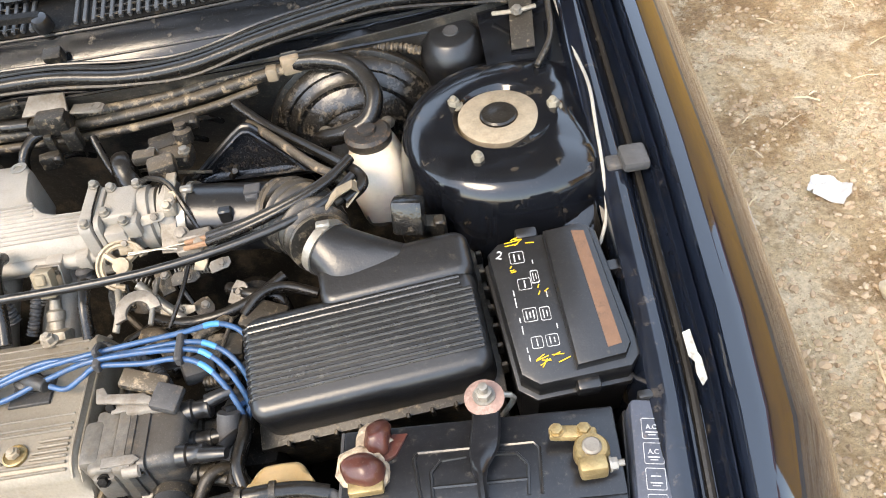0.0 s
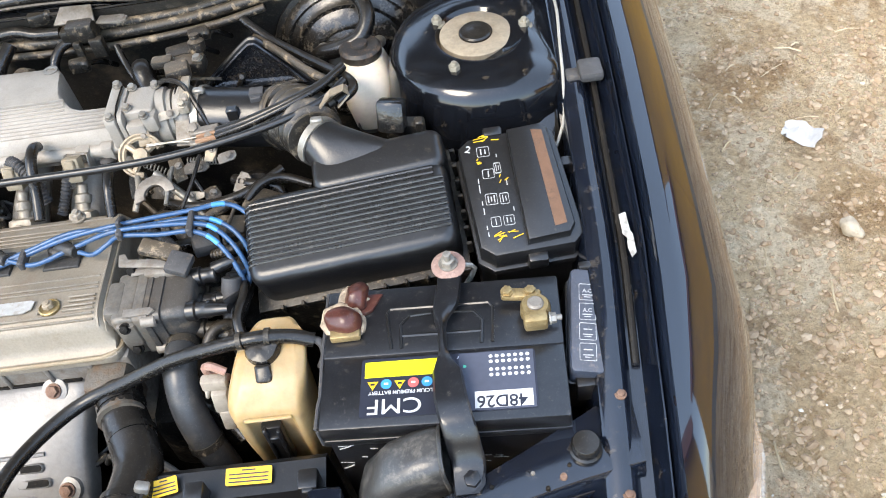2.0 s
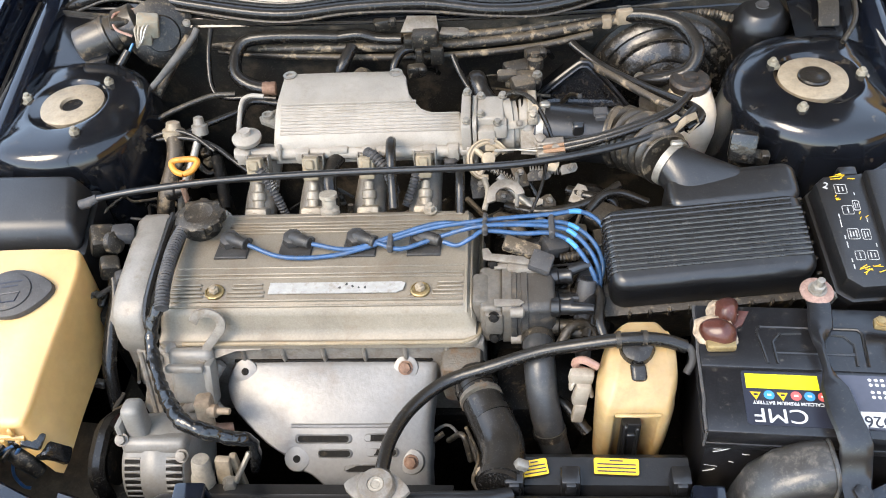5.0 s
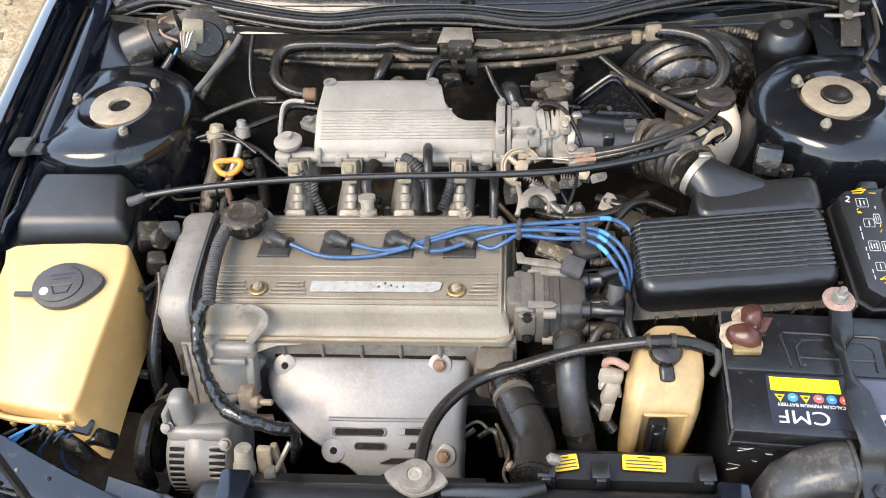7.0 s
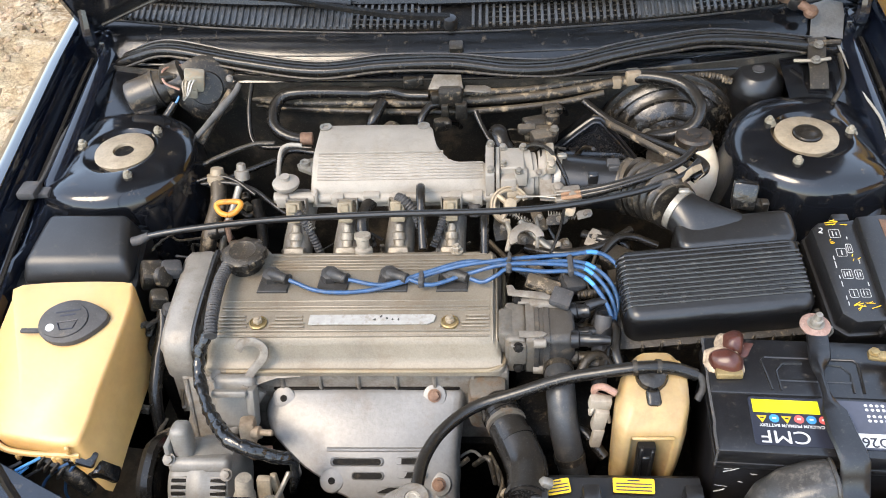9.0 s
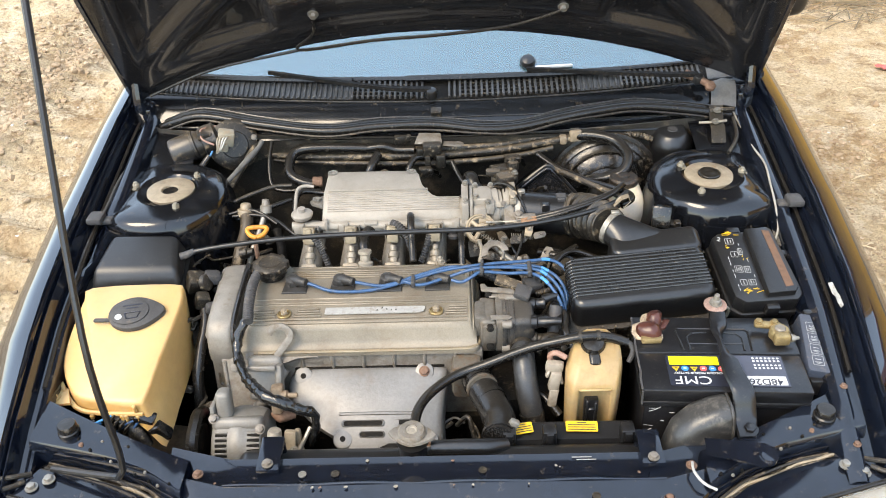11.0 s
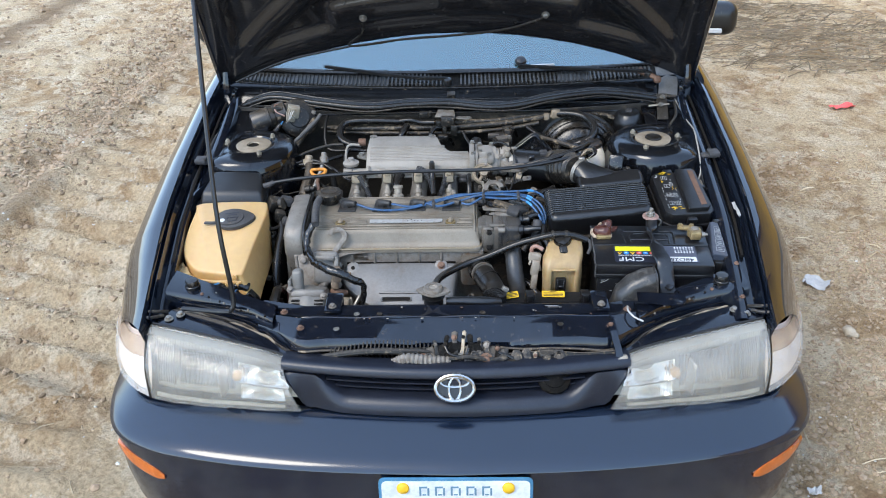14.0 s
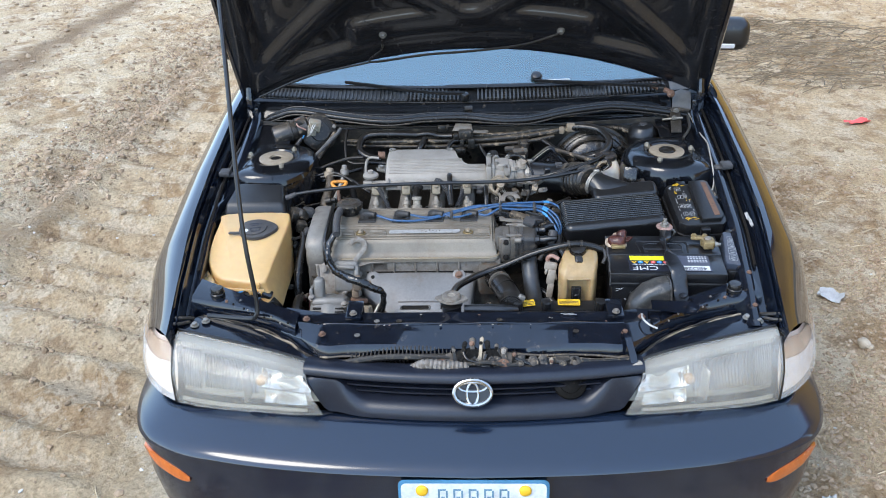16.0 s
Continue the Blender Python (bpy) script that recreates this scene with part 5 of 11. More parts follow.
for s in (1, -1):
    b = BM()
    cx, cy = (TCX, TCY) if s > 0 else (-0.563, 0.906)
    zt = 0.846
    # tower: round towards the engine, run out flat into the wing on the outside
    rows = []
    for r, dz in ((0.036, -0.012), (0.054, -0.011), (0.058, -0.005), (0.061, -0.001), (0.066, 0.0), (0.100, -0.001), (0.108, -0.003), (0.116, -0.007), (0.122, -0.014), (0.126, -0.024), (0.130, -0.040), (0.138, -0.10), (0.150, -0.25), (0.165, -0.55)):
        row = []
        for a in np.linspace(0, 2 * math.pi, 48, endpoint=False):
            ca, sa = math.cos(a), math.sin(a)
            w = max(0.0, ca) ** 0.7
            out_ = min(0.094, r * ca * (1 + 0.35 * w * min(1.0, max(0.0, (r - 0.070) / 0.03)))) if ca > 0 else r * ca
            row.append((cx + s * out_, cy + r * sa * 1.03, zt + dz * (1 - 0.9 * w if dz > -0.05 else 1 - 0.6 * w) - 0.42 * w * max(0.0, out_ - 0.062)))
        rows.append(row)
    loft(b, rows, closed=True)
    tower = part("strut_tower", b, TOWER, car, "glossy black strut tower")
    b = BM()
    loft(b, [[(s * x, y, z + 0.03 * (0.645 - x)) for x in (0.54, 0.58, 0.62, 0.645)] for y, z in ((0.985, 0.828), (1.02, 0.842), (1.06, 0.852), (1.10, 0.862), (1.15, 0.872))])
    thicken(b, 0.002)
    part("rear_shelf", b, TOWER, tower)
    b = BM()
    loft(b, [[(s * x, y, z) for x in (0.555, 0.60, 0.64)] for y, z in ((0.815, 0.800), (0.80, 0.798), (0.785, 0.790), (0.765, 0.765), (0.735, 0.72), (0.73, 0.6))])
    thicken(b, 0.002)
    part("front_shelf", b, TOWER, tower)
    b = BM()
    lathe(b, [(0.0490, -0.010), (0.0490, 0.0005), (0.0465, 0.002), (0.0180, 0.002), (0.0160, -0.004), (0.006, -0.006)] if s < 0 else [(0.0490, -0.010), (0.0490, 0.0005), (0.0465, 0.002), (0.023, 0.002), (0.021, 0.0)], (cx - s * 0.006, cy - 0.0, zt - 0.003), (0, -0.03, 1), 36)
    part("mount_plate", b, MOUNT, tower, "rust-tinged strut mount plate")
    b = BM()
    if s > 0:
        lathe(b, [(0.0222, -0.004), (0.0222, 0.0012), (0.020, 0.003), (0.009, 0.0022), (0.007, 0.0034), (0.001, 0.003)], (cx - s * 0.006, cy, zt), (0, -0.03, 1), 28)
    else:
        # this mount is an open hole; a near-black disc paints its shade
        lathe(b, [(0.0155, -0.008), (0.0150, -0.0045), (0.0100, -0.005), (0.001, -0.005)], (cx - s * 0.006, cy, zt), (0, -0.03, 1), 24)
    part("mount_centre", b, RUBBER if s > 0 else DARK, tower, "black mount centre: rubber cap at right, dark hole disc at left")
    for dx, dy in STUDS if s > 0 else ((0.068, 0.014), (-0.050, 0.049), (-0.038, -0.074)):
        b = BM()
        bolt(b, (cx + s * dx, cy + dy, zt - 0.004), (0, 0, 1), 0.0075, 0.008, 1.5, 0.006)
        part("stud_nut", b, NUT, tower)
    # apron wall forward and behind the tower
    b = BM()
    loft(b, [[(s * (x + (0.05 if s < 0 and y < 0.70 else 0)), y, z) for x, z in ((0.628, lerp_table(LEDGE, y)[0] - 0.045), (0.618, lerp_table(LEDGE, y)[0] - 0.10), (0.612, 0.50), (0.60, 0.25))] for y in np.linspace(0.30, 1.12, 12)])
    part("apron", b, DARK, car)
    b = BM()
    rbox(b, (s * 0.475, 0.74, 0.44), (0.075, 0.70, 0.11), 0.012, 2)
    part("chassis_leg", b, RUSTY_RUBBER, car, "mud-brown chassis leg deep in the bay")

# ---- front of the bay: support panels, radiator, latch ----
def support_front(x):
    """Front edge of the support pressing: straight in the middle, swept back along the wings."""
    return float(np.interp(abs(x), [0.0, 0.27, 0.30, 0.322, 0.36, 0.40, 0.454, 0.516, 0.577, 0.623, 0.66], [0.199, 0.199, 0.195, 0.192, 0.213, 0.250, 0.283, 0.304, 0.316, 0.323, 0.327]))


support = thing("radiator_support", (0, 0.25, 0.60), "black painted radiator support panel with bolts and chipped edges", "car panel")
b = BM()
rows = []
for x in np.linspace(-0.43, 0.43, 44):
    a = abs(x)
    run = max(0.0, a - 0.33)
    dip = 0.012 * math.exp(-((x - 0.02) / 0.13) ** 4)
    notch = 0.008 * math.exp(-((x - 0.02) / 0.12) ** 4)
    out = support_front(x) - 0.199
    sec = [(0.190 + notch + out, 0.664 + 0.002 * math.sin(55 * x)), (0.193 + notch + out, 0.682 - dip * 0.5), (0.199 + notch + out, 0.690 - dip), (0.246 - 1.6 * dip, 0.700 - 0.8 * dip), (0.255, 0.703),
           (0.259, 0.694), (0.264, 0.691), (0.300, 0.694), (0.312, 0.698), (0.318, 0.688), (0.320, 0.655)]
    rows.append([(x, max(y + 0.30 * run, 0.199 + out + 0.007 * (i - 2)) if i > 2 else y, z - 0.02 * run) for i, (y, z) in enumerate(sec)])
loft(b, rows)
thicken(b, 0.002)
cross = part("crossmember", b, BAY, support)
for s in (1, -1):
    b = BM()
    rows = []
    for k in np.linspace(0.14, 1.09, 18):
        x = 0.355 + k * 0.265
        fy = support_front(x)
        yc = 0.262 + 0.115 * k ** 1.2
        z = 0.700 + 0.030 * k
        w = 0.060 - 0.016 * k
        rows.append([(s * x, fy - 0.004, z - 0.05), (s * x, fy - 0.003, z - 0.012), (s * x, fy + 0.003, z - 0.001), (s * x, fy + 0.012, z + 0.0015), (s * x, yc + w * 0.55, z + 0.002), (s * x, yc + w * 0.62, z - 0.004), (s * x, yc + w * 0.65, z - 0.06)])
    loft(b, rows)
    thicken(b, 0.002)
    arm = part("side_panel", b, BAY, support)
    b = BM()
    lathe(b, [(0.0165, 0), (0.0165, 0.006), (0.0145, 0.008), (0.0145, 0.018), (0.013, 0.020), (0.001, 0.021)], (s * 0.588, 0.347, 0.728), (0, 0, 1), 24)
    part("rubber_stop", b, RUBBER, arm, "black rubber bonnet stop")
    for x, y, z in ((0.327, 0.218, 0.703), (0.372, 0.278, 0.704)):
        b = BM()
        bolt(b, (s * x, y, z), (0, 0, 1), 0.0055, 0.005, 1.5)
        part("bolt", b, RUST, support)
    rnd = random.Random(31)
    # small dots in pale metal and near-black, drawn for the arm's punched holes
    for i in range(15):
        k = 0.22 + 0.05 * i + rnd.uniform(-0.012, 0.012)
        w = 0.060 - 0.016 * k
        v = (-w + 0.024) if i % 3 else rnd.uniform(-w + 0.03, w * 0.45)
        b = BM()
        lathe(b, [(0.0042 if i == 11 else 0.0026, -0.002), (0.0034 if i == 11 else 0.0020, 0.0012), (0.0005, 0.0015)], (s * (0.355 + k * 0.265), 0.262 + 0.115 * k ** 1.2 + v, 0.7025 + 0.030 * k), (0, 0, 1), 10)
        part("rivet", b, RUST if i == 11 else (DARK, ALU_DIRTY)[i % 2], arm)
    # panel between the headlight and the support arm
    b = BM()
    rows = []
    for k in np.linspace(0, 1, 14):
        f = smooth_line(HL_TOP, 8)
        p = f[int(round(k * (len(f) - 1)))]
        x2 = 0.355 + k * 0.265
        q = Vector((x2, support_front(x2) - 0.024, 0.662 + 0.040 * k))
        f0_ = p + Vector((0, 0.036, 0.001))
        rows.append([(s * v.x, v.y, v.z) for v in (p + Vector((0, 0.032, -0.006)), f0_, f0_.lerp(q, 0.10) + Vector((0, 0, 0.003)), f0_.lerp(q, 0.5) + Vector((0, 0, 0.0025)), f0_.lerp(q, 0.92) + Vector((0, 0, 0.003)), q, q + Vector((0, 0.003, -0.030)))])
    loft(b, rows)
    thicken(b, 0.002)
    lp = part("lamp_panel", b, BAY, support)
    # dust-caked channel and small looms between the two pressings
    b = BM()
    _ch = [(0.345 + 0.0275 * i) for i in range(11)]
    loft(b, [[(s * x, support_front(x) - 0.028, 0.640 + 0.15 * (x - 0.355)), (s * x, support_front(x) - 0.012, 0.636 + 0.15 * (x - 0.355)), (s * x, support_front(x) + 0.004, 0.642 + 0.15 * (x - 0.355))] for x in _ch])
    thicken(b, 0.002)
    part("channel", b, RUSTY_RUBBER, lp, "dust-caked drain channel")
    rn = random.Random(41 + s)
    for i in range(4):
        b = BM()
        tube(b, [(s * x, support_front(x) - 0.006 - 0.005 * i + rn.uniform(-0.003, 0.003), 0.652 + 0.15 * (x - 0.355) + rn.uniform(-0.003, 0.007)) for x in _ch], rn.uniform(0.0022, 0.0042), 7, 3)
        part("channel_wire", b, (RUSTY_RUBBER, DUSTY, MOUNT, DUSTY)[i], lp)
    b = BM()
    loft(b, [[(s * x, y, z) for x, y, z in (p, (p[0], p[1] + 0.004, p[2] + 0.003), (p[0], p[1] + 0.012, p[2] - 0.004))] for p in [(q.x, q.y + 0.036, q.z + 0.004) for q in smooth_line(HL_TOP, 4)]])
    thicken(b, 0.003)
    part("lamp_rim", b, GREYCAP, support, "dusty grey lamp housing rim")
    b = BM()
    for x, y, z in ((0.622, 0.262, 0.700), (0.60, 0.275, 0.702)):
        bolt(b, (s * x, y, z), (0, 0, 1), 0.0065, 0.006, 1.5)
    part("lamp_bolt", b, STEEL, support)
    b = BM()
    tube(b, [(s * 0.635, 0.27, 0.705), (s * 0.650, 0.255, 0.71), (s * 0.672, 0.245, 0.715), (s * 0.69, 0.25, 0.71)], 0.004, 8, 4)
    tube(b, [(s * 0.630, 0.285, 0.705), (s * 0.652, 0.27, 0.715), (s * 0.678, 0.262, 0.72)], 0.004, 8, 4)
    part("trim_clip", b, DUSTY, support)
for z0, y0, rr, mt in ((0.7045, 0.2560, 0.0020, BAY), (0.6655, 0.1890, 0.0030, RUSTY_RUBBER)):
    b = BM()
    tube(b, [(x, y0 + (0.008 * math.exp(-((x - 0.02) / 0.12) ** 4) + (support_front(x) - 0.199) if y0 < 0.2 else 0), z0 + 0.0015 * math.sin(37 * x)) for x in np.linspace(-0.33, 0.33, 40)], rr, 6, 1, smooth=False)
    part("flanged_edge", b, mt, cross, "dusty chipped panel edge")
_chips = random.Random(17)
for i in range(14):
    b = BM()
    x = _chips.uniform(-0.35, 0.35)
    front = i % 2
    plate(b, [(c[0] * _chips.uniform(0.5, 1.4), c[1] * _chips.uniform(0.4, 1.2)) for c in ngon(6, _chips.uniform(0.0012, 0.0035))], 0.0005, pose(x, 0.2475 if front else _chips.uniform(0.26, 0.31), 0.7065 if front else 0.6975, 0, 0, _chips.uniform(0, 180)))
    part("paint_chip", b, BEIGE if i % 3 else RUST, cross)
for x, y in ((-0.215, 0.283), (-0.165, 0.283), (0.223, 0.226), (-0.25, 0.215), (0.06, 0.285)):
    b = BM()
    lathe(b, [(0.0065, 0), (0.0065, 0.0012), (0.0045, 0.0012), (0.0045, -0.002), (0.0005, -0.002)], (x, y, 0.6945 if y > 0.25 else 0.703), (0, 0, 1), 14)
    part("punched_hole", b, DUSTY if x > -0.2 else STEEL, cross)
# ground wire and chain-white cord on the panel
b = BM()
tube(b, [(0.372, 0.278, 0.712), (0.370, 0.258, 0.714), (0.380, 0.240, 0.710), (0.398, 0.232, 0.704)], 0.0022, 6, 5)
part("earth_wire", b, PLAQUE, support, "short pale earth wire")
b = BM()
loft(b, [[(0.327 + d, 0.222, 0.706), (0.330 + d, 0.19, 0.704), (0.337 + d, 0.160, 0.680), (0.340 + d, 0.150, 0.662)] for d in (-0.007, 0.007)])
thicken(b, 0.003)
part("stay", b, BAY, support, "small black support stay")
# towing-eye shaped tab beside the horn duct
b = BM()
plate(b, [(-0.055, 0.018), (-0.05, -0.010), (0.03, -0.020), (0.045, -0.014), (0.05, 0.0), (0.045, 0.014), (0.03, 0.02)], 0.004, pose(0.445, 0.280, 0.726, 8, -6, -16))
lathe(b, [(0.013, 0), (0.013, 0.003), (0.010, 0.003), (0.010, 0.0045), (0.001, 0.0045)], (0.478, 0.268, 0.729), (0, 0, 1), 18)
part("tab", b, BAY, support, "flat black stay with rounded end")

latch = thing("bonnet_latch", (0.02, 0.17, 0.62), "dusty black steel bonnet latch below the support panel", "latch")
b = BM()
plate(b, [(-0.055, -0.02), (-0.05, 0.02), (-0.025, 0.045), (-0.008, 0.045), (-0.006, 0.015), (0.006, 0.015), (0.008, 0.045), (0.03, 0.045), (0.05, 0.015), (0.052, -0.02)], 0.004, frame_at((0.02, 0.160, 0.650), (1, 0, 0), (0, -1, 0.35)), 0.0)
part("latch_plate", b, DARK, latch)
b = BM()
tube(b, [(-0.01, 0.155, 0.668), (0.03, 0.150, 0.676), (0.075, 0.155, 0.664), (0.10, 0.158, 0.668)], 0.005, 8, 4)
part("latch_lever", b, DUSTY, latch)
for x, z in ((-0.03, 0.655), (0.065, 0.665), (-0.065, 0.665)):
    b = BM()
    bolt(b, (x, 0.157, z), (0, -1, 0.35), 0.008, 0.006, 1.7)
    part("bolt", b, RUST, latch)

behind = thing("condenser", (0, 0.2, 0.40), "dark finned condenser behind the grille", "radiator")
b = BM()
rbox(b, (0, 0.235, 0.53), (0.64, 0.02, 0.27), 0.003)
part("core", b, DARK, behind)
for i in range(26):
    b = BM()
    rbox(b, (-0.26 + 0.0085 * i, 0.194, 0.648 + 0.014 * math.sin(i / 25 * math.pi)), (0.0025, 0.03, 0.045), 0, 1, (18, 0, -8 + i * 0.5))
    part("fin", b, DUSTY, behind)
b = BM()
tube(b, [(-0.31, 0.182, 0.648), (-0.2, 0.172, 0.674), (-0.10, 0.170, 0.676), (0.0, 0.182, 0.660)], 0.007, 8, 5)
part("shroud_lip", b, DUSTY, behind)
b = BM()
tube(b, [(-0.125, 0.158, 0.655), (-0.10, 0.150, 0.672), (-0.06, 0.150, 0.668), (-0.01, 0.156, 0.660)], 0.011, 8, 5, wave=0.0015, every=0.009)
part("foil_hose", b, ALU_DIRTY, behind, "pale foil-wrapped hose")
for x in (0.10, 0.19):
    b = BM()
    rbox(b, (x, 0.176, 0.650), (0.024 + 0.1 * (x - 0.1), 0.02, 0.05), 0.003, 1, (15, 0, 140 * (x - 0.14)))
    part("clip", b, DUSTY, behind)
    b = BM()
    bolt(b, (x, 0.156, 0.668), (0, -1, 0.5), 0.006, 0.005, 1.4)
    part("bolt", b, RUSTY_RUBBER, behind)

b = BM()
loft(b, [[(x, 0.186, 0.655 + 0.004 * math.sin(30 * x)), (x, 0.178, 0.668 + 0.003 * math.sin(41 * x)), (x, 0.172, 0.670 + 0.003 * math.sin(41 * x)), (x, 0.166, 0.660), (x, 0.165, 0.640)] for x in np.linspace(0.10, 0.33, 18)])
thicken(b, 0.002)
part("cross_bar", b, DUSTY, latch, "dusty black cross bar")
b = BM()
tube(b, [(x, 0.171, 0.671 + 0.003 * math.sin(41 * x)) for x in np.linspace(0.10, 0.33, 18)], 0.0016, 6, 1, smooth=False)
part("bar_edge", b, RUSTY_RUBBER, latch)
for x, w in ((0.215, 0.030), (0.128, 0.026)):
    b = BM()
    plate(b, [(-w / 2, -0.022), (-w / 2, 0.006), (-w / 4, 0.018), (w / 4, 0.018), (w / 2, 0.006), (w / 2, -0.022)], 0.004, frame_at((x, 0.164, 0.660), (1, 0, 0), (0, -0.8, 0.6)), 0.001)
    holder = part("bracket", b, DUSTY, latch)
    b = BM()
    bolt(b, (x, 0.160, 0.666), (0, -0.8, 0.6), 0.0070, 0.006, 1.5)
    part("bolt", b, RUSTY_RUBBER, holder)
b = BM()
lathe(b, [(0.034, 0), (0.036, 0.004), (0.034, 0.010), (0.024, 0.016), (0.023, 0.014), (0.012, 0.020), (0.001, 0.020)], (0.205, 0.150, 0.622), (0, -0.7, 0.7), 26)
part("horn", b, DARK, latch, "black disc horn")
# latch body: stacked plates, spring and levers
for x, y, z, w, h, tilt, mt in ((-0.012, 0.168, 0.664, 0.052, 0.050, 8, DARK), (0.030, 0.164, 0.668, 0.020, 0.046, -12, DUSTY), (0.052, 0.162, 0.666, 0.018, 0.052, 6, DUSTY), (0.078, 0.166, 0.662, 0.030, 0.036, -4, RUSTY_RUBBER), (-0.052, 0.170, 0.664, 0.026, 0.030, 10, RUSTY_RUBBER)):
    b = BM()
    plate(b, [(px, py * (1 + 0.25 * (px > 0))) for px, py in round_rect(w, h, 0.008, 3)], 0.006, frame_at((x, y, z), (1, 0, math.tan(radians(tilt))), (0, -0.72, 0.69)), 0.0015)
    part("latch_plate", b, mt, latch)
for x, z, r in ((-0.016, 0.668, 0.011), (0.040, 0.672, 0.008), (0.072, 0.668, 0.008), (-0.054, 0.668, 0.007)):
    b = BM()
    lathe(b, [(r, 0), (r, 0.007), (r * 0.6, 0.008), (r * 0.55, 0.005), (0.001, 0.005)], (x, 0.162, z), (0, -0.72, 0.69), 16)
    part("pivot", b, DUSTY if r < 0.01 else DARK, latch)
b = BM()
tube(b, [Vector((0.012 + 0.0045 * math.cos(a), 0.156 + 0.0045 * math.sin(a), 0.655 + 0.0022 * a / 2)) for a in np.linspace(0, 26, 60)], 0.0012, 5, 1, smooth=False)
part("spring", b, STEEL, latch)
b = BM()
loft(b, [[(x, 0.154 - 0.10 * (x - 0.04) ** 2, z) for z in (0.640, 0.652 + 0.18 * (x - 0.04))] for x in np.linspace(0.035, 0.125, 7)])
thicken(b, 0.007)
part("release_lever", b, DUSTY, latch, "dusty black release lever")
for pts, r in (([(0.09, 0.165, 0.676), (0.13, 0.155, 0.662), (0.15, 0.150, 0.640)], 0.0035), ([(-0.09, 0.170, 0.678), (-0.07, 0.160, 0.670), (-0.06, 0.158, 0.650)], 0.003), ([(-0.02, 0.168, 0.690), (-0.01, 0.155, 0.680), (0.02, 0.152, 0.676), (0.03, 0.160, 0.690)], 0.0028), ([(0.25, 0.160, 0.655), (0.29, 0.150, 0.645), (0.33, 0.150, 0.655)], 0.005)):
    b = BM()
    tube(b, pts, r, 8, 5)
    part("loom", b, RUBBER, latch)
_kr = random.Random(23)
for x, y, z, w, h, mt in ((-0.040, 0.176, 0.680, 0.010, 0.034, DUSTY), (-0.020, 0.178, 0.686, 0.012, 0.044, DARK), (0.000, 0.180, 0.690, 0.016, 0.050, DUSTY), (0.018, 0.178, 0.692, 0.010, 0.052, MOUNT), (0.034, 0.176, 0.688, 0.014, 0.046, DARK), (0.050, 0.174, 0.684, 0.010, 0.040, RUSTY_RUBBER), (0.066, 0.172, 0.680, 0.018, 0.034, DUSTY), (0.088, 0.170, 0.674, 0.012, 0.030, DARK), (0.104, 0.168, 0.668, 0.020, 0.022, DUSTY), (0.150, 0.166, 0.664, 0.022, 0.032, DUSTY), (0.166, 0.164, 0.660, 0.010, 0.028, MOUNT), (0.215, 0.166, 0.664, 0.026, 0.022, DUSTY), (-0.085, 0.172, 0.670, 0.030, 0.016, MOUNT)):
    b = BM()
    m = frame_at((x, y, z), (1, 0, _kr.uniform(-0.3, 0.3)), (_kr.uniform(-0.3, 0.3), -0.8, 0.6))
    plate(b, [(-w / 2, -h / 2), (w * 0.5, -h * 0.45), (w * 0.35, h * 0.1), (w / 2, h * 0.4), (w * 0.1, h / 2), (-w * 0.4, h * 0.42), (-w * 0.3, 0)], 0.004, m, 0.0008)
    strip = part("latch_strip", b, mt, latch)
    b = BM()
    bolt(b, m @ Vector((0, h * 0.22, 0.004)), m.to_3x3() @ Vector((0, 0, 1)), min(w * 0.3, 0.0045), 0.003, 1.3)
    part("pin", b, _kr.choice((ALU_DIRTY, RUST, DUSTY, DARK)), strip)
b = BM()
lathe(b, [(0.010, 0), (0.010, 0.012), (0.007, 0.014), (0.001, 0.014)], (-0.028, 0.145, 0.652), (0, -0.6, 0.8), 6)
part("switch", b, GREYCAP, latch)
b = BM()
crumple(rbox(b, (0.338, 0.156, 0.667), (0.034, 0.016, 0.007), 0.003, 3, (0, -14, 12)), 0.007, 70, 3)
part("sealant", b, BEIGE, latch, "pale smear of sealant")
radiator = thing("radiator", (0, 0.36, 0.25), "black radiator with plastic top tank and fan shroud", "radiator")
b = BM()
rbox(b, (0.0, 0.336, 0.656), (0.66, 0.046, 0.044), 0.018, 5)
part("top_tank", b, PLASTIC, radiator)
b = BM()
rbox(b, (0.0, 0.352, 0.44), (0.66, 0.035, 0.40), 0.004)
part("core", b, DARK, radiator)
b = BM()
lathe(b, [(0.022, -0.02), (0.022, 0.004), (0.026, 0.006)], (-0.048, 0.338, 0.70), (0, 0, 1), 20)
part("filler_neck", b, PLASTIC, radiator)
b = BM()
_o = []
for i in range(40):
    a = 2 * math.pi * i / 40
    r = (abs(math.cos(a) / 0.038) ** 1.4 + abs(math.sin(a) / 0.024) ** 1.4) ** (-1 / 1.4)
    _o.append((r * math.cos(a), r * math.sin(a)))
plate(b, _o, 0.006, pose(-0.048, 0.338, 0.716, 0, 0, -6), 0.002)
lathe(b, [(0.022, 0.0), (0.022, 0.006), (0.019, 0.010), (0.010, 0.0105), (0.009, 0.008), (0.001, 0.008)], (-0.048, 0.338, 0.720), (0, 0, 1), 24)
part("radiator_cap", b, ALU_DIRTY, radiator, "silver radiator cap with two ears")
b = BM()
lathe(b, [(0.010, 0), (0.009, 0.0015), (0.006, 0.0015), (0.005, 0.0005), (0.001, 0.0006)], (-0.048, 0.338, 0.728), (0, 0, 1), 16)
part("rivet", b, BEIGE, radiator)
b = BM()
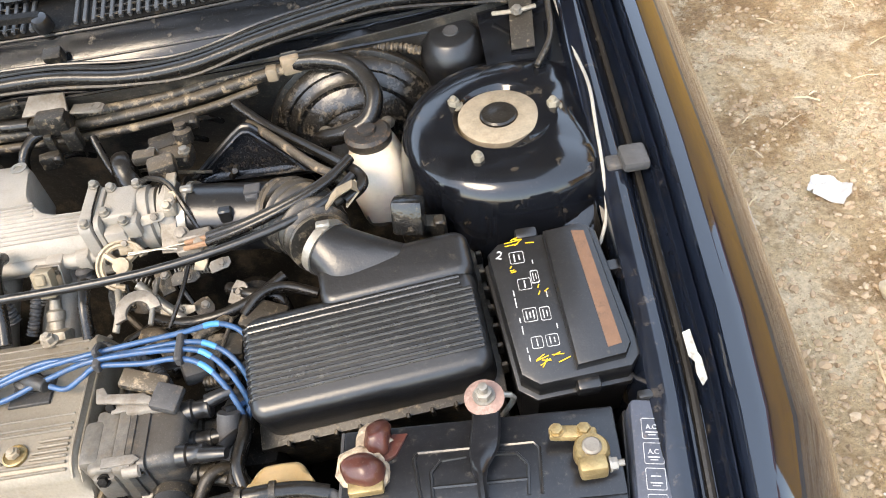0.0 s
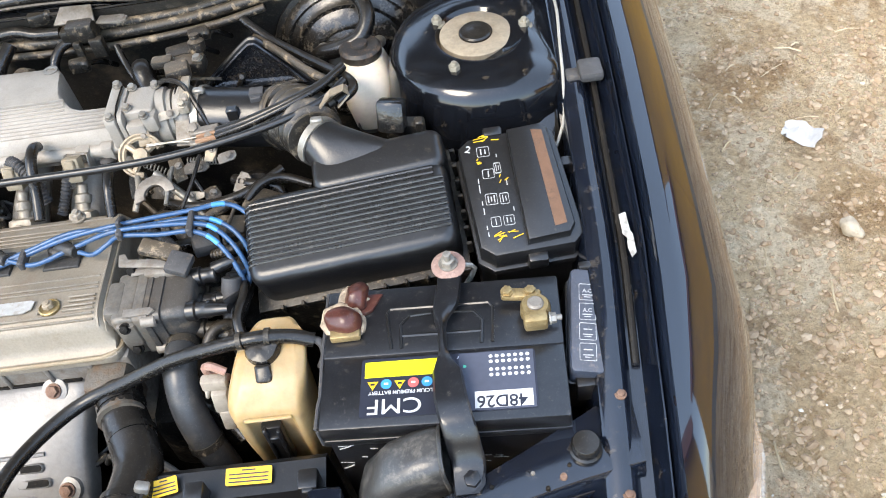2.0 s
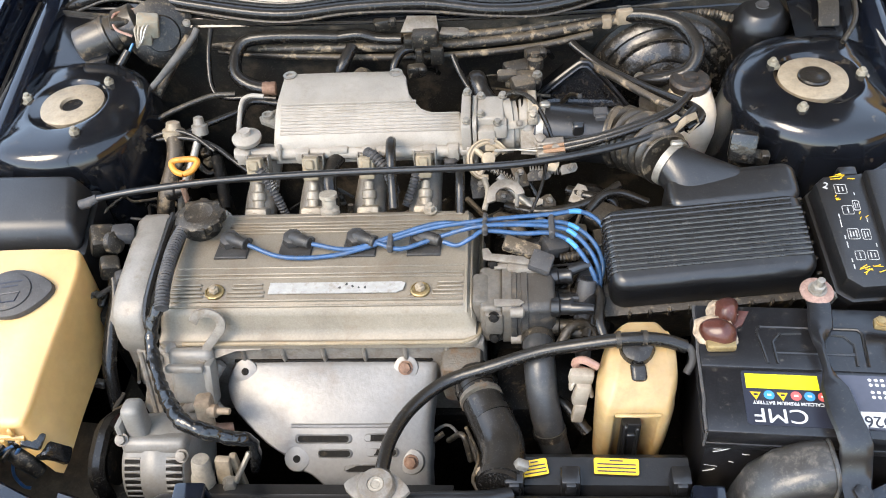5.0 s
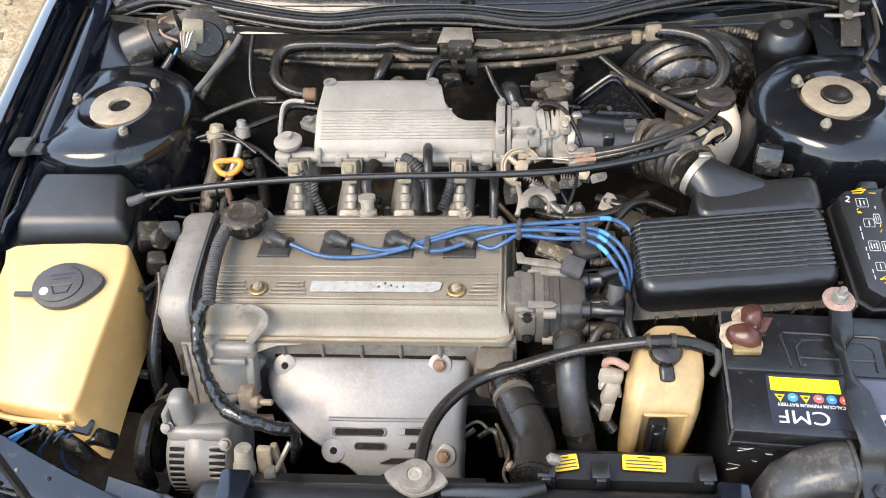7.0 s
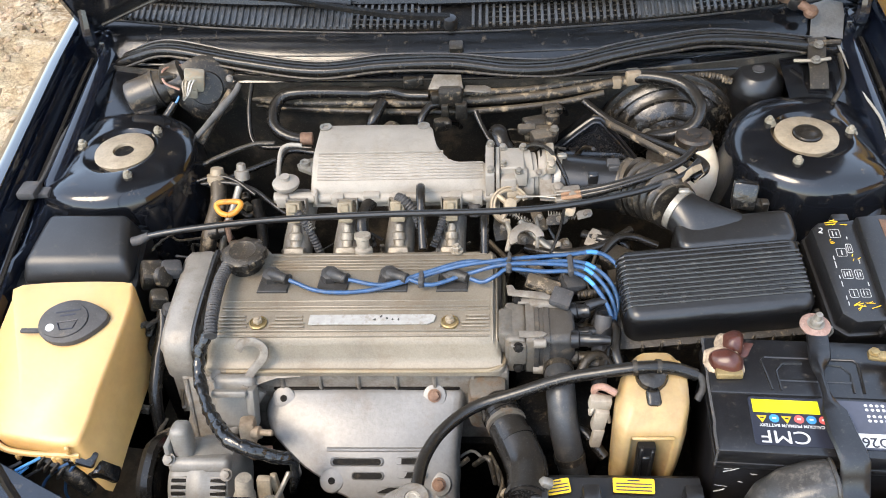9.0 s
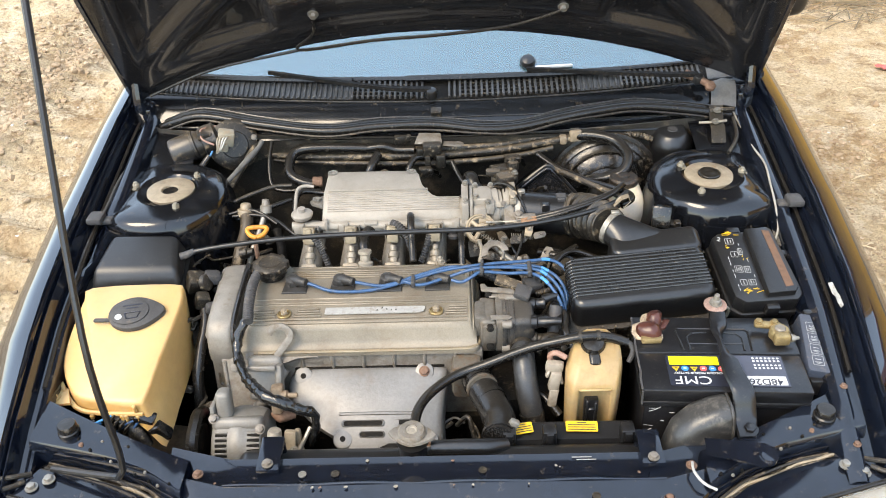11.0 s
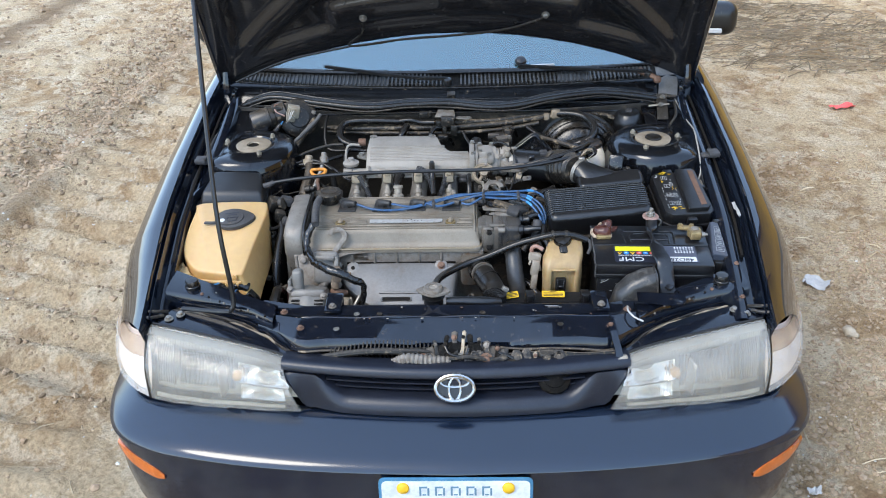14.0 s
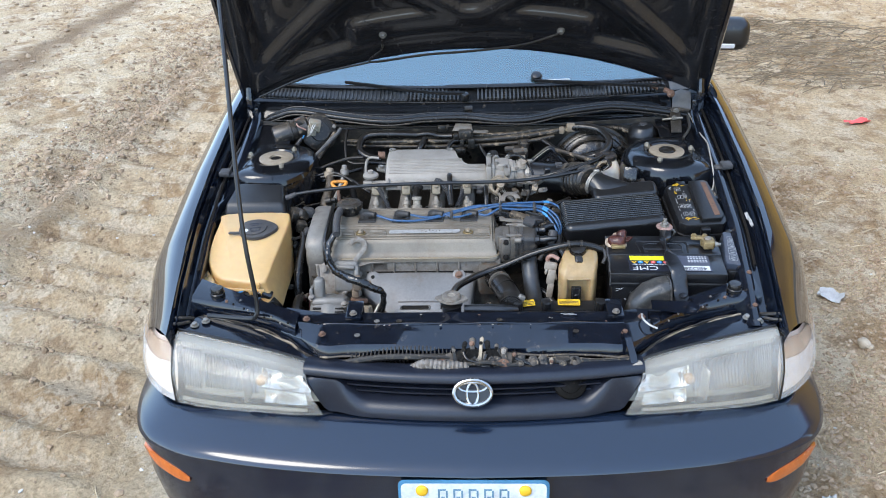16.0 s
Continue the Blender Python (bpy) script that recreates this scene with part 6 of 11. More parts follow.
tube(b, [(-0.02, 0.336, 0.692), (0.02, 0.338, 0.690), (0.07, 0.340, 0.686), (0.10, 0.352, 0.676)], [0.010, 0.012, 0.013, 0.011], 10, 4)
part("neck_pipe", b, PLASTIC, radiator)
for x in (-0.268, 0.318):
    b = BM()
    rbox(b, (x, 0.316, 0.703), (0.036, 0.066, 0.010), 0.003, 2, (4, 0, 0))
    rbox(b, (x, 0.346, 0.685), (0.034, 0.010, 0.045), 0.003)
    bracket = part("radiator_bracket", b, BAY, radiator, "black radiator top bracket")
    b = BM()
    bolt(b, (x, 0.292, 0.709), (0, 0, 1), 0.0065, 0.005, 1.35)
    part("bolt", b, ALU_DIRTY, bracket)
b = BM()
rows = [[(x, 0.366, 0.650), (x, 0.372, 0.665), (x, 0.406, 0.669), (x, 0.414, 0.662), (x, 0.420, 0.60), (x, 0.425, 0.45)] for x in np.linspace(0.09, 0.31, 5)]
loft(b, rows)
thicken(b, 0.003)
shroud = part("fan_shroud", b, PLASTIC, radiator, "black plastic fan shroud with yellow warning labels")
b = BM()
rows = [[(x, 0.365, 0.630), (x, 0.395, 0.620), (x, 0.41, 0.56), (x, 0.42, 0.45)] for x in np.linspace(-0.30, 0.03, 5)]
loft(b, rows)
thicken(b, 0.003)
part("fan_shroud", b, PLASTIC, radiator)
for x in (0.105, 0.17, 0.295):
    b = BM()
    rbox(b, (x, 0.372, 0.674), (0.022, 0.024, 0.034), 0.003)
    rbox(b, (x, 0.362, 0.680), (0.012, 0.012, 0.02), 0.002)
    part("shroud_clip", b, PLASTIC, shroud)
for x, y, z, w, turn, tilt in ((0.130, 0.390, 0.6725, 0.030, 10, 35), (0.225, 0.392, 0.6725, 0.052, -2, 40)):
    b = BM()
    lm = frame_at((x, y, z), (math.cos(radians(turn)), math.sin(radians(turn)), 0), (0, -0.25, 0.97))
    plate(b, round_rect(w, 0.019, 0.002), 0.0012, lm)
    label_ = part("warning_label", b, YELLOW, shroud, "yellow warning label")
    for r in range(4):
        b = BM()
        rbox(b, (0, 0, 0), (w * (0.3 if r == 0 else 0.86), 0.0014, 0.0005), 0, 1)
        bmesh.ops.transform(b, matrix=lm @ Matrix.Translation((0, 0.0065 - 0.0042 * r, 0.0016)), verts=b.verts)
        part("print_bar", b, LABELBLACK, label_)
for r in range(2):
    b = BM()
    rbox(b, (0.212 + 0.006 * r, 0.304 - 0.005 * r, 0.6985), (0.030, 0.0014, 0.0006), 0, 1)
    part("paint_mark", b, PLAQUE, support)

# ---- engine ----
engine = thing("engine", (-0.15, 0.65, 0.30), "four-cylinder engine with stained aluminium valve cover", "engine")
# valve cover
VX0, VX1 = -0.362, 0.060


def cover_rows(z_off=0.0):
    prof = [(0.553, 0.700), (0.553, 0.708), (0.560, 0.712), (0.566, 0.720), (0.570, 0.738), (0.576, 0.748), (0.588, 0.754), (0.640, 0.757), (0.738, 0.757), (0.748, 0.753), (0.752, 0.742), (0.754, 0.70)]
    rows = []
    for x, k in ((VX0, 1.0), (VX0 + 0.001, 0.55), (VX0 + 0.008, 0.15), (VX0 + 0.014, 0), (VX1 - 0.014, 0), (VX1 - 0.008, 0.15), (VX1 - 0.001, 0.55), (VX1, 1.0)):
        rows.append([(x, y, z if z < 0.713 else z - k * (z - 0.712)) for y, z in prof])
    return rows


b = BM()
rows = cover_rows()
mid = []
r0, r1 = rows[3], rows[4]
for k in np.linspace(0, 1, 12):
    mid.append([tuple(Vector(a).lerp(Vector(c), k)) for a, c in zip(r0, r1)])
loft(b, rows[:3] + mid + rows[5:])
for side in (rows[0], rows[-1]):
    b.faces.new([b.verts.new(p) for p in side])
valve_cover = part("valve_cover", b, COVER, engine, "ribbed aluminium valve cover, brown with age")
b = BM()
plate(b, [(-0.151 + x, 0.655 + y) for x, y in round_rect(0.434, 0.214, 0.018, 5)], 0.010, pose(0, 0, 0.699), 0.003)
part("flange", b, COVER, valve_cover)
for y in (0.578, 0.5845, 0.591, 0.5975, 0.604, 0.6105, 0.622, 0.6285, 0.640):
    z = 0.7568 if y > 0.6 else 0.7562 if y > 0.59 else 0.7545 if y > 0.582 else 0.7505
    spans = ((-0.345, 0.043),)
    if 0.590 < y < 0.612:
        spans = ((-0.345, -0.305), (-0.262, -0.222), (0.010, 0.043)) if y > 0.600 else ((-0.345, -0.300), (-0.268, -0.218), (-0.026, -0.024), (0.004, 0.043))
    for a, c in spans:
        b = BM()
        rbox(b, ((a + c) / 2, y, z), (c - a, 0.0030, 0.0042), 0.001, 1)
        part("rib", b, COVER, valve_cover)
for y in (0.706, 0.7125, 0.719, 0.7255, 0.737):
    b = BM()
    rbox(b, (-0.125, y, 0.7572), (0.33, 0.0030, 0.0040), 0.001, 1)
    part("rib", b, COVER, valve_cover)
for x in (0.0475, 0.0535):
    b = BM()
    tube(b, [(x, 0.572, 0.742 if x < 0.05 else 0.732), (x, 0.590, 0.7545 if x < 0.05 else 0.748), (x, 0.64, 0.7565 if x < 0.05 else 0.750), (x, 0.735, 0.7565 if x < 0.05 else 0.750)], 0.0018, 6, 3)
    part("end_bead", b, COVER, valve_cover)
b = BM()
tube(b, [(0.0645, 0.74, 0.7085), (0.0645, 0.66, 0.7085), (0.0645, 0.578, 0.7085), (0.060, 0.560, 0.7085), (0.046, 0.5520, 0.7085), (0.025, 0.5500, 0.7085), (-0.10, 0.5495, 0.7085), (-0.33, 0.5495, 0.7085)], 0.0030, 8, 6)
part("flange_lip", b, material("oil_browned_lip", (0.25, 0.195, 0.125), 0.34, 0.4, (0.24, 0.125, 0.045), 0.40, 10, 0.2, 0.0003, 300, contrast=0.3), valve_cover, "oil-browned flange lip")
b = BM()
plate(b, [(-0.090, -0.009), (0.078, -0.009), (0.088, -0.004), (0.090, 0.007), (0.085, 0.0095), (-0.090, 0.0095)], 0.0016, pose(-0.122, 0.602, 0.757))
plaque = part("plaque", b, PLAQUE, valve_cover, "worn silver name plaque with flaked print")
rnd = random.Random(5)
for i in range(5):
    b = BM()
    plate(b, [(0.0025 * rnd.uniform(0.3, 1.2) * math.cos(a), 0.0022 * rnd.uniform(0.3, 1.3) * math.sin(a)) for a in np.linspace(0, 6.283, 8, endpoint=False)], 0.0004, pose(-0.118 + i * 0.0085, 0.604 + rnd.uniform(-0.003, 0.004), 0.7587))
    part("print_flake", b, GREYCAP, plaque)
for x in (-0.285, -0.012):
    b = BM()
    lathe(b, [(0.0128, -0.002), (0.0128, 0.0012), (0.0112, 0.0022), (0.0108, 0.0008), (0.001, 0.0008)], (x, 0.5985, 0.7565), (0, 0, 1), 22)
    washer = part("cover_washer", b, BRASS, valve_cover, "brassy cupped washer")
    b = BM()
    bolt(b, (x, 0.5985, 0.7570), (0, 0, 1), 0.0068, 0.006, 0, 0.004)
    part("cover_nut", b, MOUNT, washer, "brassy cover nut")
for i in range(4):
    x = -0.276 + 0.0885 * i
    b = BM()
    plate(b, [(-0.0235, -0.020), (0.0220, -0.020), (0.0235, 0.016), (0.020, 0.019), (-0.019, 0.019), (-0.0215, 0.016)], 0.0055, pose(x, 0.677, 0.7555), 0.0022, 3)
    boot = part("plug_seal", b, SEAL_RUBBER, valve_cover, "dusty grey rubber plug seal")
    b = BM()
    lathe(b, [(0.0150, -0.002), (0.0150, 0.006), (0.0135, 0.011), (0.0095, 0.013), (0.001, 0.0135)], (x - 0.005, 0.686, 0.761), (0.05, -0.1, 1), 8)
    tube(b, [(x - 0.004, 0.685, 0.768), (x + 0.010, 0.676, 0.772), (x + 0.021, 0.670, 0.773)], [0.0100, 0.0088, 0.0066], 10, 4)
    lathe(b, [(0.0066, -0.003), (0.0078, -0.002), (0.0078, 0.002), (0.0066, 0.003)], (x + 0.020, 0.6705, 0.773), (1, -0.5, 0), 12)
    part("plug_boot", b, SEAL_RUBBER, boot, "angled lead boot")
# timing cover end
b = BM()
sec = []
for x, k in ((-0.424, 0.014), (-0.421, 0.006), (-0.414, 0.001), (-0.384, 0.0), (-0.378, 0.002), (-0.375, 0.007)):
    sec.append([(x, 0.562, 0.600), (x, 0.560 + k, 0.676), (x, 0.553 + k, 0.690), (x, 0.553 + k, 0.712), (x, 0.558 + k, 0.737 - k), (x, 0.567, 0.752 - k), (x, 0.585, 0.761 - k), (x, 0.62, 0.767 - k), (x, 0.68, 0.772 - k), (x, 0.722, 0.776 - k), (x, 0.736 - k, 0.771 - k), (x, 0.742 - k, 0.75), (x, 0.748 - k, 0.62)])
loft(b, sec, closed=True, cap=True)
part("timing_cover", b, ALU, engine, "smooth grey timing end cover")
b = BM()
tube(b, [(-0.373, 0.556, 0.690), (-0.373, 0.556, 0.715), (-0.373, 0.564, 0.742), (-0.373, 0.590, 0.757), (-0.373, 0.65, 0.766), (-0.373, 0.735, 0.771)], 0.0045, 6, 3)
part("cover_gasket", b, RUBBER, engine)
b = BM()
lathe(b, [(0.030, -0.016), (0.030, 0), (0.036, 0.002), (0.038, 0.006), (0.038, 0.016), (0.034, 0.020), (0.024, 0.022), (0.022, 0.0205), (0.001, 0.0205)], (-0.325, 0.712, 0.772), (0, 0, 1), 28)
_o = [((0.0385 + 0.0035 * math.copysign(abs(math.sin(4.5 * a)) ** 0.5, math.sin(9 * a))) * math.cos(a), (0.0385 + 0.0035 * math.copysign(abs(math.sin(4.5 * a)) ** 0.5, math.sin(9 * a))) * math.sin(a)) for a in np.linspace(0, 2 * math.pi, 72, endpoint=False)]
plate(b, _o, 0.017, pose(-0.325, 0.712, 0.773), 0.002)
bmesh.ops.transform(b, matrix=Matrix.Translation((-0.327, 0.716, 0.772)) @ Matrix.Scale(0.84, 4) @ Matrix.Translation((0.325, -0.712, -0.772)), verts=b.verts)
part("oil_cap", b, DUSTY, engine, "dusty black oil filler cap")
b = BM()
tube(b, [(-0.347, 0.705, 0.777), (-0.350, 0.66, 0.780), (-0.347, 0.62, 0.782), (-0.343, 0.585, 0.782), (-0.339, 0.555, 0.776)], 0.0086, 12, 8, wave=0.0012, every=0.005)
harness = part("harness_conduit", b, GREYCAP, engine, "dusty corrugated wiring conduit")
HARN = [(-0.34, 0.568, 0.779), (-0.358, 0.552, 0.751), (-0.361, 0.532, 0.728), (-0.346, 0.495, 0.717), (-0.33, 0.468, 0.717), (-0.31, 0.44, 0.725), (-0.291, 0.42, 0.727), (-0.265, 0.41, 0.723), (-0.238, 0.41, 0.707), (-0.215, 0.415, 0.69), (-0.216, 0.415, 0.658), (-0.228, 0.42, 0.614)]
b = BM()
tube(b, HARN, [0.0075, 0.0080, 0.0080, 0.0078, 0.0082, 0.0088, 0.0094, 0.0096, 0.0086, 0.0074, 0.0068, 0.0064], 14, 8, wave=0.0008, every=0.019)
crumple(b, 0.0022, 90, 5)
part("taped_harness", b, TAPE, harness, "shiny black taped wiring")
_hl = smooth_line(HARN, 6)
for k, r in ((6, 0.0090), (14, 0.0090), (22, 0.0092), (29, 0.0100), (36, 0.0106), (43, 0.0104), (50, 0.0090)):
    b = BM()
    tube(b, [_hl[k - 1], _hl[k], _hl[k + 1]], [r * 0.97, r, r * 0.95], 12, 3)
    crumple(b, 0.0016, 120, k)
    part("tape", b, TAPE, harness)
# head and block under the cover
b = BM()
rbox(b, (-0.15, 0.648, 0.60), (0.44, 0.19, 0.20), 0.006, 2)
part("cylinder_head", b, ALU_DIRTY, engine, "stained cast cylinder head")
b = BM()
rbox(b, (-0.15, 0.66, 0.42), (0.46, 0.24, 0.26), 0.01, 2)
part("block", b, DARK, engine)
for i in range(7):
    b = BM()
    x = -0.31 + 0.055 * i
    rbox(b, (x, 0.560, 0.680), (0.006, 0.022, 0.044), 0.002, 1)
    part("web", b, ALU_DIRTY, engine)
for x, w in ((-0.235, 0.05), (-0.145, 0.055), (-0.06, 0.05)):
    b = BM()
    rbox(b, (x, 0.563, 0.684), (w, 0.02, 0.030), 0.006, 2)
    part("pad", b, ALU_DIRTY, engine)
b = BM()
rbox(b, (-0.135, 0.560, 0.668), (0.27, 0.022, 0.004), 0.0015, 1)
part("head_gasket", b, DARK, engine)
b = BM()
rbox(b, (0.04, 0.545, 0.655), (0.055, 0.06, 0.075), 0.012, 2)
lathe(b, [(0.024, 0), (0.024, 0.03), (0.028, 0.034), (0.028, 0.04)], (0.055, 0.52, 0.672), (0.3, -1, 0.1), 18)
part("thermostat_housing", b, material("corroded_aluminium", (0.10, 0.085, 0.066), 0.6, 0.2, (0.10, 0.055, 0.025), 0.45, 30, 0.2, 0.001, 200), engine, "corroded thermostat housing")
# lifting hook and brackets
b = BM()
hk = frame_at((-0.303, 0.538, 0.693), (1, 0, 0), (0, -0.926, 0.378))
_path = [(0.001, -0.006), (0.008, 0.016), (0.022, 0.034), (0.032, 0.048), (0.031, 0.061), (0.018, 0.069), (0.003, 0.066), (-0.005, 0.055)]
_l = [Vector((p[0], p[1], 0)) for p in smooth_line([(x, y, 0) for x, y in _path], 5)]
out = []
for i, p in enumerate(_l):
    d = (_l[min(i + 1, len(_l) - 1)] - _l[max(i - 1, 0)]).normalized()
    out.append((p, Vector((-d.y, d.x, 0)) * 0.0060))
plate(b, [((p + n).x, (p + n).y) for p, n in out] + [((p - n).x, (p - n).y) for p, n in out[::-1]], 0.004, hk, 0.0008)
bolt(b, hk @ Vector((0.002, -0.002, 0.004)), hk.to_3x3() @ Vector((0, 0, 1)), 0.008, 0.008, 1.4)
part("lifting_hook", b, ALU_DIRTY, engine, "grey steel engine lifting hook")
b = BM()
plate(b, [(-0.36, 0.0), (-0.345, 0.012), (-0.30, 0.002), (-0.255, 0.012), (-0.225, 0.010), (-0.225, 0.004), (-0.26, 0.002), (-0.30, -0.012), (-0.34, -0.006)], 0.005, frame_at((0, 0.546, 0.693), (1, 0, 0), (0, -0.5, 0.86)))
bolt(b, (-0.345, 0.548, 0.699), (0, -0.4, 0.9), 0.0085, 0.007, 1.4)
part("hook_bracket", b, ALU_DIRTY, engine)
b = BM()
_fb = frame_at((-0.345, 0.540, 0.650), (1, 0, 0), (0, -0.86, 0.5))
plate(b, [(-0.058, 0.050), (0.030, 0.046), (0.046, 0.036), (0.020, 0.010), (0.012, -0.030), (0.022, -0.062), (0.002, -0.070), (-0.020, -0.052), (-0.046, -0.060), (-0.056, -0.040), (-0.046, 0.0)], 0.010, _fb, 0.003)
front_bracket = part("front_bracket", b, ALU_DIRTY, engine, "cast front bracket with bolts")
for p, q in (((-0.050, 0.040), (-0.040, -0.050)), ((0.020, 0.036), (0.004, -0.056))):
    b = BM()
    tube(b, [_fb @ Vector((*p, 0.010)), _fb @ Vector((*q, 0.010))], 0.0042, 8, 1, smooth=False)
    part("web", b, ALU_DIRTY, front_bracket)
for p in ((-0.030, 0.030), (0.014, 0.024), (-0.008, -0.058), (0.030, 0.034)):
    b = BM()
    bolt(b, _fb @ Vector((*p, 0.010)), _fb.to_3x3() @ Vector((0, 0, 1)), 0.0080, 0.008, 1.4)
    part("bolt", b, ALU_DIRTY, front_bracket)
b = BM()
tube(b, [(-0.338, 0.500, 0.622), (-0.318, 0.510, 0.640), (-0.300, 0.528, 0.660), (-0.284, 0.542, 0.676)], [0.009, 0.010, 0.010, 0.008], 10, 4)
bolt(b, (-0.296, 0.500, 0.640), (0.7, -0.6, 0.2), 0.009, 0.016, 1.2)
part("adjuster_arm", b, ALU_DIRTY, front_bracket)
b = BM()
tube(b, [(-0.30, 0.47, 0.640), (-0.285, 0.462, 0.638), (-0.262, 0.470, 0.634)], [0.006, 0.011, 0.006], 10, 3)
part("pressure_switch", b, RUST, front_bracket, "rusty sender with a wire")
# heat shield over the exhaust manifold
HSO = [(-0.251, 0.029), (-0.272, 0.020), (-0.282, 0.005), (-0.283, -0.015), (-0.274, -0.037), (-0.254, -0.059), (-0.223, -0.086), (-0.196, -0.103), (-0.180, -0.119), (-0.161, -0.128), (-0.138, -0.147), (-0.09, -0.168), (-0.03, -0.172), (-0.003, -0.160), (-0.002, -0.120), (0.000, -0.097), (-0.001, -0.067), (0.004, -0.022), (0.007, 0.007), (0.003, 0.026), (-0.05, 0.029), (-0.12, 0.029), (-0.20, 0.029)]
hs = frame_at((0, 0.535, 0.650), (1, 0, 0), (0, -0.64, 0.77))


def shield_point(x, v):
    bulge = 0.024 * math.sin(math.pi * min(1, max(0, (x + 0.29) / 0.295))) ** 0.6 * math.sin(math.pi * min(1, max(0, (0.03 - v) / 0.21))) ** 0.7
    return hs @ Vector((x, v, bulge))


SLOTS = [(-0.1435, -0.077, 0.070), (-0.072, -0.076, 0.036), (-0.1285, -0.096, 0.043), (-0.067, -0.095, 0.040), (-0.092, -0.116, 0.048), (-0.098, -0.136, 0.034)]
b = BM()
outl = [Vector(p[:2]) for p in smooth_line([(x, y, 0) for x, y in HSO + HSO[:1]], 3)][:-1]
cen = Vector((-0.125, -0.06))
rings = []
for k in (1.0, 0.985, 0.965, 0.93, 0.86, 0.74, 0.58, 0.40, 0.2):
    ring = []
    for p in outl:
        q = cen + (p - cen) * k
        h = shield_point(q.x, q.y)
        if k > 0.99:
            h = h + hs.to_3x3() @ Vector((0, 0, -0.022))
        elif k > 0.98:
            h = h + hs.to_3x3() @ Vector((0, 0, -0.009))
        elif k > 0.96:
            h = h + hs.to_3x3() @ Vector((0, 0, -0.003))
        ring.append(h)
    rings.append(ring)
loft(b, rings, closed=True)
b.faces.new([b.verts.new(p) for p in rings[-1]])
bmesh.ops.remove_doubles(b, verts=b.verts, dist=0.0002)
shield = part("heat_shield", b, SHIELD, engine, "pale pressed-metal exhaust heat shield")
for x, v, w in SLOTS:
    m = Matrix.Translation(shield_point(x, v)) @ hs.to_3x3().to_4x4()
    b = BM()
    rim = round_rect(w, 0.0095, 0.0046, 5)
    loft(b, [[m @ Vector((p * k, q * (1 + (k - 1) * 3), h)) for p, q in rim] for k, h in ((1.10, -0.0012), (1.05, 0.0010), (1.0, 0.0018), (0.97, 0.0010), (0.95, -0.004))], closed=True)
    part("slot_rim", b, SHIELD, shield)
    # thin near-black plate laid in the slot, painting the shade of the hole
    b = BM()
    plate(b, round_rect(w - 0.002, 0.0080, 0.0038), 0.0006, m @ Matrix.Translation((0, 0, 0.0003)))
    part("slot", b, DARK, shield, "near-black plate for the shaded gap of a slot")
b = BM()
rows = []
for k in np.linspace(0, 1, 14):
    p = shield_point(-0.186 + 0.135 * k, -0.060)
    rows.append(p + hs.to_3x3() @ Vector((0, 0, 0.0005)))
tube(b, rows, 0.003, 6, 1, smooth=False)
part("pressed_bead", b, SHIELD, shield)
for x, v, mt in ((-0.036, 0.014, RUST), (-0.029, -0.108, RUST), (-0.179, -0.103, DARK), (-0.254, 0.010, DARK)):
    b = BM()
    p = shield_point(x, v)
    n_ = hs.to_3x3() @ Vector((0, 0, 1))
    lathe(b, [(0.018, -0.003), (0.016, 0.001), (0.011, 0.002), (0.001, 0.002)], p, n_, 20)
    dimple = part("dimple", b, SHIELD, shield)
    b = BM()
    if mt is RUST:
        bolt(b, p + n_ * 0.002, n_, 0.0075, 0.006, 1.3)
    else:
        # a flat near-black disc here, no bolt head
        lathe(b, [(0.005, 0.0), (0.005, 0.003), (0.001, 0.003)], p, n_, 14)
    part("shield_bolt", b, mt, dimple)
# alternator: smooth cast barrel with a waist band, two rings of cooling slots, ears and terminals
ALT = Vector((0, 0.442, 0.598))
b = BM()
lathe(b, [(0.020, 0), (0.046, 0.001), (0.056, 0.006), (0.0605, 0.015), (0.0615, 0.034), (0.0635, 0.037), (0.0640, 0.055), (0.0622, 0.058), (0.0610, 0.078), (0.057, 0.088), (0.045, 0.094), (0.02, 0.096)], ALT + Vector((-0.398, 0, 0)), (1, 0, 0), 48)
alternator = part("alternator", b, ALTCAST, engine, "smooth cast aluminium alternator with slotted ends")
for i in range(9):
    a = radians(-8 + i * 8.2)
    for x, w in ((-0.376, 0.021), (-0.322, 0.022)):
        b = BM()
        rbox(b, (x, ALT.y - 0.0608 * math.cos(a), ALT.z + 0.0608 * math.sin(a)), (w, 0.0020, 0.0050), 0.0009, 1, (-math.degrees(a), 0, 0))
        part("vent_slot", b, DARK, alternator)
        b = BM()
        a2 = a + radians(4.1)
        rbox(b, (x, ALT.y - 0.0612 * math.cos(a2), ALT.z + 0.0612 * math.sin(a2)), (w * 1.02, 0.0020, 0.0030), 0.0009, 1, (-math.degrees(a2), 0, 0))
        part("vent_bar", b, ALTCAST, alternator)
b = BM()
rbox(b, (-0.374, 0.452, 0.676), (0.026, 0.030, 0.064), 0.009, 3, (-12, 0, 0))
rbox(b, (-0.392, 0.452, 0.660), (0.008, 0.044, 0.050), 0.003, 2, (-12, 0, 0))
rbox(b, (-0.350, 0.436, 0.652), (0.084, 0.034, 0.022), 0.008, 3, (-35, 0, 0))
part("alternator_lug", b, ALTCAST, alternator, "cast mounting ear")
for x, y, z in ((-0.309, 0.412, 0.660), (-0.390, 0.430, 0.668)):
    b = BM()
    bolt(b, (x, y, z), (0.1, -0.6, 0.8), 0.0062, 0.006, 1.4)
    part("through_bolt", b, ALU_DIRTY, alternator)
b = BM()
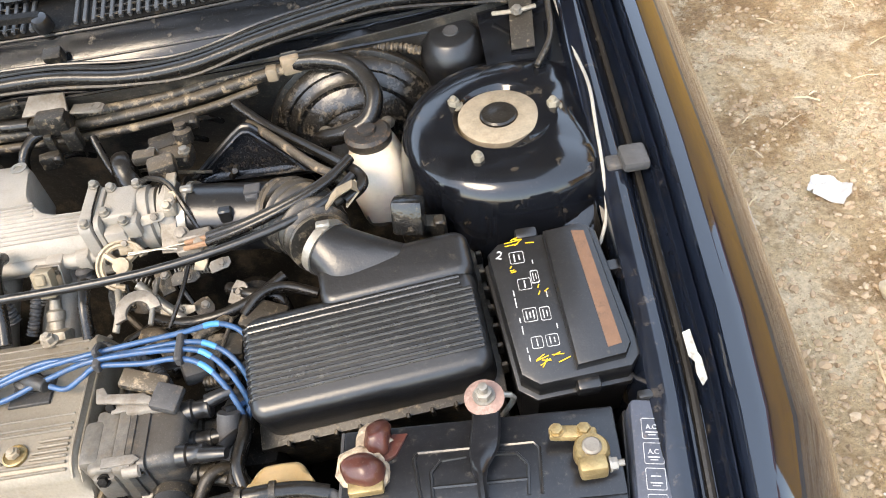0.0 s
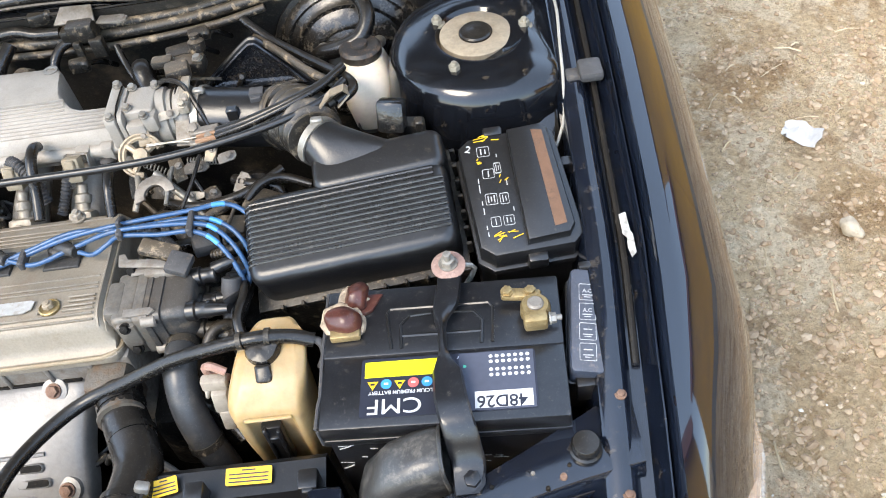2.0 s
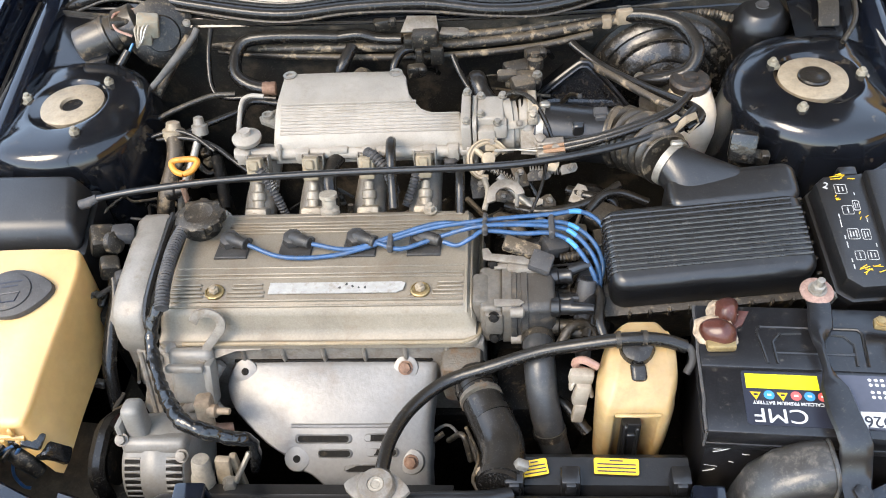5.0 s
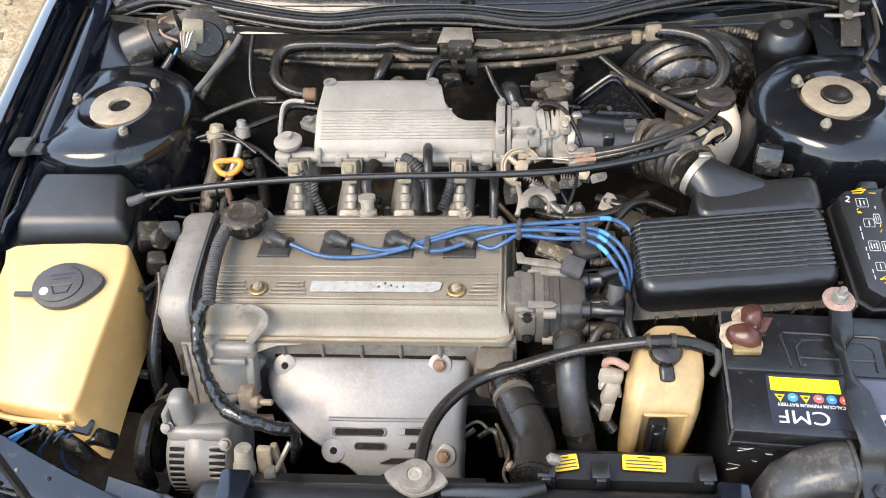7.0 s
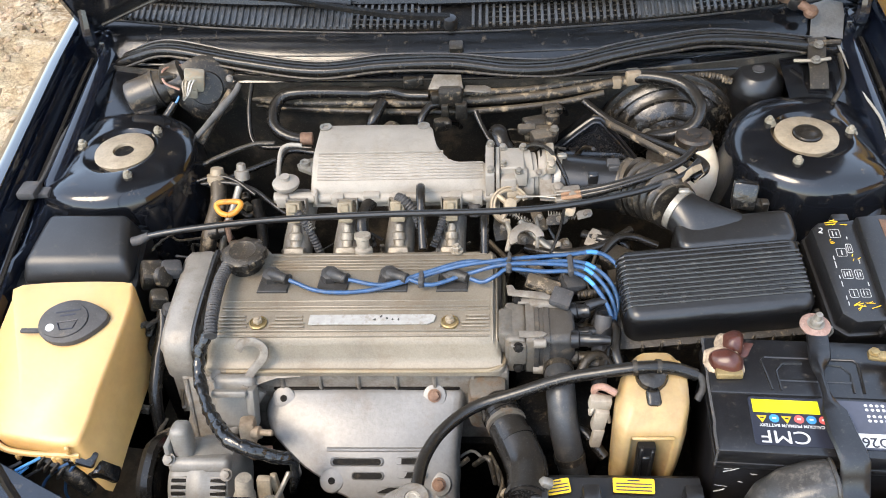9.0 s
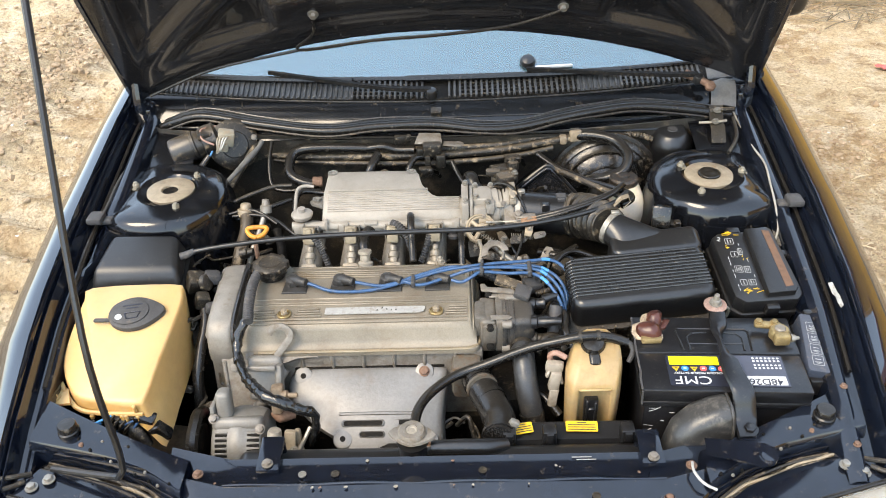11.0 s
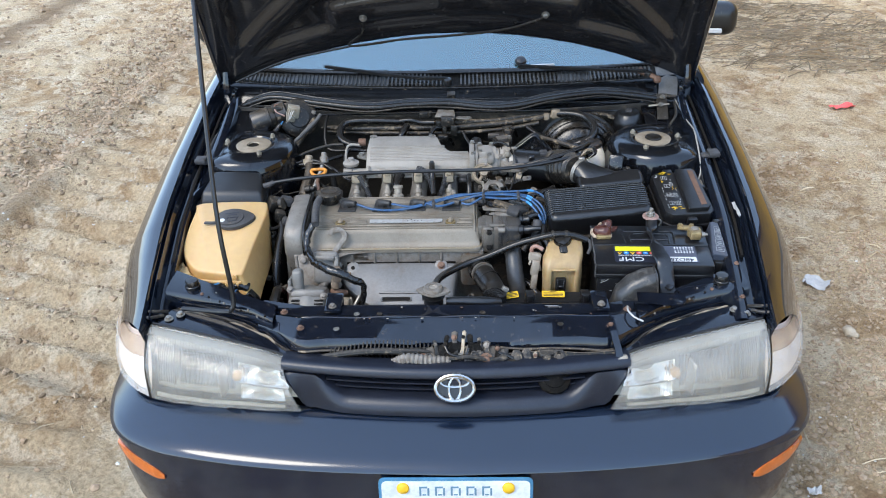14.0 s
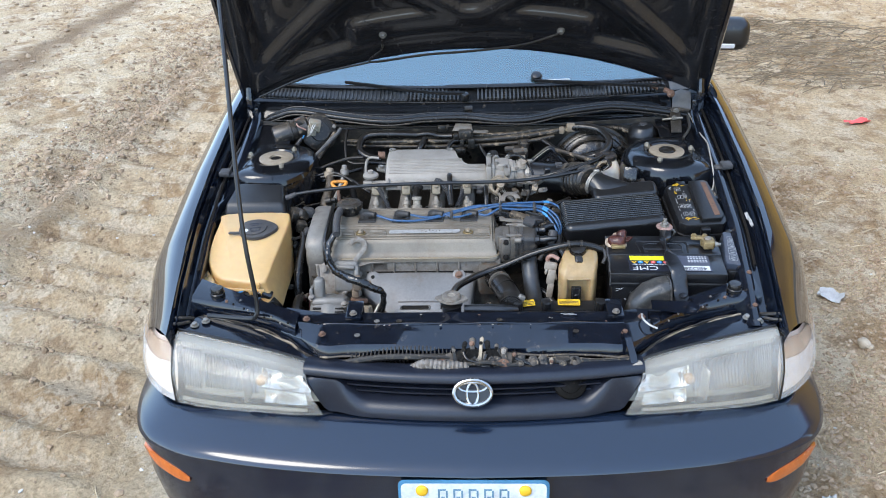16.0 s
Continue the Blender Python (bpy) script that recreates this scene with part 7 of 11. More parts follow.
lathe(b, [(0.002, 0), (0.0130, 0.001), (0.0150, 0.006), (0.0150, 0.030), (0.0128, 0.034), (0.0120, 0.058), (0.0100, 0.062), (0.001, 0.062)], (-0.290, 0.392, 0.604), (0.12, 0.22, 1), 20)
part("condenser", b, BEIGE, alternator, "dusty grey suppressor can")
b = BM()
rbox(b, (-0.262, 0.405, 0.622), (0.020, 0.012, 0.070), 0.004, 2, (-10, 6, 0))
rbox(b, (-0.246, 0.412, 0.612), (0.010, 0.010, 0.080), 0.003, 2, (-10, -4, 0))
part("stay", b, MOUNT, alternator, "tan dust-coated stay bracket")
b = BM()
bolt(b, (-0.254, 0.398, 0.620), (0.2, -0.9, 0.4), 0.0080, 0.012, 1.3)
tube(b, [(-0.246, 0.398, 0.622), (-0.236, 0.405, 0.640), (-0.226, 0.42, 0.655)], 0.0036, 8, 3)
part("stay_bolt", b, STEEL, alternator)
# cast arm between the head and the alternator, and a stained sender with its stud
b = BM()
rbox(b, (-0.318, 0.526, 0.672), (0.060, 0.022, 0.080), 0.009, 3, (-28, 0, 0))
rbox(b, (-0.290, 0.512, 0.676), (0.012, 0.026, 0.060), 0.004, 2, (-28, 0, 0))
rbox(b, (-0.318, 0.512, 0.706), (0.050, 0.012, 0.010), 0.003, 2, (-28, 0, 0))
part("cast_arm", b, ALTCAST, engine, "smooth grey cast mounting arm")
b = BM()
rbox(b, (-0.283, 0.462, 0.690), (0.022, 0.026, 0.036), 0.006, 2, (-18, 0, 8))
lathe(b, [(0.0085, 0), (0.0085, 0.010), (0.0045, 0.012), (0.0045, 0.026), (0.0036, 0.028)], (-0.275, 0.456, 0.694), (1, -0.1, 0.1), 14)
rbox(b, (-0.288, 0.462, 0.664), (0.018, 0.016, 0.026), 0.004, 2, (-18, 0, 0))
part("stained_sender", b, material("rust_stained_casting", (0.20, 0.145, 0.095), 0.55, 0.15, (0.13, 0.062, 0.025), 0.45, 50, 0.25, 0.0005, 200, contrast=0.3), engine, "rust-stained sender block with a threaded stud")
b = BM()
lathe(b, [(0.03, 0), (0.034, 0.002), (0.030, 0.010), (0.034, 0.018), (0.03, 0.02)], (-0.440, 0.442, 0.598), (1, 0, 0), 24)
part("pulley", b, DARK, alternator)
b = BM()
tube(b, [(-0.430, 0.395, 0.575), (-0.430, 0.402, 0.622), (-0.429, 0.430, 0.644), (-0.428, 0.48, 0.636), (-0.428, 0.60, 0.50), (-0.43, 0.66, 0.42)], 0.011, 8, 4)
part("drive_belt", b, RUBBER, engine, "black drive belt")
b = BM()
tube(b, [(-0.405, 0.50, 0.64), (-0.408, 0.49, 0.60), (-0.41, 0.5, 0.55)], 0.007, 8, 4)
part("red_bar", b, material("red_oxide", (0.16, 0.05, 0.045), 0.6), engine)


# intake plenum
plenum = thing("intake_plenum", (-0.10, 0.92, 0.70), "silver-grey cast intake plenum with fine ribs", "intake manifold")
b = BM()
cols = [(-0.244, 0.980, 0.010), (-0.241, 0.986, 0.002), (-0.234, 0.988, 0), (-0.15, 0.988, 0), (-0.068, 0.986, 0), (-0.056, 0.981, 0), (-0.050, 0.970, 0), (-0.047, 0.950, 0), (-0.042, 0.926, 0), (-0.034, 0.908, 0), (-0.022, 0.896, 0), (-0.006, 0.890, 0), (0.034, 0.888, 0), (0.040, 0.886, 0.004)]


def slope_z(y):
    """Top of the plenum: flat at the back, the ribbed front slopes down."""
    return 0.834 if y > 0.902 else 0.834 - (0.902 - y) * 0.60


rows = []
for x, yb, drop in cols:
    row = [(x, yb + 0.002, 0.762), (x, yb, 0.820 - drop), (x, yb - 0.004, slope_z(yb - 0.004) - 0.003 - drop), (x, yb - 0.010, slope_z(yb - 0.010) - drop)]
    for k in np.linspace(0.2, 1, 6):
        y = yb - 0.010 + (0.858 - yb + 0.010) * k
        row.append((x, y, slope_z(y) - drop))
    row += [(x, 0.852, 0.799 - drop), (x, 0.849, 0.792 - drop), (x, 0.847, 0.765)]
    rows.append(row)
loft(b, rows)
for side in (rows[0], rows[-1]):
    b.faces.new([b.verts.new(p) for p in side])
plenum_body = part("plenum", b, PLENUM, plenum, "", 30)
for i in range(10):
    b = BM()
    y = 0.8605 + 0.0045 * i
    x1 = 0.034 if y < 0.884 else -0.030
    rbox(b, ((-0.233 + x1) / 2, y, slope_z(y) - 0.0012), (x1 + 0.233, 0.0022, 0.0062), 0.0007, 1)
    part("rib", b, PLENUM, plenum_body)
for p in ((-0.232, 0.975, 0.833), (-0.066, 0.974, 0.832)):
    b = BM()
    lathe(b, [(0.0105, -0.008), (0.0105, 0.003), (0.006, 0.003), (0.005, -0.001), (0.001, -0.001)], p, (0, 0, 1), 18)
    part("cap_bolt", b, STEEL, plenum)
b = BM()
plate(b, [(-0.002, 0.024), (-0.002, -0.022), (-0.026, -0.008), (-0.030, 0.002), (-0.024, 0.010)], 0.006, pose(-0.244, 0.905, 0.802), 0.001)
lathe(b, [(0.0085, 0), (0.0085, 0.008), (0.005, 0.008), (0.004, 0.005), (0.001, 0.005)], (-0.260, 0.906, 0.806), (0, 0, 1), 16)
part("end_lug", b, STEEL, plenum)
# runners down to the head
for i in range(4):
    x = -0.268 + 0.083 * i
    b = BM()
    tube(b, [(x + 0.006, 0.885, 0.760), (x + 0.003, 0.840, 0.742), (x, 0.795, 0.722), (x, 0.750, 0.690)], [0.022, 0.022, 0.024, 0.026], 14, 5)
    part("runner", b, ALU, plenum, "dirty cast intake runner")
    # injector with its plug
    b = BM()
    lathe(b, [(0.013, 0), (0.013, 0.012), (0.009, 0.014), (0.009, 0.030), (0.011, 0.032), (0.011, 0.042), (0.007, 0.045), (0.007, 0.056)], (x + 0.002, 0.765, 0.722), (0, 0.75, 0.66), 16)
    rbox(b, (x + 0.002, 0.768, 0.728), (0.034, 0.03, 0.03), 0.006, 2, (-40, 0, 0))
    injector = part("injector", b, BEIGE, plenum, "metal injector with brown connector")
    b = BM()
    rbox(b, (x + 0.002, 0.812, 0.784), (0.023, 0.018, 0.034), 0.003, 2, (-25, 0, 0))
    rbox(b, (x + 0.002, 0.807, 0.795), (0.014, 0.008, 0.014), 0.002, 1, (-25, 0, 0))
    part("connector", b, material("tan_connector", (0.20, 0.165, 0.11), 0.5, 0, DUST, 0.3, 40), injector)
# fuel rail
b = BM()
tube(b, [(-0.305, 0.852, 0.782), (0.0, 0.846, 0.782), (0.030, 0.846, 0.782)], 0.0095, 12, 1, smooth=False)
for x in (-0.29, -0.20, -0.10, -0.01):
    rbox(b, (x, 0.848, 0.782), (0.022, 0.024, 0.022), 0.004, 2)
rbox(b, (0.025, 0.846, 0.782), (0.016, 0.024, 0.024), 0.003, 2)
rbox(b, (-0.145, 0.846, 0.790), (0.028, 0.014, 0.008), 0.003, 2)
rbox(b, (-0.235, 0.847, 0.788), (0.007, 0.020, 0.022), 0.002, 1)
lathe(b, [(0.012, -0.012), (0.012, 0.004), (0.009, 0.006), (0.009, 0.016), (0.013, 0.017), (0.013, 0.022), (0.006, 0.023)], (0.028, 0.846, 0.783), (1, 0, 0), 14)
rail = part("fuel_rail", b, PLENUM, plenum, "silver fuel rail")
for i in range(4):
    x = -0.266 + 0.083 * i
    b = BM()
    for d in (-0.0155, 0.0155):
        rbox(b, (x + d, 0.833, 0.776), (0.0022, 0.020, 0.030), 0.0008, 1, (-25, 0, 0))
    rbox(b, (x, 0.838, 0.788), (0.033, 0.014, 0.0022), 0.0008, 1, (-25, 0, 0))
    part("bracket", b, ALU, rail)
    b = BM()
    plate(b, round_rect(0.013, 0.019, 0.006, 4), 0.003, frame_at((x, 0.752, 0.7395), (1, 0, 0), (0, -0.55, 0.83)), 0.001)
    part("boss", b, BEIGE, rail)
for p, q in (((-0.262, 0.826, 0.786), (-0.236, 0.790, 0.764)), ((-0.094, 0.832, 0.790), (-0.066, 0.808, 0.770)), ((-0.010, 0.830, 0.788), (-0.030, 0.798, 0.764))):
    p, q = Vector(p), Vector(q)
    ax = (q - p).normalized()
    u = ax.orthogonal().normalized()
    w = ax.cross(u)
    b = BM()
    n_ = 120
    tube(b, [p.lerp(q, i / n_) + 0.0058 * (u * math.cos(i * 0.62) + w * math.sin(i * 0.62)) for i in range(n_ + 1)], 0.0011, 5, 1, smooth=False)
    part("spring", b, STEEL, rail, "bright coiled wire guard")
b = BM()
lathe(b, [(0.007, 0), (0.007, 0.006), (0.020, 0.008), (0.022, 0.012), (0.022, 0.016), (0.016, 0.020), (0.008, 0.021), (0.008, 0.028), (0.001, 0.028)], (-0.285, 0.862, 0.790), (0, 0, 1), 20)
part("damper", b, PLENUM, plenum, "round fuel pulsation damper")
# throttle body
b = BM()
plate(b, round_rect(0.078, 0.086, 0.010, 4), 0.014, frame_at((0.038, 0.878, 0.794), (0, 1, 0), (1, 0, 0)), 0.002)
plate(b, round_rect(0.074, 0.082, 0.012, 4), 0.006, frame_at((0.054, 0.879, 0.794), (0, 1, 0), (1, 0, 0)), 0.001)
lathe(b, [(0.030, 0), (0.034, 0.002), (0.034, 0.034), (0.039, 0.038), (0.0405, 0.042), (0.0405, 0.052), (0.036, 0.054), (0.036, 0.060)], (0.058, 0.884, 0.792), (1, 0.10, 0), 28)
rbox(b, (0.080, 0.882, 0.822), (0.040, 0.054, 0.022), 0.004, 3)
rbox(b, (0.094, 0.854, 0.816), (0.020, 0.022, 0.026), 0.004, 2)
rbox(b, (0.074, 0.850, 0.800), (0.026, 0.020, 0.040), 0.004, 2)
lathe(b, [(0.036, 0), (0.038, 0.002), (0.040, 0.010), (0.038, 0.018), (0.036, 0.020)], (0.121, 0.892, 0.791), (1, 0, 0), 28)
throttle = part("throttle_body", b, PLENUM, plenum, "cast throttle body")
b = BM()
rbox(b, (0.128, 0.925, 0.838), (0.034, 0.03, 0.022), 0.006, 2, (0, 0, 15))
rbox(b, (0.105, 0.945, 0.842), (0.03, 0.018, 0.014), 0.004, 2)
part("sensor", b, RUSTY_RUBBER, throttle, "dirty throttle sensor")
for x, y, z in ((0.066, 0.905, 0.834), (0.066, 0.862, 0.834), (0.098, 0.905, 0.834), (0.090, 0.846, 0.830), (0.046, 0.846, 0.834), (0.046, 0.910, 0.838)):
    b = BM()
    bolt(b, (x, y, z), (0, -0.2, 1), 0.0052, 0.005, 1.3)
    part("screw", b, STEEL, throttle)
b = BM()
tube(b, [(0.050, 0.842, 0.80), (0.0525, 0.850, 0.834), (0.0525, 0.880, 0.8385), (0.0525, 0.908, 0.838)], 0.0012, 6, 2)
part("gasket", b, DARK, throttle)
b = BM()
rbox(b, (0.1405, 0.890, 0.834), (0.013, 0.046, 0.004), 0.0015, 1, (6, 0, 0))
rbox(b, (0.1405, 0.864, 0.824), (0.015, 0.018, 0.014), 0.003, 2)
bolt(b, (0.1405, 0.860, 0.830), (0, -0.5, 1), 0.0048, 0.006, 1.3)
part("clamp_strap", b, BEIGE, throttle, "dusty pale clamp strap")
for i in range(3):
    b = BM()
    lathe(b, [(0.036, -0.003), (0.0405, -0.0012), (0.0405, 0.0012), (0.036, 0.003)], (0.126 + 0.0075 * i + (0.012 if i > 1 else 0), 0.896, 0.790), (1, 0, 0), 26)
    part("collar_ridge", b, (DARK, MOUNT, DARK)[i], throttle)
b = BM()
_cm = frame_at((0.075, 0.822, 0.782), (1, 0, 0), (0.1, -0.62, 0.78))
for hh in (0.0, 0.007):
    tube(b, [_cm @ Vector((0.029 * math.cos(a), 0.029 * math.sin(a), hh)) for a in np.linspace(radians(20), radians(270), 24)], 0.0022, 6, 1, smooth=False)
tube(b, [_cm @ Vector((0.025 * math.cos(a), 0.025 * math.sin(a), 0.0035)) for a in np.linspace(radians(20), radians(270), 24)], 0.0034, 6, 1, smooth=False)
for a in (40, 140, 240):
    tube(b, [_cm @ Vector((0, 0, 0.004)), _cm @ Vector((0.026 * math.cos(radians(a)), 0.026 * math.sin(radians(a)), 0.0035))], 0.0045, 6, 1, smooth=False)
plate(b, ngon(12, 0.010), 0.014, frame_at((0.075, 0.822, 0.782), (1, 0, 0), (0.1, -0.62, 0.78)), 0.001)
part("throttle_cam", b, MOUNT, throttle, "brassy throttle cable quadrant")
b = BM()
plate(b, [(-0.012, -0.02), (0.045, -0.022), (0.06, -0.01), (0.058, 0.008), (0.03, 0.012), (0.02, 0.03), (0.0, 0.032), (-0.012, 0.02)], 0.003, frame_at((0.135, 0.845, 0.796), (1, 0, 0), (0.1, -0.5, 0.86)), 0.0006)
rbox(b, (0.165, 0.835, 0.80), (0.04, 0.014, 0.012), 0.002, 1, (0, 0, 6))
rbox(b, (0.160, 0.818, 0.796), (0.03, 0.010, 0.010), 0.002, 1, (0, 0, 8))
bolt(b, (0.150, 0.838, 0.804), (0, -0.4, 0.9), 0.007, 0.005, 1.4)
bolt(b, (0.172, 0.822, 0.800), (0, -0.4, 0.9), 0.006, 0.005, 1.4)
part("cable_bracket", b, ALU_DIRTY, throttle, "steel cable bracket")
b = BM()
tube(b, [(0.100, 0.905, 0.836), (0.118, 0.902, 0.842), (0.14, 0.89, 0.838), (0.158, 0.862, 0.82), (0.168, 0.848, 0.80)], 0.0035, 8, 6)
part("vacuum_hose", b, RUBBER, throttle)

# ---- air filter box and intake tract ----
airbox = thing("air_filter_box", (0.36, 0.67, 0.60), "black ribbed plastic air filter box, lightly scuffed", "air filter box")
am = frame_at((0.236, 0.590, 0.765), (0.244, 0.012, 0.014), (-0.055, -0.30, 1))
b = BM()
def lid_block(x0, y0, x1, y1, top, r):
    plate(b, [(x + (x0 + x1) / 2, y + (y0 + y1) / 2) for x, y in round_rect(x1 - x0, y1 - y0, r + 0.004, 4)], 0.062, am @ Matrix.Translation((0, 0, top - 0.062)), r, 6)


lid_block(-0.003, -0.002, 0.252, 0.116, 0.0, 0.0150)
lid_block(0.086, 0.102, 0.2535, 0.160, 0.0016, 0.0125)
airlid = part("lid", b, PLASTIC, airbox)
for i in range(12):
    b = BM()
    y = 0.023 + 0.0072 * i
    x1 = 0.2475 if i < 10 else 0.238
    prof = [(-0.0030, -0.034), (-0.0034, -0.018), (-0.0012, -0.0075), (0.0050, -0.0018), (0.0120, 0.0002), (0.024, 0.0008), (x1 - 0.020, 0.0008), (x1 - 0.008, -0.0006), (x1 - 0.001, -0.0045)]
    tube(b, [(x, y, z) for x, z in prof], [0.0012, 0.0015, 0.0018, 0.0020, 0.0020, 0.0020, 0.0020, 0.0017, 0.0010], 8, 3)
    bmesh.ops.transform(b, matrix=am, verts=b.verts)
    part("rib", b, SCUFFED, airlid)
b = BM()
_l2 = [(-0.012, -0.012), (0.257, -0.012), (0.264, 0.152), (0.250, 0.168), (0.098, 0.166), (0.078, 0.124), (-0.012, 0.120)]
plate(b, _l2, 0.009, am @ Matrix.Translation((0, 0, -0.074)), 0.002)
plate(b, [(x * 0.97, y * 0.97) for x, y in _l2], 0.10, am @ Matrix.Translation((0.003, 0.003, -0.174)), 0)
part("case", b, DUSTY, airbox)
for i in range(9):
    b = BM()
    rbox(b, (0.02 + i * 0.026, -0.013, -0.066), (0.004, 0.006, 0.018), 0.001, 1)
    bmesh.ops.transform(b, matrix=am, verts=b.verts)
    part("case_tab", b, DUSTY, airbox)
for i in range(7):
    b = BM()
    rbox(b, (0.261, 0.012 + i * 0.022, -0.052), (0.007, 0.005, 0.026), 0.001, 1)
    bmesh.ops.transform(b, matrix=am, verts=b.verts)
    part("case_tab", b, DUSTY, airbox)
# outlet: a round mouth that widens into the lid's raised back
_c0, _d0 = Vector((0.324, 0.772, 0.811)), Vector((-0.70, 0.70, 0.12)).normalized()
_u0 = Vector((0.70, 0.70, 0.0)).normalized()
_w0 = _d0.cross(_u0)
b = BM()
rows = []
for k in np.linspace(0, 1, 14):
    e = k * k * (3 - 2 * k)
    ring = []
    for a in np.linspace(0, 2 * math.pi, 36, endpoint=False):
        ca, sa = math.cos(a), math.sin(a)
        p0 = _c0 + 0.0305 * (ca * _u0 - sa * _w0) - _d0 * 0.036 * k
        sx, sz = math.copysign(abs(ca) ** 0.55, ca), math.copysign(abs(sa) ** 0.55, sa)
        p1 = am @ Vector((0.158 + 0.062 * sx, 0.136 + 0.010 * sx, -0.029 + 0.029 * sz))
        ring.append(p0.lerp(p1, e * 0.8 + 0.2 * k))
    rows.append(ring)
loft(b, rows, closed=True, cap=True)
part("outlet_neck", b, PLASTIC, airbox)
tract = thing("intake_hose", (0.25, 0.88, 0.75), "black intake duct with a convoluted rubber bellows", "hose")
b = BM()
tube(b, [(0.146, 0.888, 0.786), (0.20, 0.879, 0.782), (0.270, 0.869, 0.780)], [0.040, 0.0415, 0.0405], 28, 4)
rbox(b, (0.205, 0.850, 0.812), (0.016, 0.012, 0.02), 0.002, 1)
part("duct", b, PLASTIC, tract)
b = BM()
tube(b, [(0.262, 0.870, 0.780), (0.279, 0.860, 0.785), (0.297, 0.836, 0.795), (0.310, 0.806, 0.804), (0.320, 0.777, 0.811)], [0.040, 0.0415, 0.0400, 0.0355, 0.0305], 28, 14, wave=0.0062, every=0.0165)
part("bellows", b, BELLOWS, tract, "dusty black rubber bellows")
b = BM()
lathe(b, [(0.0405, -0.007), (0.0440, -0.006), (0.0455, -0.001), (0.0440, 0.006), (0.0410, 0.008)], (0.264, 0.8695, 0.780), (0.90, -0.40, 0.15), 28)
part("cuff", b, RUSTY_RUBBER, tract, "dust-caked end cuff of the bellows")
b = BM()
rbox(b, (0.238, 0.874, 0.8225), (0.020, 0.016, 0.010), 0.002, 2)
rbox(b, (0.238, 0.862, 0.8185), (0.016, 0.006, 0.014), 0.0015, 1)
part("duct_clip", b, GREYCAP, tract, "grey plastic clip on the duct")
for c, d, r in (((0.324, 0.772, 0.811), (-0.70, 0.70, 0.12), 0.0312), ((0.155, 0.8865, 0.785), (1, -0.15, 0), 0.0415)):
    b = BM()
    lathe(b, [(r, -0.005), (r + 0.002, -0.005), (r + 0.002, 0.005), (r, 0.005)], c, d, 28)
    rbox(b, (c[0] + 0.004, c[1], c[2] + r + 0.003), (0.016, 0.010, 0.008), 0.002, 1)
    part("hose_clamp", b, STEEL, tract, "steel hose clamp")
resonator = thing("air_resonator", (0.21, 0.97, 0.72), "glossy black triangular resonator chamber", "resonator")
RESO = [((0.148, 0.966, 0.768), (0.278, 0.972, 0.756), (0.286, 0.974, 0.762), (0.236, 0.984, 0.820), (0.224, 0.986, 0.828), (0.208, 0.985, 0.822), (0.146, 0.968, 0.776))]
b = BM()
_front = [Vector(p) for p in RESO[0]]
_mid = sum(_front, Vector()) / len(_front)
_nor = Vector((0.0, -0.93, 0.37))
loft(b, [[_mid + (p - _mid) * k + _nor * d for p in smooth_line([*_front, _front[0]], 4)[:-1]] for k, d in ((1.06, -0.07), (1.02, -0.006), (0.97, 0.002), (0.90, 0.003), (0.80, -0.003), (0.55, -0.006))], closed=True, cap=True)
part("chamber", b, material("satin_chamber", (0.009, 0.0095, 0.011), 0.16, 0, DUST, 0.16, 60, 0.2, 0.0003, 200, contrast=0.3), resonator, "", 50)
b = BM()
tube(b, [_mid + (p - _mid) * 1.05 + _nor * -0.008 for p in smooth_line([*_front, _front[0]], 4)], 0.0042, 8, 1, smooth=False)
part("rim", b, PLASTIC, resonator)

# ---- fuse box and relay box ----
fuse = thing("fuse_box", (0.55, 0.66, 0.66), "black fuse box with white printed pictograms and yellow scratches", "fuse box")
fm = frame_at((0.510, 0.5690, 0.7830), (1, 0.02, 0.0), (0.02, -0.257, 1)) @ Matrix.Diagonal((1.17, 1.09, 1, 1))
FO = [(0.0, 0.012), (0.014, 0.0), (0.092, 0.004), (0.103, 0.016), (0.092, 0.146), (0.085, 0.155), (0.003, 0.148), (-0.008, 0.138)]
b = BM()
plate(b, FO, 0.030, fm @ Matrix.Translation((0, 0, -0.030)), 0.004)
fuselid = part("lid", b, PLASTIC, fuse)
b = BM()
plate(b, [(0.046, 0.008), (0.088, 0.012), (0.094, 0.022), (0.085, 0.144), (0.078, 0.151), (0.044, 0.148)], 0.014, fm @ Matrix.Translation((0, 0, -0.001)), 0.004)
part("raised_lid", b, PLASTIC, fuse)
# brown reflection on the lid's slope, painted as a thin flat strip
b = BM()
plate(b, [(0.074, 0.020), (0.086, 0.022), (0.079, 0.140), (0.068, 0.142)], 0.0008, fm @ Matrix.Translation((0, 0, 0.0128)))
part("reflected_strip", b, material("brown_reflection", (0.11, 0.055, 0.028), 0.5, 0, (0.05, 0.03, 0.02), 0.3, 40), fuse, "brown reflection painted on the raised lid")
b = BM()
plate(b, [(x * 1.05 - 0.003, y * 1.04 - 0.004) for x, y in FO], 0.010, fm @ Matrix.Translation((0, 0, -0.042)), 0.002)
plate(b, FO, 0.09, fm @ Matrix.Translation((0, 0, -0.130)), 0)
part("case", b, PLASTIC, fuse)
for p in ((0.03, 0.155, -0.01), (0.055, -0.002, -0.02), (0.10, 0.05, -0.02), (0.097, 0.11, -0.02)):
    b = BM()
    rbox(b, p, (0.020, 0.012, 0.022), 0.003, 2)
    bmesh.ops.transform(b, matrix=fm, verts=b.verts)
    part("clip", b, PLASTIC, fuse)
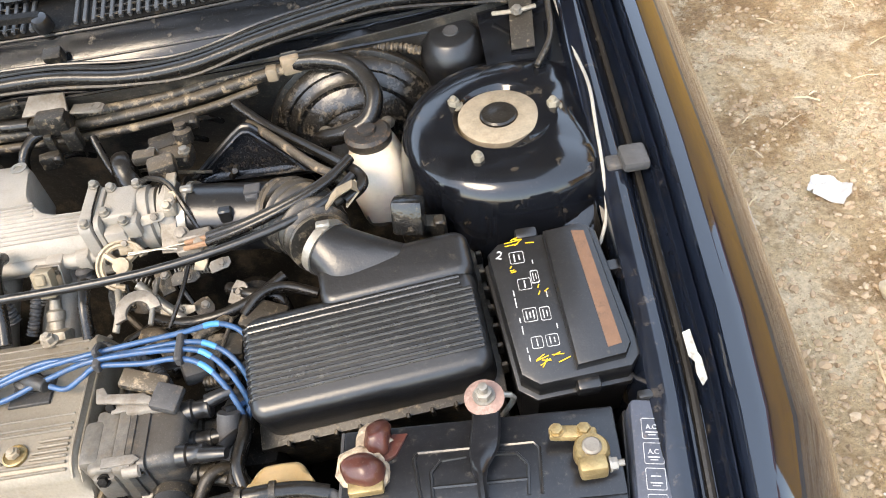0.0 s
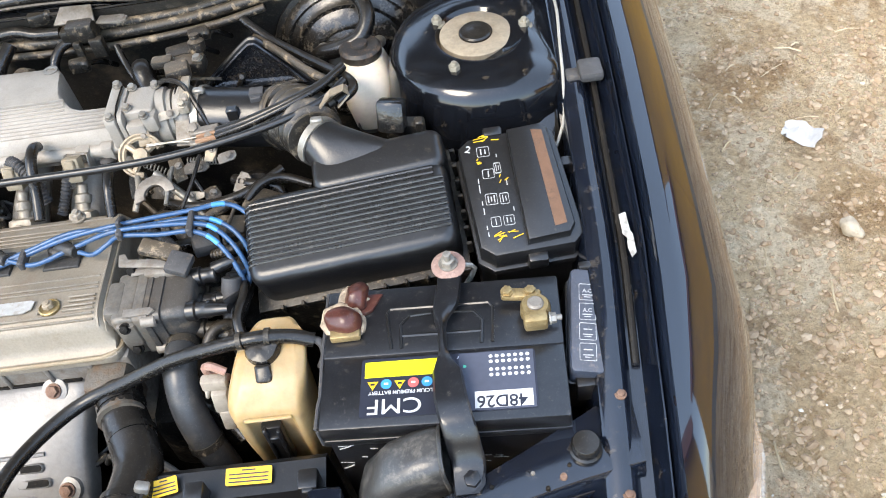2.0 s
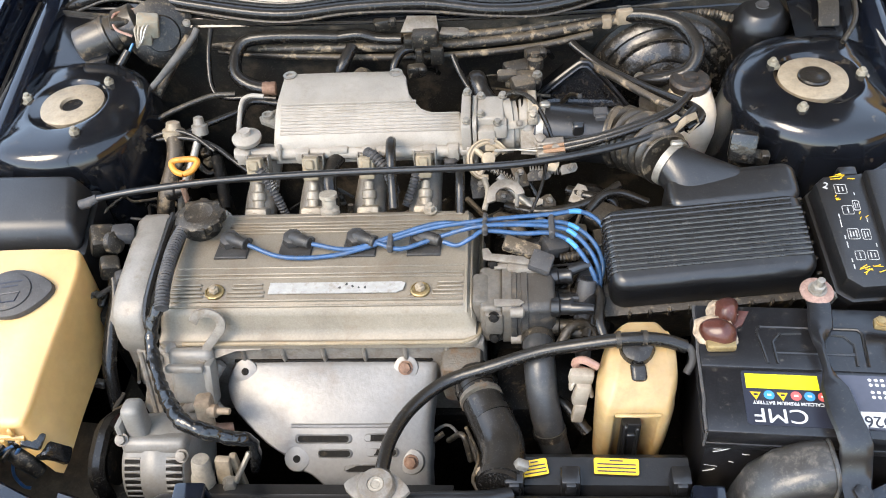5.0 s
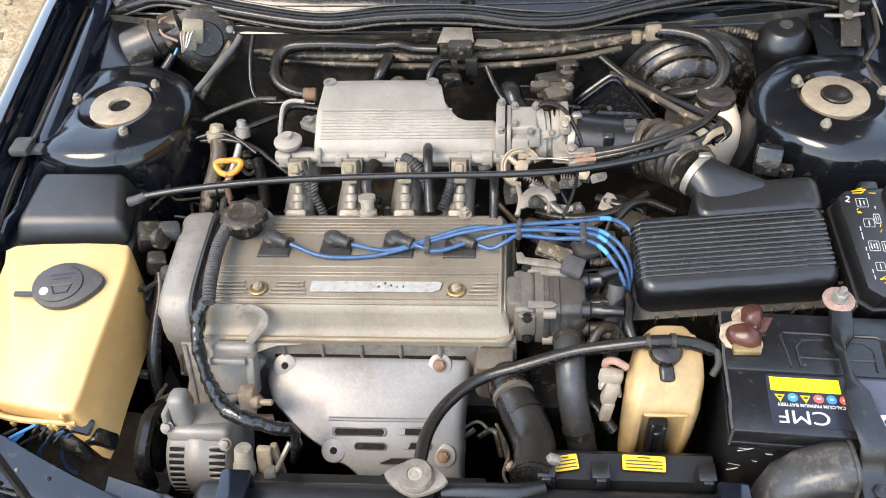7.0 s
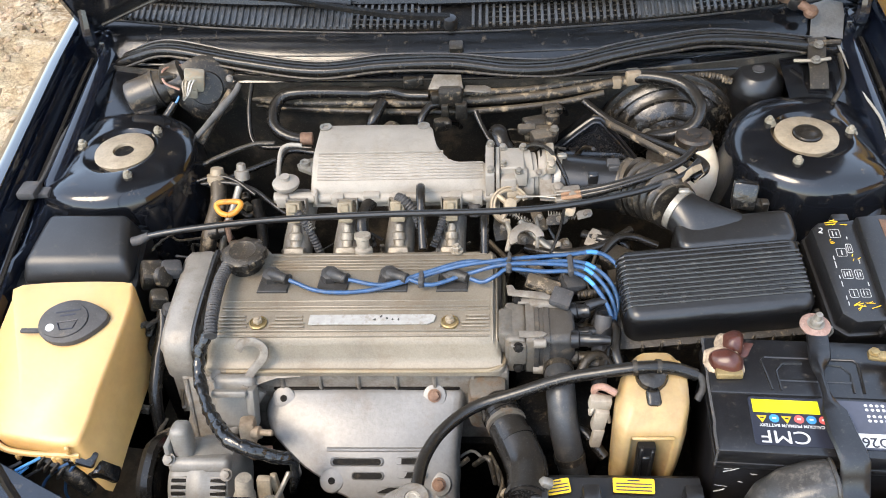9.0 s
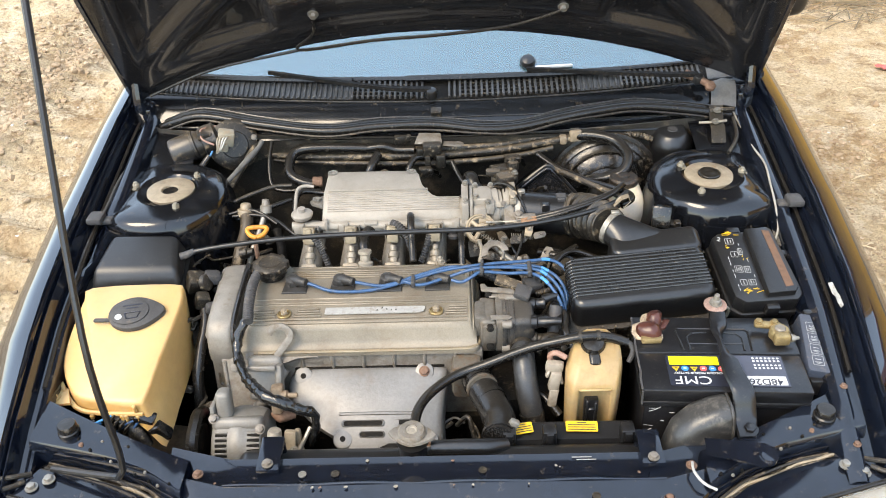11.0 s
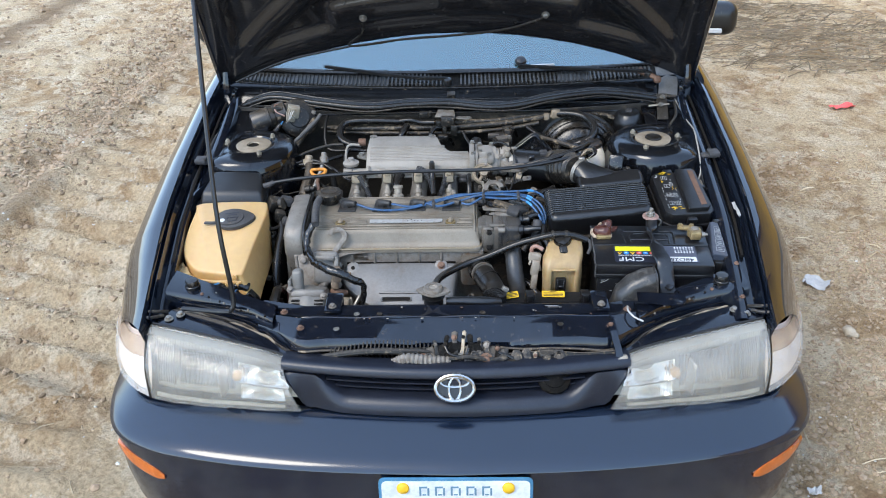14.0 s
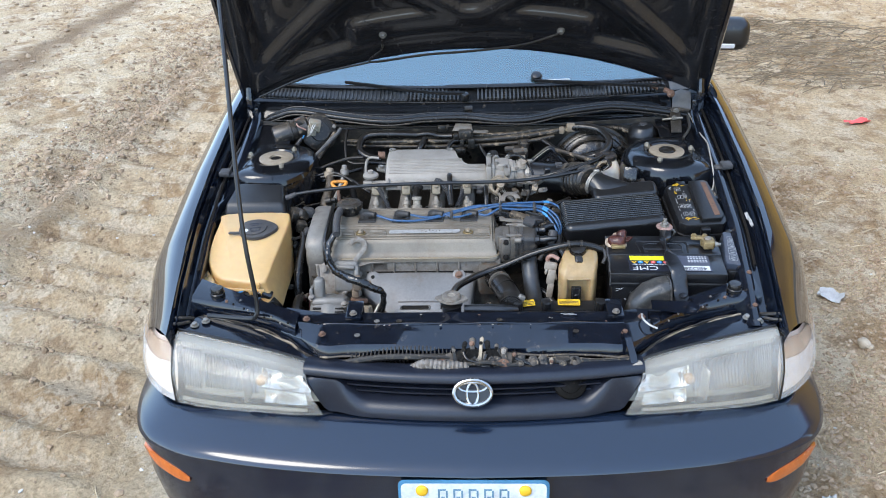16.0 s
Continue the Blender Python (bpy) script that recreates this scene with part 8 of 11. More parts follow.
b = BM()
lathe(b, [(0.009, 0), (0.007, 0.012), (0.003, 0.02)], fm @ Vector((0.108, -0.004, -0.03)), (0.3, -0.4, 0.8), 10)
part("connector", b, material("pale_connector", (0.42, 0.36, 0.29), 0.6), fuse)


def pictogram(parent, m, x, y, w, h, bars):
    """A printed square outline with small bars inside."""
    b = BM()
    k = 1 - 0.0011 / min(w, h)
    outer, inner_ = round_rect(w, h, 0.0015, 2), round_rect(w * k, h * k, 0.0012, 2)
    loft(b, [[(px, py, z) for px, py in o_] for o_, z in ((outer, 0.0001), (outer, 0.0005), (inner_, 0.0005), (inner_, 0.0001))], closed=True)
    bmesh.ops.transform(b, matrix=m @ Matrix.Translation((x, y, 0)), verts=b.verts)
    square = part("pictogram", b, PRINT, parent)
    for i in range(bars):
        b = BM()
        rbox(b, ((i - (bars - 1) / 2) * w / (bars + 1), 0, 0.0003), (w * 0.10, h * (0.62 - 0.2 * (i % 2)), 0.0004), 0, 1)
        bmesh.ops.transform(b, matrix=m @ Matrix.Translation((x, y, 0)), verts=b.verts)
        part("print_bar", b, PRINT, parent)
    return square


for x, y, w, h, n in ((0.017, 0.129, 0.013, 0.013, 2), (0.019, 0.100, 0.012, 0.012, 1), (0.029, 0.106, 0.007, 0.014, 2), (0.018, 0.068, 0.012, 0.014, 3), (0.031, 0.067, 0.009, 0.014, 2), (0.019, 0.040, 0.010, 0.012, 1), (0.032, 0.040, 0.011, 0.012, 2)):
    pictogram(fuselid, fm, x, y, w, h, n)
for x, y, l in ((0.008, 0.092, 0.006), (0.008, 0.082, 0.010), (0.0085, 0.064, 0.005), (0.009, 0.054, 0.008), (0.0095, 0.034, 0.005), (0.010, 0.026, 0.006), (0.030, 0.122, 0.004), (0.036, 0.086, 0.006), (0.0385, 0.053, 0.005)):
    b = BM()
    rbox(b, (x, y, 0.0003), (0.0010, l, 0.0004), 0, 1)
    bmesh.ops.transform(b, matrix=fm, verts=b.verts)
    part("print_line", b, PRINT, fuselid)
writing("number_print", "2", 0.012, fm @ Matrix.Translation((0.002, 0.134, 0.0002)) @ Matrix.Rotation(radians(-20), 4, "Z"), PRINT, fuselid)
rnd = random.Random(8)
for cx, cy, n, l in ((0.022, 0.145, 6, 0.015), (0.012, 0.113, 2, 0.006), (0.033, 0.092, 3, 0.006), (0.029, 0.022, 8, 0.014), (0.012, 0.12, 2, 0.005)):
    for i in range(n):
        b = BM()
        a = rnd.uniform(-0.7, 0.7) + 0.5
        rbox(b, (0, 0, 0), (l * rnd.uniform(0.4, 0.9), 0.0009, 0.0005), 0, 1)
        bmesh.ops.transform(b, matrix=fm @ pose(cx + rnd.uniform(-0.009, 0.009) * n / 6, cy + rnd.uniform(-0.004, 0.004), 0.0005 + 0.0002 * i, 0, 0, math.degrees(a)), verts=b.verts)
        part("scratch", b, YELLOW, fuselid)

relay = thing("relay_box", (0.615, 0.48, 0.66), "slate-black relay box with four white printed squares", "relay box")
rm_ = frame_at((0.6155, 0.480, 0.766), (1, -0.16, 0.0), (0.10, -0.20, 1))
b = BM()
plate(b, round_rect(0.040, 0.122, 0.006), 0.030, rm_ @ Matrix.Translation((0, 0, -0.030)), 0.003)
relaylid = part("lid", b, RELAYBLUE, relay)
b = BM()
plate(b, round_rect(0.044, 0.126, 0.006), 0.07, rm_ @ Matrix.Translation((0, 0, -0.101)), 0.002)
rbox(b, tuple(rm_ @ Vector((0.004, -0.066, -0.03))), (0.03, 0.014, 0.03), 0.003)
rbox(b, tuple(rm_ @ Vector((0.0, 0.064, -0.012))), (0.02, 0.010, 0.03), 0.003)
part("case", b, PLASTIC, relay)
for i in range(4):
    y = 0.032 - 0.0235 * i
    pictogram(relaylid, rm_, -0.002, y, 0.018, 0.020, 0)
    b = BM()
    rbox(b, (-0.002, y - 0.0035, 0.0003), (0.011, 0.0011, 0.0004), 0, 1)
    rbox(b, (-0.002, y - 0.0060, 0.0003), (0.007, 0.0009, 0.0004), 0, 1)
    if i > 1:
        rbox(b, (-0.002, y + 0.0025, 0.0003), (0.009, 0.0011, 0.0004), 0, 1)
    else:
        writing("letters", "A.C", 0.0062, rm_ @ Matrix.Translation((-0.002, y + 0.0015, 0.0003)), PRINT, relaylid)
    bmesh.ops.transform(b, matrix=rm_, verts=b.verts)
    part("print_bar", b, PRINT, relaylid)

# ---- battery ----
battery = thing("battery", (0.455, 0.47, 0.55), "black car battery with a yellow, white and black printed label", "battery")
bm_ = frame_at((0.4545, 0.470, 0.755), (1, -0.070, 0.020), (-0.02, -0.04, 1))
b = BM()
rbox(b, (0, -0.043, -0.012), (0.262, 0.088, 0.026), 0.003, 2)
rbox(b, (0, 0.042, -0.011), (0.262, 0.090, 0.028), 0.003, 2)
bmesh.ops.transform(b, matrix=bm_, verts=b.verts)
batlid = part("lid", b, BATTERY, battery)
b = BM()
_wr = random.Random(8)
tube(b, [(-0.1315 + _wr.uniform(-0.0008, 0.0008), -0.086 + 0.0132 * i, 0.001 + _wr.uniform(-0.0008, 0.0006)) for i in range(14)], 0.0020, 6, 2)
tube(b, [(-0.131, -0.086 - 0.001 * _wr.random(), -0.002 - 0.007 * i) for i in range(5)], 0.0018, 6, 2)
bmesh.ops.transform(b, matrix=bm_, verts=b.verts)
part("worn_edge", b, GREYCAP, batlid, "dusty worn battery edge")
b = BM()
rbox(b, (0, 0, -0.11), (0.254, 0.168, 0.18), 0.004, 2)
rbox(b, (0, 0, -0.030), (0.264, 0.176, 0.012), 0.003, 2)
bmesh.ops.transform(b, matrix=bm_, verts=b.verts)
part("case", b, BATTERY, battery)
_sr = random.Random(12)
for i in range(26):
    x, z = _sr.uniform(-0.125, 0.12), _sr.uniform(-0.10, -0.03)
    l, up = _sr.uniform(0.004, 0.018), _sr.uniform(-0.6, 0.6)
    b = BM()
    tube(b, [(x, -0.0845, z), (x + l * 0.5, -0.0847, z + l * up * 0.4), (x + l, -0.0845, z + l * up)], _sr.uniform(0.0003, 0.0008), 4, 2)
    bmesh.ops.transform(b, matrix=bm_, verts=b.verts)
    part("scratch", b, PRINT, battery)
for pts in ([(-0.055, 0.004), (-0.062, 0.050), (-0.058, 0.056), (0.052, 0.056), (0.057, 0.050), (0.055, 0.004)], [(-0.044, 0.004), (-0.046, 0.034), (-0.036, 0.046), (-0.012, 0.048)], [(0.043, 0.004), (0.045, 0.034), (0.036, 0.046), (0.012, 0.048)], [(-0.044, 0.020), (0.043, 0.020)]):
    b = BM()
    tube(b, [(x, y, 0.0032) for x, y in pts], 0.0019, 6, 3, smooth=False)
    bmesh.ops.transform(b, matrix=bm_, verts=b.verts)
    part("handle_groove", b, PLASTIC, batlid)
b = BM()
plate(b, round_rect(0.186, 0.070, 0.004), 0.0008, bm_ @ Matrix.Translation((0.006, -0.0415, 0.0012)))
blabel = part("label", b, LABELBLACK, battery, "black printed battery label")
LB = bm_ @ Matrix.Translation((0.006, -0.0415, 0.0021))


def patch(x0, x1, y0, y1, mt, name, z=0.0):
    b = BM()
    rbox(b, ((x0 + x1) / 2, (y0 + y1) / 2, 0.0002 + z), (x1 - x0, y1 - y0, 0.0005), 0, 1)
    bmesh.ops.transform(b, matrix=LB, verts=b.verts)
    return part(name, b, mt, blabel)


patch(-0.089, -0.010, 0.012, 0.031, LEMON, "yellow_stripe")
patch(0.012, 0.091, -0.034, 0.034, LABELGREY, "grey_panel")
patch(0.028, 0.088, -0.032, -0.013, WHITE, "white_panel", 0.0005)
for i, mt in enumerate((YELLOW, SKYBLUE, YELLOW, RED, SKYBLUE, RED)):
    b = BM()
    plate(b, ngon(3, 0.0068, radians(-90)) if mt is YELLOW else ngon(18, 0.0058), 0.0005, LB @ Matrix.Translation((-0.080 + 0.0145 * i, 0.0035, 0)))
    sign = part("warning_sign", b, mt, blabel)
    b = BM()
    rbox(b, (0, 0, 0), (0.0045, 0.0022, 0.0004), 0, 1)
    bmesh.ops.transform(b, matrix=LB @ Matrix.Translation((-0.080 + 0.0145 * i, 0.0035, 0.0008)), verts=b.verts)
    part("symbol", b, LABELBLACK if mt is YELLOW else WHITE, sign)
flip = Matrix.Rotation(math.pi, 4, "Z")
writing("letters", "CMF", 0.025, LB @ Matrix.Translation((-0.056, -0.0220, 0.0002)) @ flip, WHITE, blabel, stretch=1.2, bold=0.0)
writing("line_of_print", "CALCIUM PREMIUM BATTERY", 0.0058, LB @ Matrix.Translation((-0.046, -0.0065, 0.0002)) @ flip, WHITE, blabel)
writing("line_of_print", "48D26", 0.019, LB @ Matrix.Translation((0.056, -0.0245, 0.0010)) @ flip, LABELBLACK, blabel)
writing("line_of_print", "WARRANTY", 0.0062, LB @ Matrix.Translation((0.066, -0.0085, 0.0002)) @ flip, WHITE, blabel)
writing("line_of_print", "CLASS OF BATTERY", 0.0045, LB @ Matrix.Translation((0.030, 0.0300, 0.0002)) @ flip, WHITE, blabel)
for i in range(7):
    for j in range(4):
        b = BM()
        plate(b, ngon(10, 0.0021), 0.0005, LB @ Matrix.Translation((0.046 + 0.0065 * i, 0.0285 - 0.0065 * j - (0.003 if j > 1 else 0), 0)))
        part("date_dot", b, WHITE, blabel)
for p in ((0.014, 0.012), (0.018, 0.018)):
    b = BM()
    plate(b, ngon(10, 0.0018), 0.0005, LB @ Matrix.Translation((*p, 0)))
    part("date_dot", b, material("green_print", (0.05, 0.35, 0.22), 0.5), blabel)
# hold-down strap
b = BM()
line = [(0.4715, 0.572, 0.778), (0.470, 0.547, 0.777), (0.466, 0.525, 0.776), (0.463, 0.512, 0.776), (0.457, 0.495, 0.775), (0.457, 0.484, 0.774), (0.4565, 0.458, 0.773), (0.457, 0.446, 0.773), (0.459, 0.432, 0.773), (0.460, 0.401, 0.772), (0.463, 0.380, 0.771), (0.466, 0.368, 0.764), (0.468, 0.359, 0.744), (0.470, 0.352, 0.728), (0.469, 0.342, 0.720), (0.466, 0.320, 0.716)]
half = [0.013, 0.0138, 0.0145, 0.0138, 0.0075, 0.0046, 0.0046, 0.0085, 0.0155, 0.0172, 0.0176, 0.0176, 0.0176, 0.0176, 0.0176, 0.014]
loft(b, [[(x - w, y, z - 0.001), (x - w * 0.86, y, z + 0.003), (x - w * 0.35, y, z + (0.008 if w < 0.008 else 0.0035)), (x + w * 0.35, y, z + (0.008 if w < 0.008 else 0.0035)), (x + w * 0.86, y, z + 0.003), (x + w, y, z - 0.001)] for (x, y, z), w in zip(line, half)])
thicken(b, 0.003)
clamp_strap = thing("battery_hold_down", (0.47, 0.45, 0.755), "black painted battery hold-down strap with a rusty washer", "battery clamp")
part("strap", b, BATTERY, clamp_strap)
b = BM()
lathe(b, [(0.004, 0), (0.0195, 0.001), (0.0195, 0.003), (0.010, 0.0055), (0.006, 0.006)], (0.471, 0.566, 0.779), (0, -0.1, 1), 28)
part("washer", b, material("rusty_washer", (0.24, 0.15, 0.12), 0.65, 0.2, (0.33, 0.23, 0.19), 0.4, 60, 0.2), clamp_strap, "rusty brown washer")
b = BM()
bolt(b, (0.471, 0.566, 0.784), (0, -0.1, 1), 0.0085, 0.008, 1.3, 0.012)
part("wing_nut", b, STEEL, clamp_strap)
b = BM()
bolt(b, (0.472, 0.334, 0.719), (0, -0.1, 1), 0.009, 0.006, 1.5)
part("bolt", b, BATTERY, clamp_strap)
b = BM()
tube(b, [(0.471, 0.572, 0.775), (0.50, 0.575, 0.76), (0.471, 0.578, 0.70)], 0.003, 8, 4)
part("hook_rod", b, STEEL, clamp_strap)
# terminals
term = thing("battery_terminal", (0.557, 0.50, 0.765), "brass battery terminal clamp with two screws", "battery terminal", "battery terminals")
b = BM()
rbox(b, (0.545, 0.518, 0.774), (0.040, 0.014, 0.009), 0.003, 2, (0, 0, -10))
rbox(b, (0.561, 0.503, 0.773), (0.014, 0.034, 0.012), 0.003, 2, (0, 0, -4))
rbox(b, (0.558, 0.480, 0.775), (0.026, 0.016, 0.020), 0.004, 2)
lathe(b, [(0.017, 0), (0.0165, 0.012), (0.014, 0.016)], (0.560, 0.497, 0.766), (0, 0, 1), 20)
part("clamp", b, BRASS, term)
b = BM()
lathe(b, [(0.0095, 0), (0.009, 0.020), (0.007, 0.022), (0.001, 0.022)], (0.560, 0.497, 0.764), (0, 0, 1), 18)
part("post", b, ALU, term, "grey lead battery post")
for x, y in ((0.532, 0.520), (0.557, 0.517)):
    b = BM()
    bolt(b, (x, y, 0.778), (0, 0, 1), 0.006, 0.004, 1.2)
    part("screw", b, BRASS, term)
b = BM()
bolt(b, (0.572, 0.480, 0.776), (1, 0, 0), 0.006, 0.006, 1.2, 0.008)
part("screw", b, STEEL, term)
boot = thing("terminal_boot", (0.355, 0.53, 0.765), "cracked maroon rubber terminal boot with a crusty pale skirt", "terminal boot", "battery terminals")
CRUST = material("boot_crust", (0.30, 0.235, 0.165), 0.8, 0, (0.13, 0.085, 0.055), 0.45, 90, 0.3, 0.001, 200, contrast=0.2)
b = BM()
lathe(b, [(0.022, 0), (0.0215, 0.005), (0.0205, 0.010), (0.017, 0.016), (0.011, 0.020), (0.001, 0.022)], (0.349, 0.517, 0.762), (-0.10, -0.35, 1), 24, 0.78)
crumple(b, 0.003, 60, 2)
part("dome", b, MAROON, boot)
b = BM()
lathe(b, [(0.019, 0), (0.0185, 0.005), (0.017, 0.010), (0.012, 0.016), (0.005, 0.019), (0.001, 0.0195)], (0.362, 0.549, 0.763), (0.35, -0.1, 1), 24, 0.72)
crumple(b, 0.004, 60, 5)
part("dome", b, MAROON, boot)
b = BM()
lathe(b, [(0.0265, -0.003), (0.026, 0.004), (0.0225, 0.006)], (0.347, 0.520, 0.760), (-0.10, -0.2, 1), 22, 0.85)
lathe(b, [(0.0235, -0.003), (0.022, 0.004), (0.018, 0.006)], (0.359, 0.546, 0.760), (0.2, -0.1, 1), 22, 0.80)
crumple(b, 0.006, 90, 9)
part("skirt", b, CRUST, boot, "pale crusty boot skirt")
b = BM()
plate(b, [(-0.010, -0.014), (0.012, -0.012), (0.032, 0.004), (0.020, 0.010), (0.0, 0.010)], 0.004, pose(0.364, 0.536, 0.7605, 0, 4, 22), 0.001)
part("flap", b, MAROON, boot)
b = BM()
rbox(b, (0.350, 0.500, 0.763), (0.034, 0.014, 0.010), 0.003, 2)
part("clamp", b, BRASS, boot)

# ---- scoop-shaped air horn in front of the battery ----
scoop = thing("air_scoop", (0.41, 0.345, 0.68), "dusty black plastic intake scoop", "air scoop")
b = BM()
rows = []
for c, n_, w, h in (((0.446, 0.360, 0.717), (1, 0, 0.10), 0.056, 0.072), ((0.440, 0.360, 0.717), (1, 0, 0.10), 0.058, 0.074), ((0.424, 0.359, 0.714), (1, 0, 0.25), 0.060, 0.072), ((0.404, 0.357, 0.706), (0.85, 0, 0.55), 0.060, 0.070), ((0.388, 0.354, 0.690), (0.55, 0, 0.85), 0.058, 0.068), ((0.378, 0.350, 0.668), (0.2, 0, 1), 0.054, 0.062), ((0.374, 0.350, 0.640), (0, 0.05, 1), 0.050, 0.056), ((0.374, 0.352, 0.600), (0, 0.05, 1), 0.048, 0.052)):
    sm = frame_at(c, (0, 1, 0), n_)
    rows.append([sm @ Vector((px, py, 0)) for px, py in round_rect(w, h, 0.020, 5)])
loft(b, rows, closed=True)
thicken(b, 0.003)
crumple(b, 0.002, 40, 4)
part("scoop", b, SCOOPSKIN, scoop)
b = BM()
_rim = frame_at((0.447, 0.360, 0.717), (0, 1, 0), (1, 0, 0.10))
_rr = [_rim @ Vector((px, py, 0)) for px, py in round_rect(0.058, 0.074, 0.020, 5)]
tube(b, _rr + _rr[:1], 0.0024, 6, 1, smooth=False, cap=False)
part("mouth_rim", b, SCOOPSKIN, scoop)
b = BM()
tube(b, [(0.374, 0.352, 0.62), (0.375, 0.36, 0.59), (0.38, 0.40, 0.55)], 0.024, 16, 5)
part("pipe", b, DUSTY, scoop)

# ---- coolant expansion tank ----
tank = thing("coolant_tank", (0.25, 0.50, 0.55), "cream-yellow plastic coolant expansion tank with a black cap", "coolant tank")
b = BM()
rows = []
for z, k, front, back, notch in ((0.560, 0.92, 0.452, 0.540, 0.012), (0.640, 0.98, 0.442, 0.546, 0.014), (0.690, 1.0, 0.440, 0.550, 0.014), (0.703, 1.0, 0.440, 0.552, 0.012), (0.7065, 1.0, 0.4405, 0.552, 0.0), (0.716, 0.99, 0.4435, 0.552, 0.0), (0.727, 0.965, 0.452, 0.552, 0.0), (0.736, 0.93, 0.464, 0.551, 0.0), (0.743, 0.88, 0.480, 0.550, 0.0), (0.749, 0.80, 0.500, 0.548, 0.0), (0.753, 0.64, 0.518, 0.543, 0.0)):
    mid = 0.252 + 0.012 * max(0, (z - 0.716) / 0.037)
    hw = 0.046 * k
    d = back - front
    ring = [(-hw, front + 0.012), (-hw + 0.010, front), (-0.026, front), (-0.0235, front + notch), (0.0235, front + notch), (0.026, front), (hw - 0.010, front), (hw, front + 0.012), (hw, front + 0.50 * d), (hw * 0.74, back - 0.012), (hw * 0.58, back), (-hw * 0.46, back), (-hw * 0.64, back - 0.012), (-hw, front + 0.42 * d)]
    rows.append([(mid + x, y, z) for x, y in ring])
loft(b, rows, closed=True, cap=True)
for _ in range(2):
    bmesh.ops.subdivide_edges(b, edges=b.edges[:], cuts=1, use_grid_fill=True)
    bmesh.ops.smooth_vert(b, verts=b.verts, factor=0.5, use_axis_x=True, use_axis_y=True, use_axis_z=True)
part("tank", b, CREAM_TANK, tank, "", 60)
b = BM()
rbox(b, (0.2525, 0.4395, 0.7075), (0.054, 0.005, 0.0035), 0.0012, 1)
part("moulded_lip", b, CREAM_TANK, tank)
b = BM()
lathe(b, [(0.0195, -0.008), (0.0205, 0.006), (0.0175, 0.013), (0.009, 0.015), (0.001, 0.015)], (0.254, 0.505, 0.747), (0, -0.35, 1), 20)
rbox(b, (0.254, 0.478, 0.7400), (0.018, 0.022, 0.014), 0.005, 3, (35, 0, 6))
crumple(b, 0.0016, 120, 3)
part("cap", b, RUBBER, tank, "black rubber cap")
b = BM()
rbox(b, (0.2480, 0.448, 0.642), (0.024, 0.012, 0.080), 0.003, 2)
rbox(b, (0.2410, 0.442, 0.648), (0.005, 0.008, 0.070), 0.0015, 1)
rbox(b, (0.2555, 0.442, 0.640), (0.005, 0.008, 0.076), 0.0015, 1)
rbox(b, (0.2480, 0.441, 0.660), (0.012, 0.006, 0.010), 0.0015, 1)
part("bracket", b, PLASTIC, tank)
b = BM()
tube(b, [(0.312, 0.508, 0.750), (0.285, 0.511, 0.759), (0.245, 0.508, 0.766), (0.19, 0.510, 0.753), (0.14, 0.513, 0.735), (0.08, 0.511, 0.708), (0.02, 0.500, 0.690), (-0.02, 0.462, 0.690), (-0.040, 0.415, 0.700), (-0.046, 0.372, 0.706), (-0.047, 0.350, 0.706)], 0.0085, 12, 6)
overflow = thing("overflow_hose", (0.14, 0.5, 0.70), "long black rubber overflow hose", "hose")
part("hose", b, RUBBER, overflow)
b = BM()
tube(b, [(0.306, 0.509, 0.752), (0.318, 0.506, 0.748), (0.321, 0.498, 0.735), (0.314, 0.490, 0.722)], 0.0048, 10, 4)
part("end_pipe", b, GREYCAP, overflow)
for p, d in (((0.232, 0.508, 0.765), (1, 0, 0.1)), ((0.262, 0.510, 0.764), (1, 0, -0.1)), ((-0.046, 0.362, 0.706), (0, 1, 0))):
    b = BM()
    lathe(b, [(0.0088, -0.003), (0.0105, -0.003), (0.0105, 0.003), (0.0088, 0.003)], p, d, 14)
    part("spring_clip", b, DUSTY, overflow)
b = BM()
tube(b, [(0.208, 0.49, 0.735), (0.192, 0.495, 0.742), (0.182, 0.50, 0.732), (0.186, 0.50, 0.718), (0.205, 0.495, 0.715)], 0.005, 8, 5)
part("vent_hose", b, PINKISH, tank, "short pinkish vent hose")
b = BM()
rbox(b, (0.189, 0.490, 0.716), (0.030, 0.014, 0.020), 0.004, 2, (0, 6, 0))
rbox(b, (0.190, 0.484, 0.690), (0.019, 0.016, 0.040), 0.004, 2, (0, 8, 0))
rbox(b, (0.188, 0.480, 0.655), (0.015, 0.012, 0.040), 0.003, 2, (0, 6, 0))
rbox(b, (0.200, 0.486, 0.694), (0.006, 0.012, 0.026), 0.002, 1, (0, -14, 0))
rbox(b, (0.178, 0.487, 0.704), (0.005, 0.012, 0.016), 0.002, 1, (0, 14, 0))
part("strap_clip", b, material("pale_plastic", (0.27, 0.23, 0.18), 0.6, 0, (0.15, 0.115, 0.08), 0.4, 40, contrast=0.25), tank)
# radiator hoses
uh = thing("radiator_hose", (0.08, 0.44, 0.64), "thick black upper radiator hose", "hose", "radiator hoses")
b = BM()
tube(b, [(0.052, 0.532, 0.664), (0.058, 0.505, 0.672), (0.074, 0.470, 0.668), (0.090, 0.430, 0.662), (0.092, 0.395, 0.668), (0.088, 0.362, 0.676)], [0.025, 0.0265, 0.0275, 0.0280, 0.0270, 0.0255], 24, 6)
part("hose", b, RUBBER, uh)
